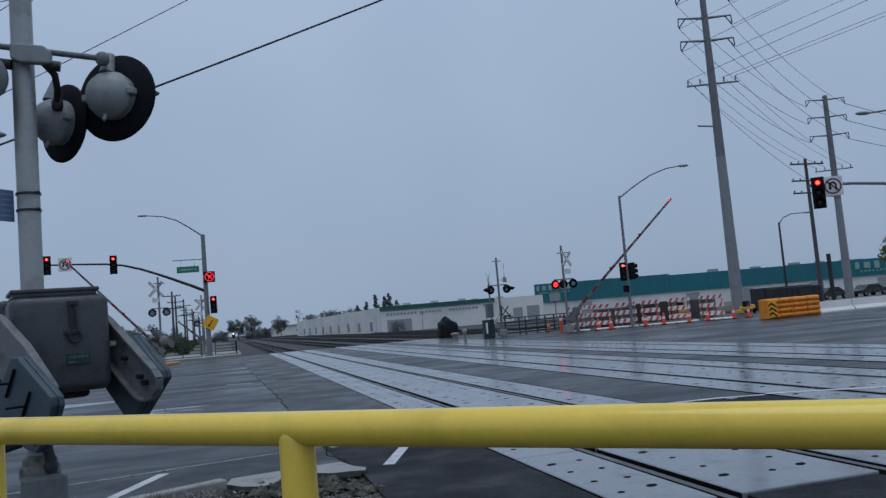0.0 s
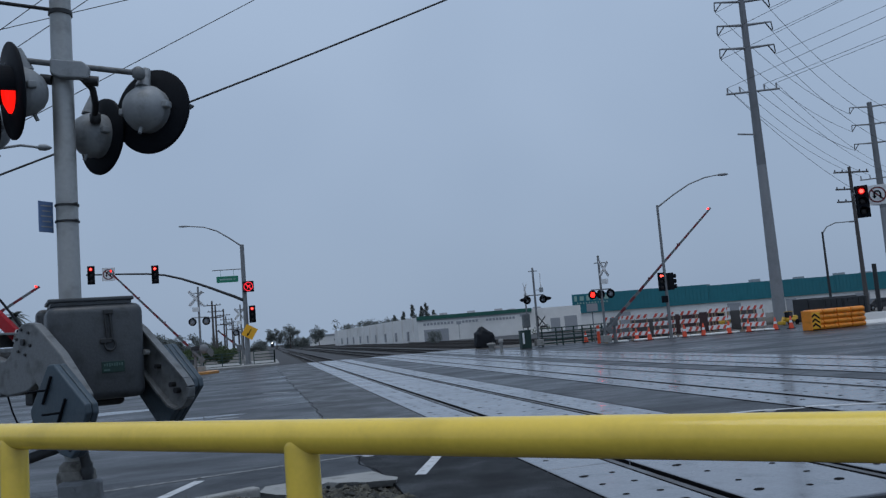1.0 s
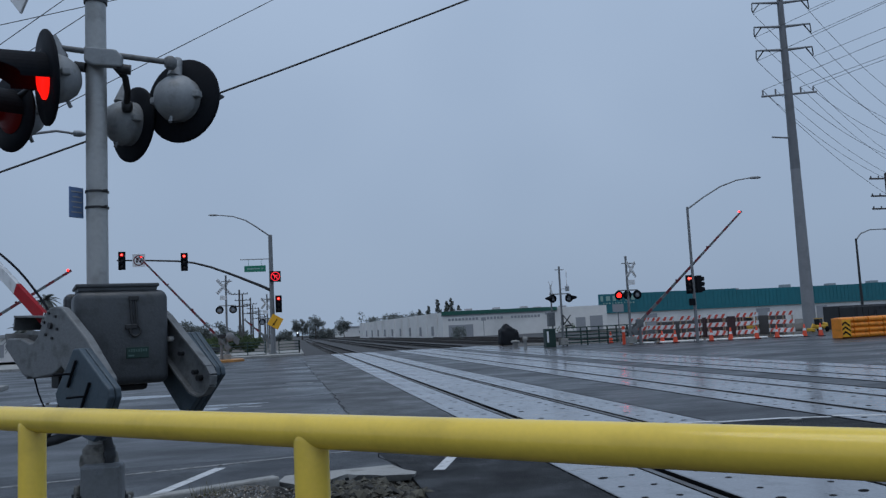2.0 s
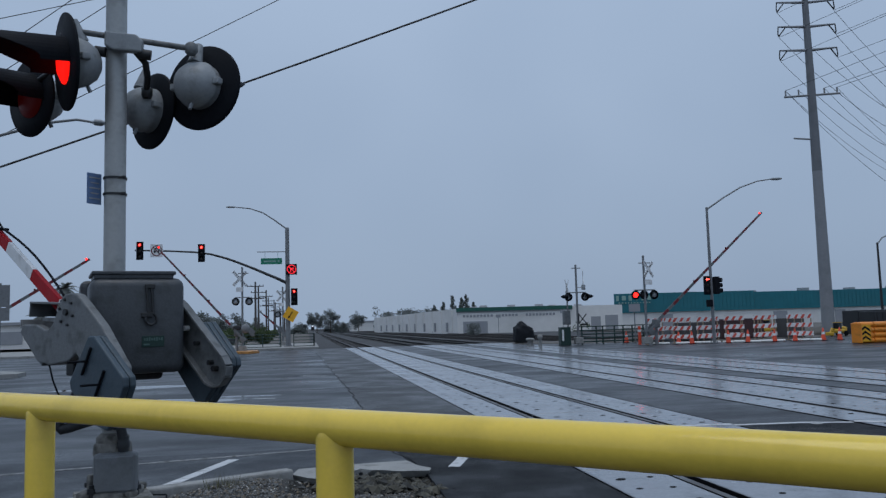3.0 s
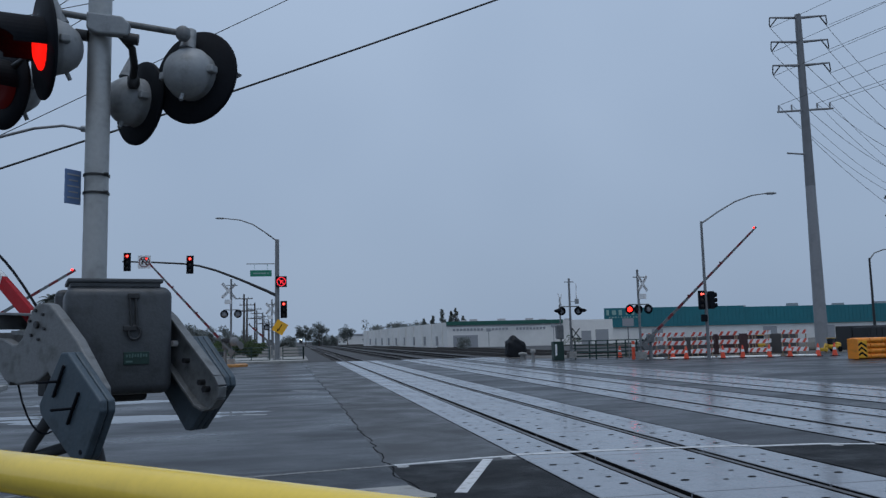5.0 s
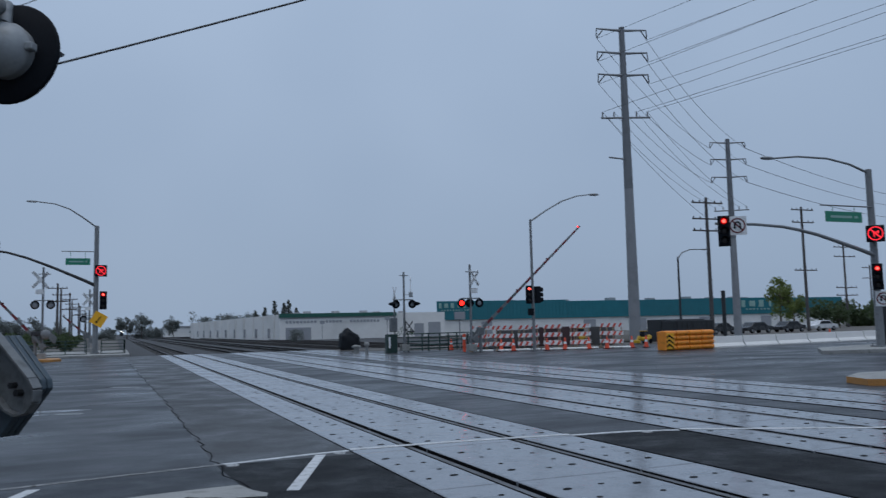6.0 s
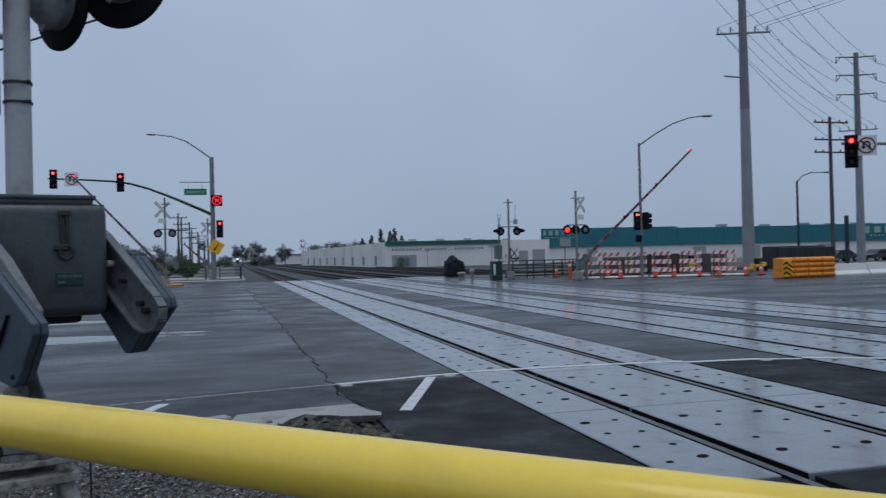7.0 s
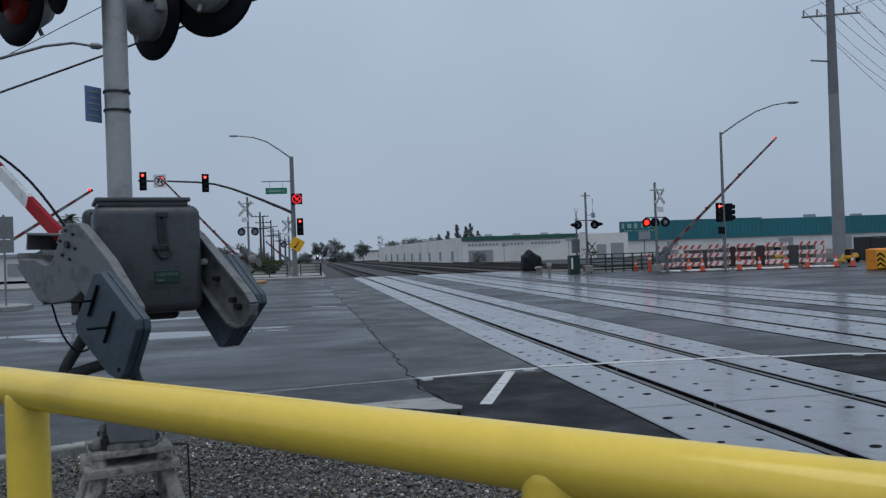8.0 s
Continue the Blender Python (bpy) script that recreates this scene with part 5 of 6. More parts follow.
green_railing((13.6, 48.9), (18.0, 49.6), "dark green pipe railing beside the crossing")
green_railing((13.9, 50.6), (19.5, 52.0), "dark green pipe railing beside the crossing")
green_railing((18.0, 49.6), (19.5, 52.0), "dark green pipe railing beside the crossing")
green_railing((-9.8, 65.0), (-5.6, 65.0), "dark green pipe railing at the far pavement")
green_railing((-4.6, 65.2), (-3.0, 65.2), "dark green pipe railing at the far pavement")
green_railing((-22.0, 66.5), (-9.9, 66.5), "dark green pipe railing at the far pavement")
green_railing((-3.0, 65.2), (-3.0, 72.0), "dark green pipe railing at the far pavement")
gb = thing("equipment_cabinet", (12.5, 49.0, 0.0), "dark green cabinet at the end of the railing", "cabinet")
bm = B()
box(bm, (0, 0, 0.58), (0.66, 0.55, 1.16), bevel=0.03)
part("cabinet_body", bm, GREENFENCE, gb)
bm = B()
box(bm, (-0.2, -0.29, 0.65), (0.12, 0.02, 0.7))
part("pale_strip", bm, WHITE, gb)
tp = thing("tarpaulin_heap", (12.4, 58.6, -0.1), "lumpy black tarpaulin covered heap", "heap")
bm = B()
bmesh.ops.create_icosphere(bm, subdivisions=4, radius=1.0)
for v in bm.verts:
    q = Vector((abs(v.co.x) ** 0.55 * (1 if v.co.x > 0 else -1), abs(v.co.y) ** 0.6 * (1 if v.co.y > 0 else -1), abs(v.co.z) ** 0.6 * (1 if v.co.z > 0 else -1)))
    k = 1 + 0.14 * noise.noise(v.co * 2.3) + 0.07 * noise.noise(v.co * 6)
    peak = 1.0 + 0.22 * math.exp(-((q.x + 0.25) / 0.3) ** 2) - 0.30 * max(0.0, q.x)
    v.co = Vector((q.x * 0.74 * k, q.y * 0.62 * k, max(0, 0.72 + q.z * 0.78 * k * peak)))
smooth(bm, 28)
part("cover", bm, TARP, tp)
for x, y, h, r in ((10.3, 47.0, 0.75, 0.11), (10.65, 50.5, 0.5, 0.2)):
    st = thing("bollard", (x, y, 0), "short pale post beside the tracks", "bollard")
    bm = B()
    lathe(bm, (0, 0, 0), (0, 0, 1), [(0, r), (h * 0.7, r * 0.9), (h * 0.75, r * 1.5), (h, r * 1.3), (h + 0.03, 0.02)], 12)
    part("shaft", bm, CONCRETE, st)
for x, y, h in ((25.5, 122, 3.0), (32.0, 110, 3.3), (17.0, 48.5, 2.6)):
    st = thing("small_road_sign", (x, y, -0.1), "small rectangular sign on a thin post", "road sign", "small signs")
    bm = B()
    rod(bm, (0, 0, 0), (0, 0, h), 0.04, seg=6)
    part("post", bm, GALV, st)
    bm = B()
    box(bm, (0, -0.05, h - 0.25), (0.75, 0.03, 0.5), bevel=0.01)
    part("plate", bm, DOORGREY, st)
ls = thing("large_road_sign", (-15.14, 33.0, 0.1), "back of two stacked road signs on a post", "road sign")
bm = B()
rod(bm, (0, 0.05, 0), (0, 0.05, 3.5), 0.04, seg=8)
part("post", bm, GALV, ls)
for z, h in ((3.0, 0.85), (2.3, 0.5)):
    bm = B()
    box(bm, (0.0, 0, z), (0.72, 0.02, h), bevel=0.006)
    part("plate", bm, GALV, ls)

# ---- the building site behind the barricades ----
def barricade(x, y, turn, width, label):
    t = thing("barricade", pose(x, y, 0, 0, 0, turn), label, "barricade", "striped barricades")
    for s in (-1, 1):
        bm = B()
        box(bm, (s * width * 0.42, 0.05, 0.78), (0.05, 0.05, 1.56))
        box(bm, (s * width * 0.42, 0.05, 0.03), (0.06, 0.9, 0.06))
        part("upright", bm, TANWOOD, t)
    for z in (0.42, 0.92, 1.42):
        bm = B()
        box(bm, (0, 0, z), (width, 0.03, 0.24), bevel=0.006)
        board = part("board", bm, WHITE, t, "white board with orange stripes")
        n = max(3, int(width / 0.36))
        for k in range(n):
            bm = B()
            c = -width / 2 + width * (k + 0.5) / n
            g = [bm.verts.new((c + a, -0.0185, z + b)) for a, b in ((-0.16, -0.115), (0.0, -0.115), (0.14, 0.115), (-0.02, 0.115))]
            bm.faces.new(g)
            part("stripe", bm, STRIPEORANGE, board)
    return t


rng = random.Random(12)
bar = barricade(16.75, 45.0, -12, 1.15, "orange and white striped barricade by the road")
for x, y, r in ((18.3, 44.62, -16), (19.65, 44.28, -12), (21.2, 43.86, -18), (22.8, 43.45, -13), (25.0, 42.88, -10), (24.2, 45.2, 3), (23.7, 44.6, -6), (25.6, 44.6, 2), (18.4, 46.4, -3), (22.3, 45.9, -4), (20.9, 46.1, 2)):
    copy_thing(bar, pose(x, y, 0, 0, 0, r))


def cone(x, y, s=1.0):
    t = thing("traffic_cone", (x, y, 0), "orange traffic cone with a pale collar", "traffic cone", "traffic cones")
    bm = B()
    box(bm, (0, 0, 0.02), (0.38, 0.38, 0.04), bevel=0.012)
    part("foot", bm, BLACK, t)
    bm = B()
    lathe(bm, (0, 0, 0.04), (0, 0, 1), [(0, 0.15), (0.35, 0.09), (0.68, 0.035), (0.70, 0.02)], 16)
    part("body", bm, ORANGE, t)
    bm = B()
    lathe(bm, (0, 0, 0.36), (0, 0, 1), [(0, 0.097), (0.14, 0.074)], 16)
    part("collar", bm, WHITE, t)
    return t


cn = cone(17.8, 44.1)
for x, y in ((18.55, 43.95), (20.5, 43.35), (21.6, 43.1), (23.05, 42.75), (24.15, 42.45), (25.7, 42.1), (26.6, 41.9), (17.2, 50.5), (45.0, 45.0)):
    copy_thing(cn, pose(x, y, 0, 0, 0, rng.uniform(0, 90)))
for k in range(16):
    x = 16.6 + 8.8 * k / 15 + rng.uniform(-0.2, 0.2)
    y = 44.75 - 2.3 * k / 15 + rng.uniform(-0.4, 0.0)
    t = thing("sandbag", pose(x, y, 0, 0, 0, rng.uniform(-30, 30)), "flat white sandbag on a barricade foot", "sandbag", "sandbags")
    bm = B()
    box(bm, (0, 0, 0.07), (0.62, 0.34, 0.13), bevel=0.06, seg=3)
    smooth(bm)
    part("bag", bm, SAND, t)
for x, y in ((17.6, 46.6), (16.3, 46.2)):
    t = thing("tube_delineator", (x, y, 0), "orange tube delineator with white bands", "delineator")
    bm = B()
    rod(bm, (0, 0, 0), (0, 0, 1.1), 0.1, 0.09, 12)
    part("tube", bm, ORANGE, t)
    bm = B()
    rod(bm, (0, 0, 0.75), (0, 0, 0.9), 0.1, 0.098, 12)
    part("band", bm, WHITE, t)

# crash cushion of ribbed orange barrels
cu = thing("crash_cushion", pose(23.55, 36.25, 0, 0, 0, 9), "ribbed orange yellow crash cushion with chevron nose", "crash cushion")
for k in range(4):
    bm = B()
    for z in (0.14, 0.40, 0.66, 0.92):
        tube(bm, [(0.05 + k * 0.98, 0, z), (0.97 + k * 0.98, 0, z)], 0.135, 12)
    box(bm, (0.51 + k * 0.98, 0.12, 0.55), (0.92, 0.28, 1.02), bevel=0.04)
    part("segment", bm, SAFETYORANGE, cu)
bm = B()
box(bm, (-0.06, -0.05, 0.52), (0.1, 0.62, 1.0), bevel=0.03)
nose = part("nose", bm, SAFETYORANGE, cu)
bm = B()
box(bm, (0.28, -0.24, 0.50), (0.72, 0.03, 0.84), bevel=0.01)
ch = part("chevron_plate", bm, SIGNYELLOW, cu, "yellow plate with black chevrons")
for k in range(3):
    bm = B()
    z = 0.14 + 0.24 * k
    for s in (-1, 1):
        bm.faces.new([bm.verts.new((0.28 + a * s, -0.258, z + b)) for a, b in ((0, 0.14), (0.32, -0.06), (0.32, 0.05), (0, 0.25))][::s])
    part("chevron", bm, BLACK, ch)


def jersey(x0, y0, x1, y1, label):
    d = Vector((x1 - x0, y1 - y0, 0))
    t = thing("concrete_barrier", basis((x0, y0, 0), d, Vector((-d.y, d.x, 0))), label, "barrier", "concrete barriers")
    bm = B()
    out = [(-0.32, 0), (0.32, 0), (0.32, 0.07), (0.16, 0.26), (0.09, 0.64), (-0.09, 0.64), (-0.16, 0.26), (-0.32, 0.07)]
    L = d.length - 0.04
    a, b = [bm.verts.new((0.02, p, z)) for p, z in out], [bm.verts.new((L, p, z)) for p, z in out]
    for k in range(8):
        bm.faces.new((a[k], b[k], b[(k + 1) % 8], a[(k + 1) % 8]))
    bm.faces.new(a[::-1])
    bm.faces.new(b)
    bmesh.ops.recalc_face_normals(bm, faces=bm.faces)
    part("segment", bm, OFFWHITE, t)


for k in range(14):
    x, y = 27.6 + 3.05 * k, 37.6 + 0.55 * k
    jersey(x, y, x + 3.0, y + 0.54, "white concrete road barrier section")


def machine(x, y, turn, s, label):
    t = thing("construction_machine", pose(x, y, 0, 0, 0, turn) @ Matrix.Scale(1, 4), label, "machine", "construction machines")
    bm = B()
    box(bm, (0, 0, 0.95 * s), (2.6 * s, 1.5 * s, 0.7 * s), bevel=0.1)
    box(bm, (1.1 * s, 0, 1.25 * s), (1.1 * s, 1.3 * s, 0.9 * s), bevel=0.12)
    part("body", bm, MACHINEYELLOW, t)
    bm = B()
    box(bm, (-0.35 * s, 0, 1.85 * s), (1.0 * s, 1.1 * s, 1.1 * s), bevel=0.06)
    cabin = part("cabin", bm, GLASS, t)
    bm = B()
    box(bm, (-0.35 * s, 0, 2.44 * s), (1.15 * s, 1.25 * s, 0.08 * s), bevel=0.02)
    part("roof", bm, MACHINEYELLOW, cabin)
    for sx in (-0.85, 0.85):
        for sy in (-0.8, 0.8):
            bm = B()
            lathe(bm, (sx * s, (sy - 0.12) * s, 0.5 * s), (0, 1, 0), [(0, 0.4 * s), (0.03, 0.5 * s), (0.22 * s, 0.5 * s), (0.25 * s, 0.4 * s)], 16)
            part("wheel", bm, RUBBER, t)
    bm = B()
    tube(bm, [(-1.1 * s, 0, 1.2 * s), (-2.0 * s, 0, 1.5 * s), (-2.5 * s, 0, 0.8 * s)], 0.12 * s, 8)
    box(bm, (-2.6 * s, 0, 0.5 * s), (0.5 * s, 1.5 * s, 0.6 * s), bevel=0.05)
    part("loader_arm", bm, MACHINEYELLOW, t)


machine(31.6, 49.0, 20, 0.38, "yellow wheel loader parked on the site")
machine(27.9, 52.0, 190, 0.5, "yellow machine parked behind the transmission pole")
for x, y, sx, sy, h, mt, label in ((25.6, 51.5, 3.2, 1.6, 1.35, MAROON, "maroon steel container on the site"), (22.0, 50.5, 2.2, 1.5, 1.2, WOODPOLE, "stack of dark timber on the site"), (28.7, 50.0, 1.3, 1.3, 1.3, WOODPOLE, "dark steel site box"),
                                   (36.6, 50.4, 3.6, 1.6, 1.6, DARKSTEEL, "dark equipment stack on the site"), (37.5, 53.0, 4.2, 1.8, 1.7, DARKSTEEL, "dark equipment stack on the site"), (19.6, 51.0, 1.4, 1.4, 1.0, ARMGREY, "grey steel box on the site")):
    t = thing("site_container", (x, y, 0.02), label, "container")
    bm = B()
    box(bm, (0, 0, h / 2), (sx, sy, h), bevel=0.05)
    body = part("container_body", bm, mt, t)
    for k in range(int(sx / 0.45)):
        bm = B()
        box(bm, (-sx / 2 + 0.22 + k * 0.45, -sy / 2 - 0.015, h / 2), (0.1, 0.04, h * 0.9))
        part("rib", bm, mt, body)
    bm = B()
    box(bm, (sx * 0.1, -sy / 2 - 0.05, h * 0.45), (sx * 0.3, 0.04, h * 0.75), bevel=0.01)
    part("door", bm, mt, t)
for k, (x, y, r) in enumerate(((20.4, 52.5, 2.0), (23.6, 53.0, 2.4), (35.0, 55.5, 3.0))):
    t = thing("soil_heap", (x, y, -0.1), "heap of excavated brown soil", "heap", "soil heaps")
    bm = B()
    bmesh.ops.create_icosphere(bm, subdivisions=3, radius=1.0)
    for v in bm.verts:
        q = 1 + 0.3 * noise.noise(v.co * 2 + Vector((k * 5, 0, 0)))
        v.co = Vector((v.co.x * r * q, v.co.y * r * 0.7 * q, max(0, v.co.z * 0.75 * q)))
    smooth(bm)
    part("soil", bm, EARTH, t)


def car(x, y, turn, paint, label):
    t = thing("parked_car", pose(x, y, 0, 0, 0, turn) @ Matrix.Scale(0.88, 4), label, "car", "parked cars")
    bm = B()
    roof = [(-2.2, 0.35), (-2.25, 0.75), (-1.5, 0.92), (-0.9, 1.42), (0.7, 1.45), (1.4, 0.98), (2.2, 0.9), (2.25, 0.4)]
    prism(bm, roof, 1.75, None, 0.06)
    part("body", bm, paint, t)
    bm = B()
    glass = [(-1.3, 0.98), (-0.85, 1.36), (0.62, 1.38), (1.15, 0.98)]
    prism(bm, glass, 1.79, None, 0.02)
    part("side_windows", bm, GLASS, t)
    for sx in (-1.4, 1.4):
        for sy in (-0.8, 0.8):
            bm = B()
            lathe(bm, (sx, sy - 0.11, 0.33), (0, 1, 0), [(0, 0.25), (0.02, 0.33), (0.2, 0.33), (0.22, 0.25)], 16)
            wh = part("wheel", bm, RUBBER, t)
            bm = B()
            lathe(bm, (sx, sy + (0.115 if sy > 0 else -0.115), 0.33), (0, 1 if sy > 0 else -1, 0), [(-0.02, 0.2), (0.005, 0.19), (0.01, 0.02)], 12)
            part("rim", bm, GALV, wh)


car(58, 72, 5, CARDARK, "dark car parked beyond the barrier")
car(63.5, 72.5, 3, CARDARK, "dark car parked beyond the barrier")
car(69, 73, 5, CARDARK, "dark car parked beyond the barrier")
car(75, 74, 2, CARWHITE, "white car parked beyond the barrier")
car(50, 71, 5, CARDARK, "dark car parked beyond the barrier")
car(-16.0, 78.0, 8, CARWHITE, "white car parked beyond the far pavement")
car(-12.0, 76.5, 8, CARDARK, "dark car parked beyond the far pavement")
car(-37.0, 60.5, 5, CARWHITE, "white car waiting on the side road")

# approaching locomotive far down the line
loco = thing("locomotive", (0.75, 760.0, 0.0), "distant locomotive with a bright headlight", "train")
bm = B()
box(bm, (0, 6, 2.06), (3.0, 14, 4.1), bevel=0.2)
part("body", bm, CARDARK, loco)
bm = B()
lathe(bm, (0, -1.02, 3.6), (0, -1, 0), [(0, 0.36), (0.05, 0.34), (0.08, 0.02)], 16)
part("headlight", bm, HEADLIGHT, loco, "bright white headlight")


# ---- near crossing signal ----
MX, MY = -4.79, 5.30
sig = thing("crossing_signal", (MX, MY, 0.0), "silver crossing signal mast with round lamps on an iron pedestal", "crossing signal")
bm = B()
rod(bm, (0, 0, 0.62), (0, 0, 5.1), 0.072, 0.070, 28)
part("mast", bm, GALV_MAST, sig)
# cast pedestal
def degrees_of(a):
    return a * 180 / math.pi


bm = B()
lathe(bm, (0, 0, 0.445), (0, 0, 1), [(0, 0.20), (0.03, 0.20), (0.05, 0.15), (0.12, 0.125), (0.24, 0.115), (0.27, 0.125), (0.33, 0.12), (0.36, 0.085)], 24)
for k in range(4):
    a = math.pi / 4 + k * math.pi / 2
    lug = B()
    box(lug, (0.15, 0, 0.515), (0.05, 0.05, 0.16), pose(0, 0, 0, 0, 0, degrees_of(a)), bevel=0.012)
    box(lug, (0.20, 0, 0.465), (0.09, 0.08, 0.045), pose(0, 0, 0, 0, 0, degrees_of(a)), bevel=0.018)
    part("foot_lug", lug, IRON, sig)
part("mast_foot", bm, IRON, sig)
bm = B()
box(bm, (0.05, -0.13, 0.60), (0.27, 0.10, 0.26), bevel=0.025)
for k in range(4):
    bm2 = B()
    a = math.pi / 4 + k * math.pi / 2 + 0.3
    rod(bm2, (0.195 * math.cos(a), 0.195 * math.sin(a), 0.44), (0.195 * math.cos(a), 0.195 * math.sin(a), 0.535), 0.016, seg=8)
    rod(bm2, (0.195 * math.cos(a), 0.195 * math.sin(a), 0.482), (0.195 * math.cos(a), 0.195 * math.sin(a), 0.512), 0.030, seg=6)
    part("anchor_bolt", bm2, DARKSTEEL, sig)
jb = part("junction_box", bm, GALV, sig, "small grey junction box")
bm = B()
box(bm, (0.05, -0.185, 0.60), (0.23, 0.015, 0.22), bevel=0.006)
for dz in (-0.08, 0.08):
    rod(bm, (0.02, -0.19, 0.60 + dz), (0.02, -0.205, 0.60 + dz), 0.014, seg=8)
part("lid", bm, GALV, jb)
bm = B()
box(bm, (0, 0, 0.428), (0.46, 0.46, 0.035), pose(0, 0, 0, 0, 0, 18), bevel=0.008)
box(bm, (0, 0, 0.335), (0.52, 0.52, 0.055), pose(0, 0, 0, 0, 0, 18), bevel=0.008)
for a in (-1, 1):
    for b in (-1, 1):
        p = pose(0, 0, 0, 0, 0, 18) @ Vector((a * 0.18, b * 0.18, 0.35))
        rod(bm, p, p + Vector((0, 0, 0.08)), 0.045, seg=8)
        q = pose(0, 0, 0, 0, 0, 18) @ Vector((a * 0.26, b * 0.26, 0.0))
        tube(bm, [(p.x, p.y, 0.32), ((p.x + q.x) / 2, (p.y + q.y) / 2, 0.16), (q.x, q.y, -0.02)], 0.05, 4, 0.065)
part("pedestal", bm, PLANKS, sig, "weathered tan pedestal on four splayed legs")

bm = B()
lathe(bm, (0, 0, 0.775), (0, 0, 1), [(0, 0.098), (0.012, 0.105), (0.045, 0.105), (0.06, 0.088), (0.075, 0.076)], 24)
part("collar", bm, IRON, sig)
bm = B()
rod(bm, (0.36, -0.02, -0.02), (0.352, -0.02, 0.42), 0.006, seg=6)
rod(bm, (0.352, -0.02, 0.42), (0.18, -0.02, 0.43), 0.006, seg=6)
part("ground_wire", bm, DARKSTEEL, sig)

# crossarm with hub
arm_z = 3.525 
bm = B()
rod(bm, (-0.30, -0.10, arm_z + 0.075), (0.53, -0.04, arm_z - 0.015), 0.021, seg=12)
lathe(bm, (0.515, -0.045, arm_z - 0.06), (0, 0, 1), [(0, 0.03), (0.02, 0.045), (0.07, 0.045), (0.09, 0.02)], 12)
ca = part("lamp_crossarm", bm, ARMGREY, sig)
bm = B()
prism(bm, [(-0.12, 0.075), (0.09, 0.055), (0.135, 0.01), (0.125, -0.07), (-0.06, -0.06), (-0.12, -0.03)], 0.07, Matrix.Translation((0.07, -0.11, arm_z - 0.01)), 0.012)
part("hub_box", bm, LAMPGREY, ca)
bm = B()
rod(bm, (-0.13, -0.05, arm_z - 0.05), (-0.06, -0.05, arm_z - 0.06), 0.036, seg=12)
part("stub", bm, DARKSTEEL, ca)
bm = B()
rod(bm, (0.16, -0.09, arm_z - 0.075), (0.25, -0.08, arm_z - 0.085), 0.036, seg=12)
tube(bm, [(0.14, -0.06, arm_z - 0.05), (0.20, -0.02, arm_z - 0.12), (0.20, 0.06, arm_z - 0.20), (0.16, 0.22, arm_z - 0.26)], 0.024, 8)
lathe(bm, (0.17, 0.20, arm_z - 0.31), (0, 0, 1), [(0, 0.03), (0.02, 0.04), (0.07, 0.04), (0.08, 0.02)], 10)
part("lamp_bracket", bm, DARKSTEEL, ca)
bm = B()
tube(bm, [(-0.28, -0.10, arm_z + 0.07), (-0.33, -0.08, arm_z + 0.03)], 0.03, 8)
part("elbow", bm, DARKSTEEL, ca)
bm = B()
tube(bm, [(-0.16, -0.08, arm_z - 0.06), (-0.40, 0.10, arm_z - 0.12), (-0.60, 0.24, arm_z - 0.20)], 0.024, 8)
part("lamp_bracket", bm, DARKSTEEL, ca)


def near_lamp(centre, facing, lit, hood=0.42, disc=0.27):
    c, d = Vector(centre) - Vector((MX, MY, 0)), Vector(facing).normalized()
    bm = B()
    lathe(bm, c, d, [(-0.012, 0.05), (-0.012, disc - 0.01), (-0.002, disc), (0.012, disc), (0.014, 0.15)], 40)
    dsk = part("lamp_disc", bm, BLACK, ca, "black round lamp background")
    bm = B()
    lathe(bm, c, -d, [(0.0, 0.168), (0.05, 0.166), (0.07, 0.174), (0.085, 0.167), (0.13, 0.155), (0.19, 0.11), (0.215, 0.065), (0.225, 0.01)], 32)
    side = d.cross(Vector((0, 0, 1))).normalized()
    up = side.cross(d)
    for s in (-1, 1):
        box(bm, (0, 0, 0), (0.05, 0.06, 0.05), basis(c - d * 0.08 + side * s * 0.185, side, d), bevel=0.01)
    rod(bm, c - d * 0.10 + up * 0.15, c - d * 0.06 + up * 0.30, 0.055, 0.030, 12)
    rod(bm, c - d * 0.12 - up * 0.15, c - d * 0.14 - up * 0.20, 0.014, seg=8)
    part("lamp_housing", bm, LAMPGREY, dsk, "grey domed lamp housing")
    bm = B()
    lathe(bm, c + d * 0.014, d, [(0, 0.15), (0.01, 0.15), (0.035, 0.10), (0.045, 0.01)], 24)
    part("lamp_lens", bm, RED_NEAR if lit else RED_DIM, dsk, "lit red lens" if lit else "dim red lens")
    bm = B()
    n = 22
    for r, flip in ((0.165, 1), (0.172, -1)):
        for i in range(n):
            a0, a1 = radians(-14 + 208 * i / n), radians(-14 + 208 * (i + 1) / n)
            q = []
            for a, e in ((a0, 0), (a1, 0), (a1, 1), (a0, 1)):
                ln = hood * (0.30 + 0.70 * max(0.0, math.sin(a))) if e else 0
                q.append(bm.verts.new(c + d * (0.012 + ln) + r * (math.cos(a) * side + math.sin(a) * up)))
            f = bm.faces.new(q[::flip])
            f.smooth = True
    part("lamp_hood", bm, BLACK, dsk, "black half tube hood")


near_lamp((-4.215, 5.42, 3.275), (0.50, 0.866, -0.05), False, 0.42, 0.315)
near_lamp((-4.62, 5.72, 3.175), (0.76, 0.65, -0.03), False, 0.42, 0.29)
near_lamp((-5.085, 5.18, 3.365), (-0.89, -0.455, -0.08), True, 0.62, 0.33)
near_lamp((-5.44, 5.62, 3.235), (-0.68, -0.73, -0.06), False, 0.62, 0.285)

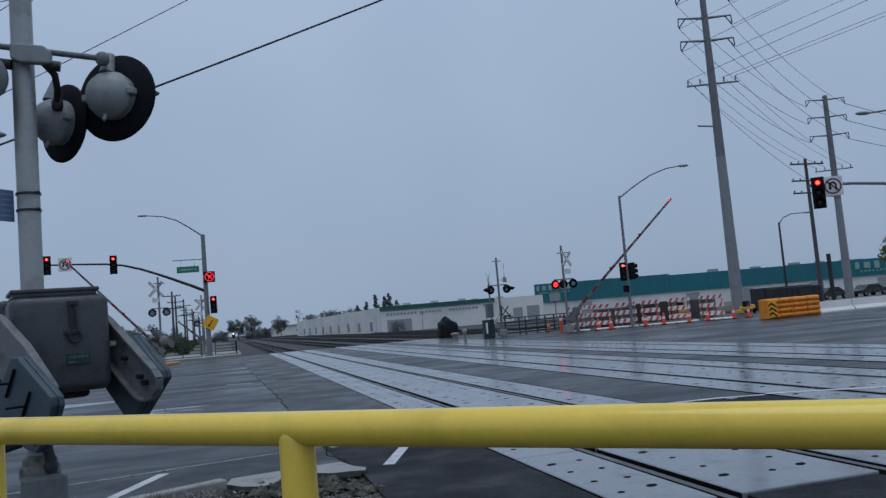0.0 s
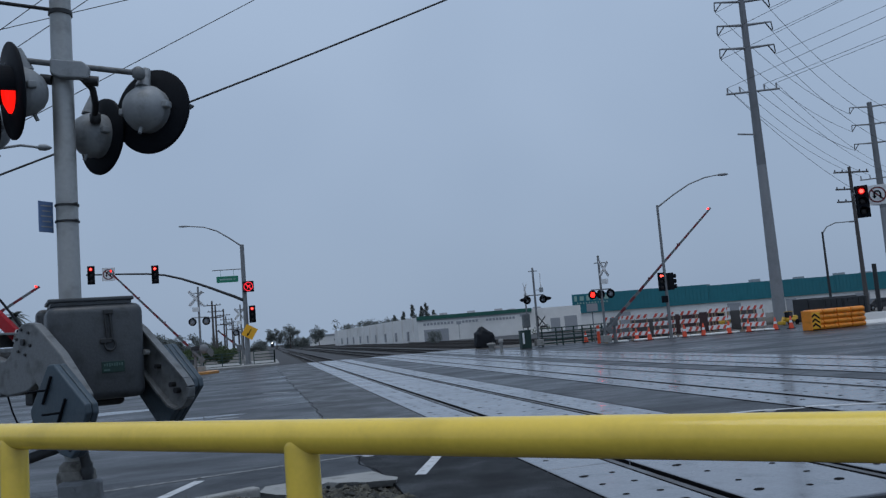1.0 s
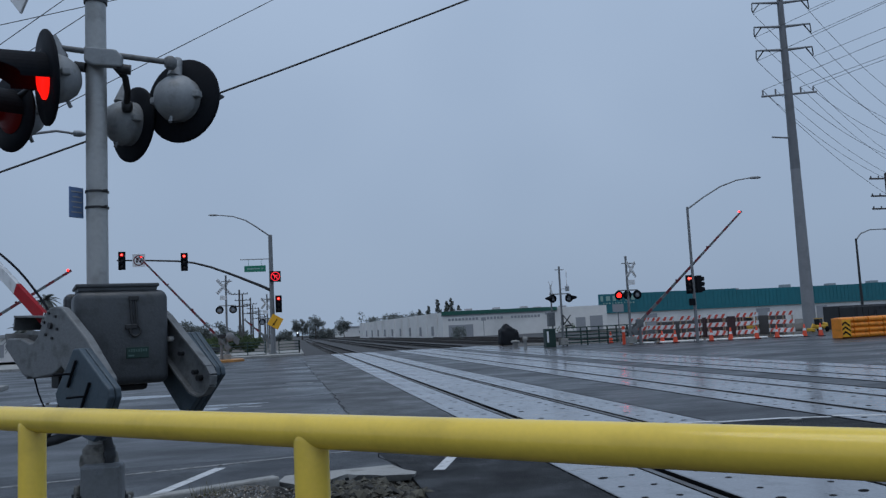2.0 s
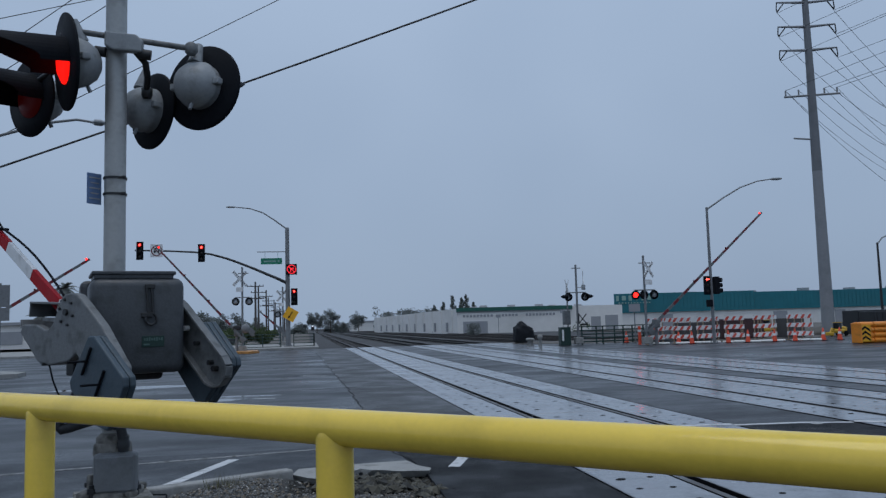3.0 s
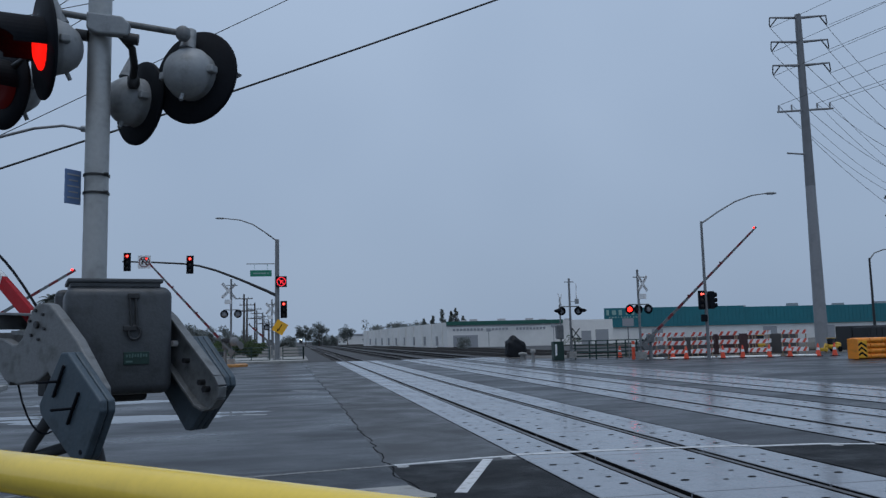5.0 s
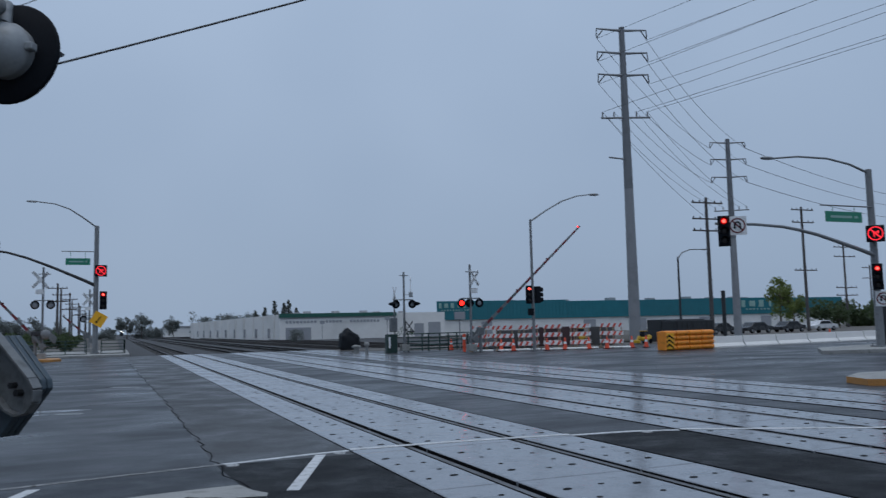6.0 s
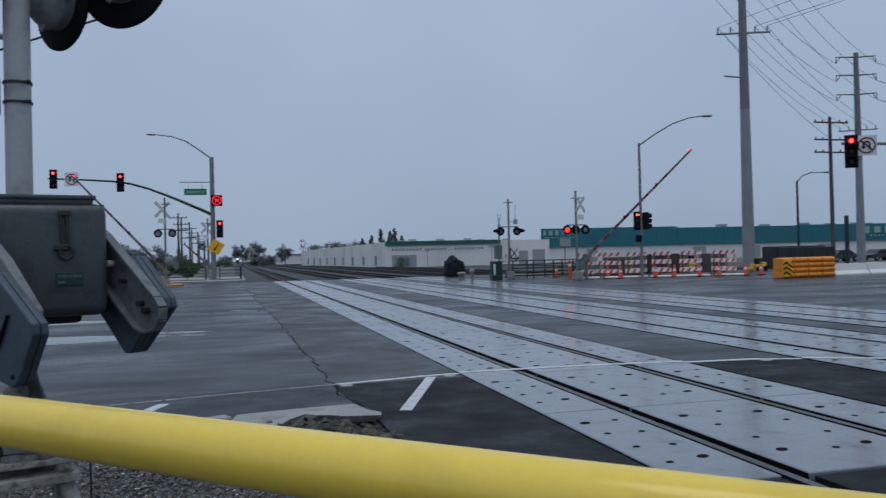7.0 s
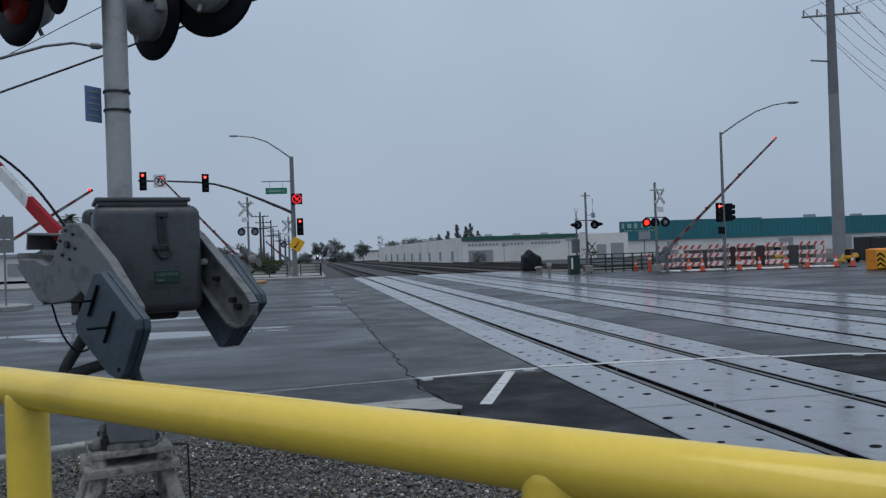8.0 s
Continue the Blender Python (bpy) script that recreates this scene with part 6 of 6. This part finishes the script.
# notice plate and its bands
for z in (2.575, 2.462):
    bm = B()
    lathe(bm, (0, 0, z), (0, 0, 1), [(0, 0.079), (0.014, 0.079)], 24)
    rod(bm, (0.06, -0.07, z + 0.006), (0.085, -0.075, z + 0.006), 0.01, seg=6)
    part("band", bm, DARKSTEEL, sig)
m = basis((-0.133, -0.02, 2.508), Vector((0.62, 0.785, 0)), Vector((-0.785, 0.62, 0)))
bm = B()
box(bm, (0, 0, 0), (0.115, 0.008, 0.215), m, bevel=0.0035)
pl = part("notice_plate", bm, SIGNBLUE, sig, "small blue notice plate with unreadable lines")
bm = B()
for k in range(5):
    for s in (-1, 1):
        box(bm, (0, s * 0.0052, 0.075 - 0.036 * k), (0.085 - 0.02 * (k % 2), 0.002, 0.009), m)
part("writing", bm, GALV_MAST, pl)

# crossbuck at the top
for a in (45, -45):
    bm = B()
    mm = basis((-0.28, -0.12 - 0.02 * (a > 0), 4.42), Vector((-0.7, 0.7, 0)), Vector((-0.7, -0.7, 0)))
    box(bm, (0, 0, 0), (1.22, 0.02, 0.225), mm @ pose(0, 0, 0, 0, a, 0), bevel=0.006)
    part("crossbuck_board", bm, WHITE, sig, "white crossbuck board")
bm = B()
rod(bm, (0, -0.02, 3.98), (-0.42, -0.05, 4.03), 0.014, seg=8)
part("crossbuck_stay", bm, DARKSTEEL, sig)
bm = B()
rod(bm, (0, -0.02, 4.42), (-0.28, -0.1, 4.42), 0.02, seg=8)
part("crossbuck_bracket", bm, DARKSTEEL, sig)
bm = B()
lathe(bm, (0, 0, 3.95), (0, 0, 1), [(0, 0.08), (0.03, 0.08)], 20)
part("band", bm, DARKSTEEL, sig)

# ---- near gate mechanism: local x along its shaft, local y where the arm points ----
GATE = basis((-4.735, 4.975, 1.575), Vector((0.727, 0.69, 0)), Vector((-0.69, 0.727, 0)))
gate = thing("crossing_gate", GATE, "grey crossing gate mechanism with counterweights and raised striped arm", "crossing gate", "crossing gates")
bm = B()
box(bm, (0, 0, -0.02), (0.56, 0.46, 0.60), None, bevel=0.055, seg=4)
smooth(bm, 50)
body = part("mechanism_housing", bm, CASTGREY, gate, "rounded grey cast housing")
body.matrix_basis = pose(0.115, -0.085, 0, 0, 0, -27)
bm = B()
box(bm, (-0.02, 0.0, 0.312), (0.50, 0.42, 0.025), None, bevel=0.008)
box(bm, (-0.02, 0.0, 0.290), (0.47, 0.40, 0.03), None, bevel=0.006)
part("lid", bm, CASTGREY, body)
bm = B()
box(bm, (0.0, 0.05, -0.335), (0.34, 0.26, 0.06), None, bevel=0.03)
part("sump", bm, DARKSTEEL, body)
bm = B()
for dx in (-0.012, 0.018):
    rod(bm, (0.06 + dx, -0.240, 0.22), (0.07 + dx, -0.246, 0.05), 0.008, seg=8)
box(bm, (0.068, -0.240, 0.225), (0.06, 0.02, 0.03), None, bevel=0.005)
for k in range(14):
    a0, a1 = 2 * math.pi * k / 14, 2 * math.pi * (k + 1) / 14
    rod(bm, (0.075 + 0.032 * math.cos(a0), -0.246, 0.02 + 0.036 * math.sin(a0)), (0.075 + 0.032 * math.cos(a1), -0.246, 0.02 + 0.036 * math.sin(a1)), 0.008, seg=6)
box(bm, (0.05, -0.243, 0.045), (0.07, 0.02, 0.03), None, bevel=0.005)
part("latch", bm, DARKSTEEL, body)
bm = B()
box(bm, (0.088, -0.233, -0.120), (0.135, 0.010, 0.070), None, bevel=0.003)
plate = part("maker_plate", bm, GREENFENCE, body, "small dark green plate with pale marks")
bm = B()
for k in range(8):
    box(bm, (0.038 + 0.0145 * k, -0.2392, -0.106), (0.009, 0.002, 0.015 + 0.004 * (k % 3)))
box(bm, (0.050, -0.2392, -0.138), (0.035, 0.002, 0.010))
part("writing", bm, LETTERING, plate)
bm = B()
box(bm, (-0.19, 0.30, 0.18), (0.26, 0.18, 0.22), None, bevel=0.04, seg=3)
part("motor_box", bm, CASTGREY, body)
XL, XR = -0.33, 0.345
bm = B()
rod(bm, (XL - 0.02, -0.13, 0.06), (XR + 0.02, -0.13, 0.06), 0.05, seg=16)
part("shaft", bm, DARKSTEEL, gate)

SWING = pose(0, 0, 0, 31.5, 0, 0)
PIVOT = Matrix.Translation((0, -0.13, 0.06))


def plate_yz(bm, outline, t, x, bevel=0.008, lift=(0, 0), swing=SWING):
    """A plate of thickness t at x whose outline is given along the arm and up, swung with the arm about the shaft."""
    m = PIVOT @ swing @ Matrix.Translation((x, 0, 0)) @ pose(0, 0, 0, 0, 0, 90)
    prism(bm, [(p + lift[0], q + lift[1]) for p, q in outline], t, m, bevel)


def yz(x, y, z, swing=SWING):
    return PIVOT @ swing @ Vector((x, y, z))


STILL = Matrix.Identity(4)
HOOK = [(-0.04, 0.125), (0.03, 0.122), (0.075, 0.10), (0.137, 0.01), (0.185, -0.06), (0.235, -0.088), (0.28, -0.088), (0.315, -0.075), (0.385, -0.055), (0.55, -0.05), (0.595, -0.10), (0.36, -0.285), (0.22, -0.308), (0.0, -0.285), (-0.10, -0.24)]
bm = B()
plate_yz(bm, HOOK + [(-0.30, -0.42), (-0.50, -0.48), (-0.60, -0.42), (-0.60, -0.31), (-0.364, -0.073), (-0.162, 0.075), (-0.10, 0.115)], 0.055, XL, 0.010, (0, 0), STILL)
plate_yz(bm, HOOK, 0.035, XL + 0.22, 0.006, (0, 0), STILL)
plate_yz(bm, [(0.60, -0.11), (0.36, -0.297), (0.37, -0.315), (0.62, -0.125), (0.66, -0.02), (0.645, -0.015)], 0.22, XL + 0.115, 0.004, (0, 0), STILL)
left_arm = part("counterweight_arm", bm, ARMGREY, gate, "pale grey cast arm with a bolt circle")
for k in range(6):
    bm = B()
    a = 2 * math.pi * k / 6 + 0.3
    p = yz(XL - 0.022, 0.017 + 0.078 * math.cos(a), 0.011 + 0.078 * math.sin(a), STILL)
    rod(bm, p, p + Vector((-0.016, 0, 0)), 0.0095, seg=6)
    part("bolt", bm, DARKSTEEL, left_arm)
bm = B()
p = yz(XL - 0.02, 0.017, 0.011, STILL)
rod(bm, p, p + Vector((-0.022, 0, 0)), 0.020, seg=12)
part("pivot_cap", bm, DARKSTEEL, left_arm)
CHANNEL = [(0.03, 0.15), (-0.15, 0.045), (-0.56, -0.295), (-0.598, -0.345), (-0.59, -0.405), (-0.54, -0.452), (-0.47, -0.468), (-0.40, -0.447), (-0.15, -0.232), (0.03, -0.10)]
bm = B()
plate_yz(bm, CHANNEL, 0.02, XR + 0.03, 0.003, (0, 0), STILL)
for (y0, z0), (y1, z1) in zip(CHANNEL, CHANNEL[1:]):
    inward = Vector((z1 - z0, y0 - y1)).normalized() * -0.016
    plate_yz(bm, [(y0, z0), (y1, z1), (y1 - inward.x, z1 - inward.y), (y0 - inward.x, z0 - inward.y)], 0.055, XR + 0.008, 0.002, (0, 0), STILL)
right_arm = part("counterweight_arm", bm, ARMGREY, gate, "pale grey channel shaped cast arm with a rounded end")
for q, r, mt in ((0.22, 0.020, WHITE), (0.48, 0.016, DARKSTEEL), (0.80, 0.018, DARKSTEEL), (0.90, 0.020, DARKSTEEL)):
    bm = B()
    p = yz(XR + 0.02, -0.08 - 0.44 * q, -0.02 - 0.38 * q, STILL)
    rod(bm, p, p + Vector((-0.035, 0, 0)), r, seg=6)
    part("bolt", bm, mt, right_arm)
WT_R = [(-0.22, -0.065), (-0.28, -0.065), (-0.53, -0.30), (-0.54, -0.35), (-0.28, -0.605), (-0.23, -0.605), (-0.01, -0.38), (-0.01, -0.31)]
WT_L = [(-0.40, -0.135), (-0.46, -0.135), (-0.755, -0.36), (-0.76, -0.41), (-0.64, -0.62), (-0.60, -0.65), (-0.50, -0.63), (-0.22, -0.44), (-0.205, -0.39)]
for x, n_slab, outline in ((XL - 0.065, 2, WT_L), (XR + 0.065, 3, WT_R)):
    for k in range(n_slab):
        bm = B()
        plate_yz(bm, outline, 0.038, x + (0.041 * k if x > 0 else -0.041 * k), 0.009, (0, 0), STILL)
        sl = part("counterweight_slab", bm, SLATE, gate, "slate painted steel counterweight slab")
    if x < 0:
        for y, z in ((-0.40, -0.275), (-0.535, -0.40)):
            bm = B()
            p = yz(x - 0.055, y, z, STILL)
            rod(bm, p, p + Vector((-0.12, 0, 0)), 0.0065, seg=8)
            rod(bm, yz(x - 0.068, y - 0.045, z + 0.075, STILL), yz(x - 0.068, y + 0.045, z - 0.075, STILL), 0.0075, seg=8)
            part("clamp_bolt", bm, BLACK, sl)
        bm = B()
        p = yz(x - 0.06, -0.60, -0.60, STILL)
        rod(bm, p, p + Vector((-0.004, 0, 0)), 0.012, seg=10)
        part("lifting_hole", bm, BLACK, sl)
# socket that holds the arm
bm = B()
plate_yz(bm, [(0.09, 0.058), (0.09, 0.072), (0.57, 0.098), (0.57, 0.084)], 0.22, XL + 0.13, 0.003, (0, 0), STILL)
plate_yz(bm, [(0.09, 0.06), (0.57, 0.085), (0.60, 0.0), (0.52, -0.10), (0.30, -0.20), (0.09, -0.10)], 0.015, XL + 0.225, 0.003, (0, 0), STILL)
plate_yz(bm, [(0.57, 0.088), (0.585, 0.088), (0.60, 0.0), (0.585, 0.0)], 0.20, XL + 0.13, 0.003, (0, 0), STILL)
plate_yz(bm, [(0.14, -0.02), (0.40, -0.01), (0.40, -0.035), (0.14, -0.045)], 0.10, XL + 0.07, 0.003, (0, 0), STILL)
part("arm_socket", bm, ARMGREY, gate)
n, start, reach, xa = 18, -0.05, 7.4, XL + 0.125
for k in range(n):
    a, b = start + (reach - start) * k / n, start + (reach - start) * (k + 1) / n
    h = 0.043 - 0.014 * k / n
    bm = B()
    plate_yz(bm, [(a, -0.14 - h), (b, -0.14 - h * 0.97), (b, -0.14 + h * 0.97), (a, -0.14 + h)], 0.032, xa, 0.004, (0, 0), SWING)
    part("arm_stripe", bm, REDPAINT if k % 2 else WHITE, gate)
bm = B()
for k in range(3):
    y0 = 0.30 + k * 1.05
    pts = [yz(xa, y0 + 1.05 * q / 8, -0.075 + 0.05 * math.sin(math.pi * q / 8), SWING) for q in range(9)]
    tube(bm, pts, 0.008, 6)
    rod(bm, yz(xa - 0.04, y0, -0.08, SWING), yz(xa + 0.04, y0, -0.08, SWING), 0.011, seg=8)
part("arm_cable", bm, BLACK, gate)
for q in (2.9, 5.0, 7.3):
    bm = B()
    lathe(bm, yz(xa, q, -0.10, SWING), SWING.to_3x3() @ Vector((0, 0, 1)), [(0, 0.05), (0.08, 0.05), (0.10, 0.01)], 12)
    part("arm_lamp", bm, RED_LIT if q > 7 else RED_DIM, gate, "small red arm lamp")
# conduits under the housing
bm = B()
hose = [(-4.88, 5.16, 1.34), (-4.93, 5.14, 1.22), (-5.00, 5.12, 1.08), (-5.06, 5.10, 0.98), (-5.085, 5.09, 0.925), (-5.06, 5.09, 0.905), (-5.01, 5.09, 0.915), (-4.94, 5.11, 0.935), (-4.86, 5.14, 0.955), (-4.78, 5.17, 0.965), (-4.72, 5.19, 0.91), (-4.70, 5.20, 0.80), (-4.70, 5.20, 0.70)]
tube(bm, [GATE.inverted() @ Vector(p) for p in hose], 0.034, 10)
lathe(bm, GATE.inverted() @ Vector((-4.70, 5.20, 0.76)), (0, 0, 1), [(0, 0.042), (0.035, 0.042), (0.04, 0.036), (0.07, 0.036)], 10)
part("conduit", bm, DARKSTEEL, gate, "dark flexible conduit")
bm = B()
pts = [GATE.inverted() @ (Vector((-5.12, 5.02, 1.33)).lerp(Vector((-4.80, 5.02, 1.22)), q / 12) - Vector((0, 0, 0.24 * math.sin(math.pi * (q / 12) ** 0.8)))) for q in range(13)]
tube(bm, pts, 0.006, 6)
part("cable", bm, BLACK, gate)
bm = B()
box(bm, (-0.06, 0.30, -0.22), (0.10, 0.10, 0.22), None, bevel=0.01)
rod(bm, (-0.05, 0.02, -0.37), (0.05, 0.28, -0.37), 0.05, seg=10)
part("mast_clamp", bm, DARKSTEEL, gate)

# ---- yellow pipe railing ----
P_B, P_A = Vector((-4.078, 1.417, 0)), Vector((-3.443, 0.779, 0))
run = (P_A - P_B).normalized()
yr = thing("pipe_railing", basis(P_B, run, Vector((-run.y, run.x, 0))), "glossy yellow painted steel pipe railing", "railing")
bm = B()
RZ, RR, RP = 1.3455, 0.0295, 0.0305
rod(bm, (-2.4, 0, RZ), (3.4, 0, RZ), RR, seg=40)
top = part("top_rail", bm, YELLOW, yr)
for s in (-0.90, 0.0, (P_A - P_B).length, 3.3):
    bm = B()
    lathe(bm, (s, 0, -0.05), (0, 0, 1), [(0, RP), (RZ + 0.036, RP), (RZ + 0.044, RP * 0.96), (RZ + 0.050, RP * 0.85), (RZ + 0.054, RP * 0.6)], 32)
    part("post", bm, YELLOW, yr)

# ---- concrete crossing panels ----
surf = tagged(new("crossing_surface"), "pale wet concrete panels with dark lifting holes between the rails", "crossing surface", kind="structure")
PL = 2.552
count = int((CROSS_Y1 - CROSS_Y0) / PL)


def panel_mesh(w, big, small):
    bm = B()
    box(bm, (w / 2, PL / 2, -0.074), (w, PL - 0.022, 0.172), None, bevel=0.008, seg=1)
    for x, y, rx, ry in [(x, y, 0.060, 0.042) for x, y in big] + [(x, y, 0.036, 0.030) for x, y in small]:
        ring_pts = [(rx * math.cos(a), ry * math.sin(a)) for a in [2 * math.pi * k / 10 for k in range(10)]]
        f = bm.faces.new([bm.verts.new((x + 0.82 * p - 0.57 * q, y + 0.57 * p + 0.82 * q, 0.0138)) for p, q in ring_pts])
        f.material_index = 1
    for f in bm.faces:
        f.normal_update()
        if abs(f.normal.x) > 0.8:
            f.material_index = 1
    return part("panel", bm, [PANEL, RUBBER], surf)


kinds = {
    "left": ((-0.78, 0.690), [(0.18, 2.02), (0.49, 0.64)], [(0.18, y) for y in (0.57, 1.07, 1.57)] + [(0.485, y) for y in (1.05, 1.55, 2.05)]),
    "mid": ((0.125, 1.255), [(0.245, 0.62), (0.985, 0.60), (0.245, 2.00), (0.985, 1.94)], [(0.66, 0.54), (0.66, 2.07)] + [(0.32, y) for y in (1.04, 1.56)] + [(0.985, y) for y in (1.02, 1.53)]),
    "right": ((1.595, 0.72), [(0.17, 1.91), (0.485, 0.55)], [(0.17, y) for y in (0.47, 0.94, 1.46)] + [(0.49, y) for y in (0.96, 1.49, 1.98)]),
}
for k_name, ((off, w), big, small) in kinds.items():
    first = panel_mesh(w, big, small)
    first.matrix_basis = Matrix.Translation((off, CROSS_Y0, 0))
    for a, b in TRACKS:
        for k in range(count):
            if a == 0.0 and k == 0:
                continue
            alike("panel", first, surf, Matrix.Translation((a + off, CROSS_Y0 + k * PL, 0)))
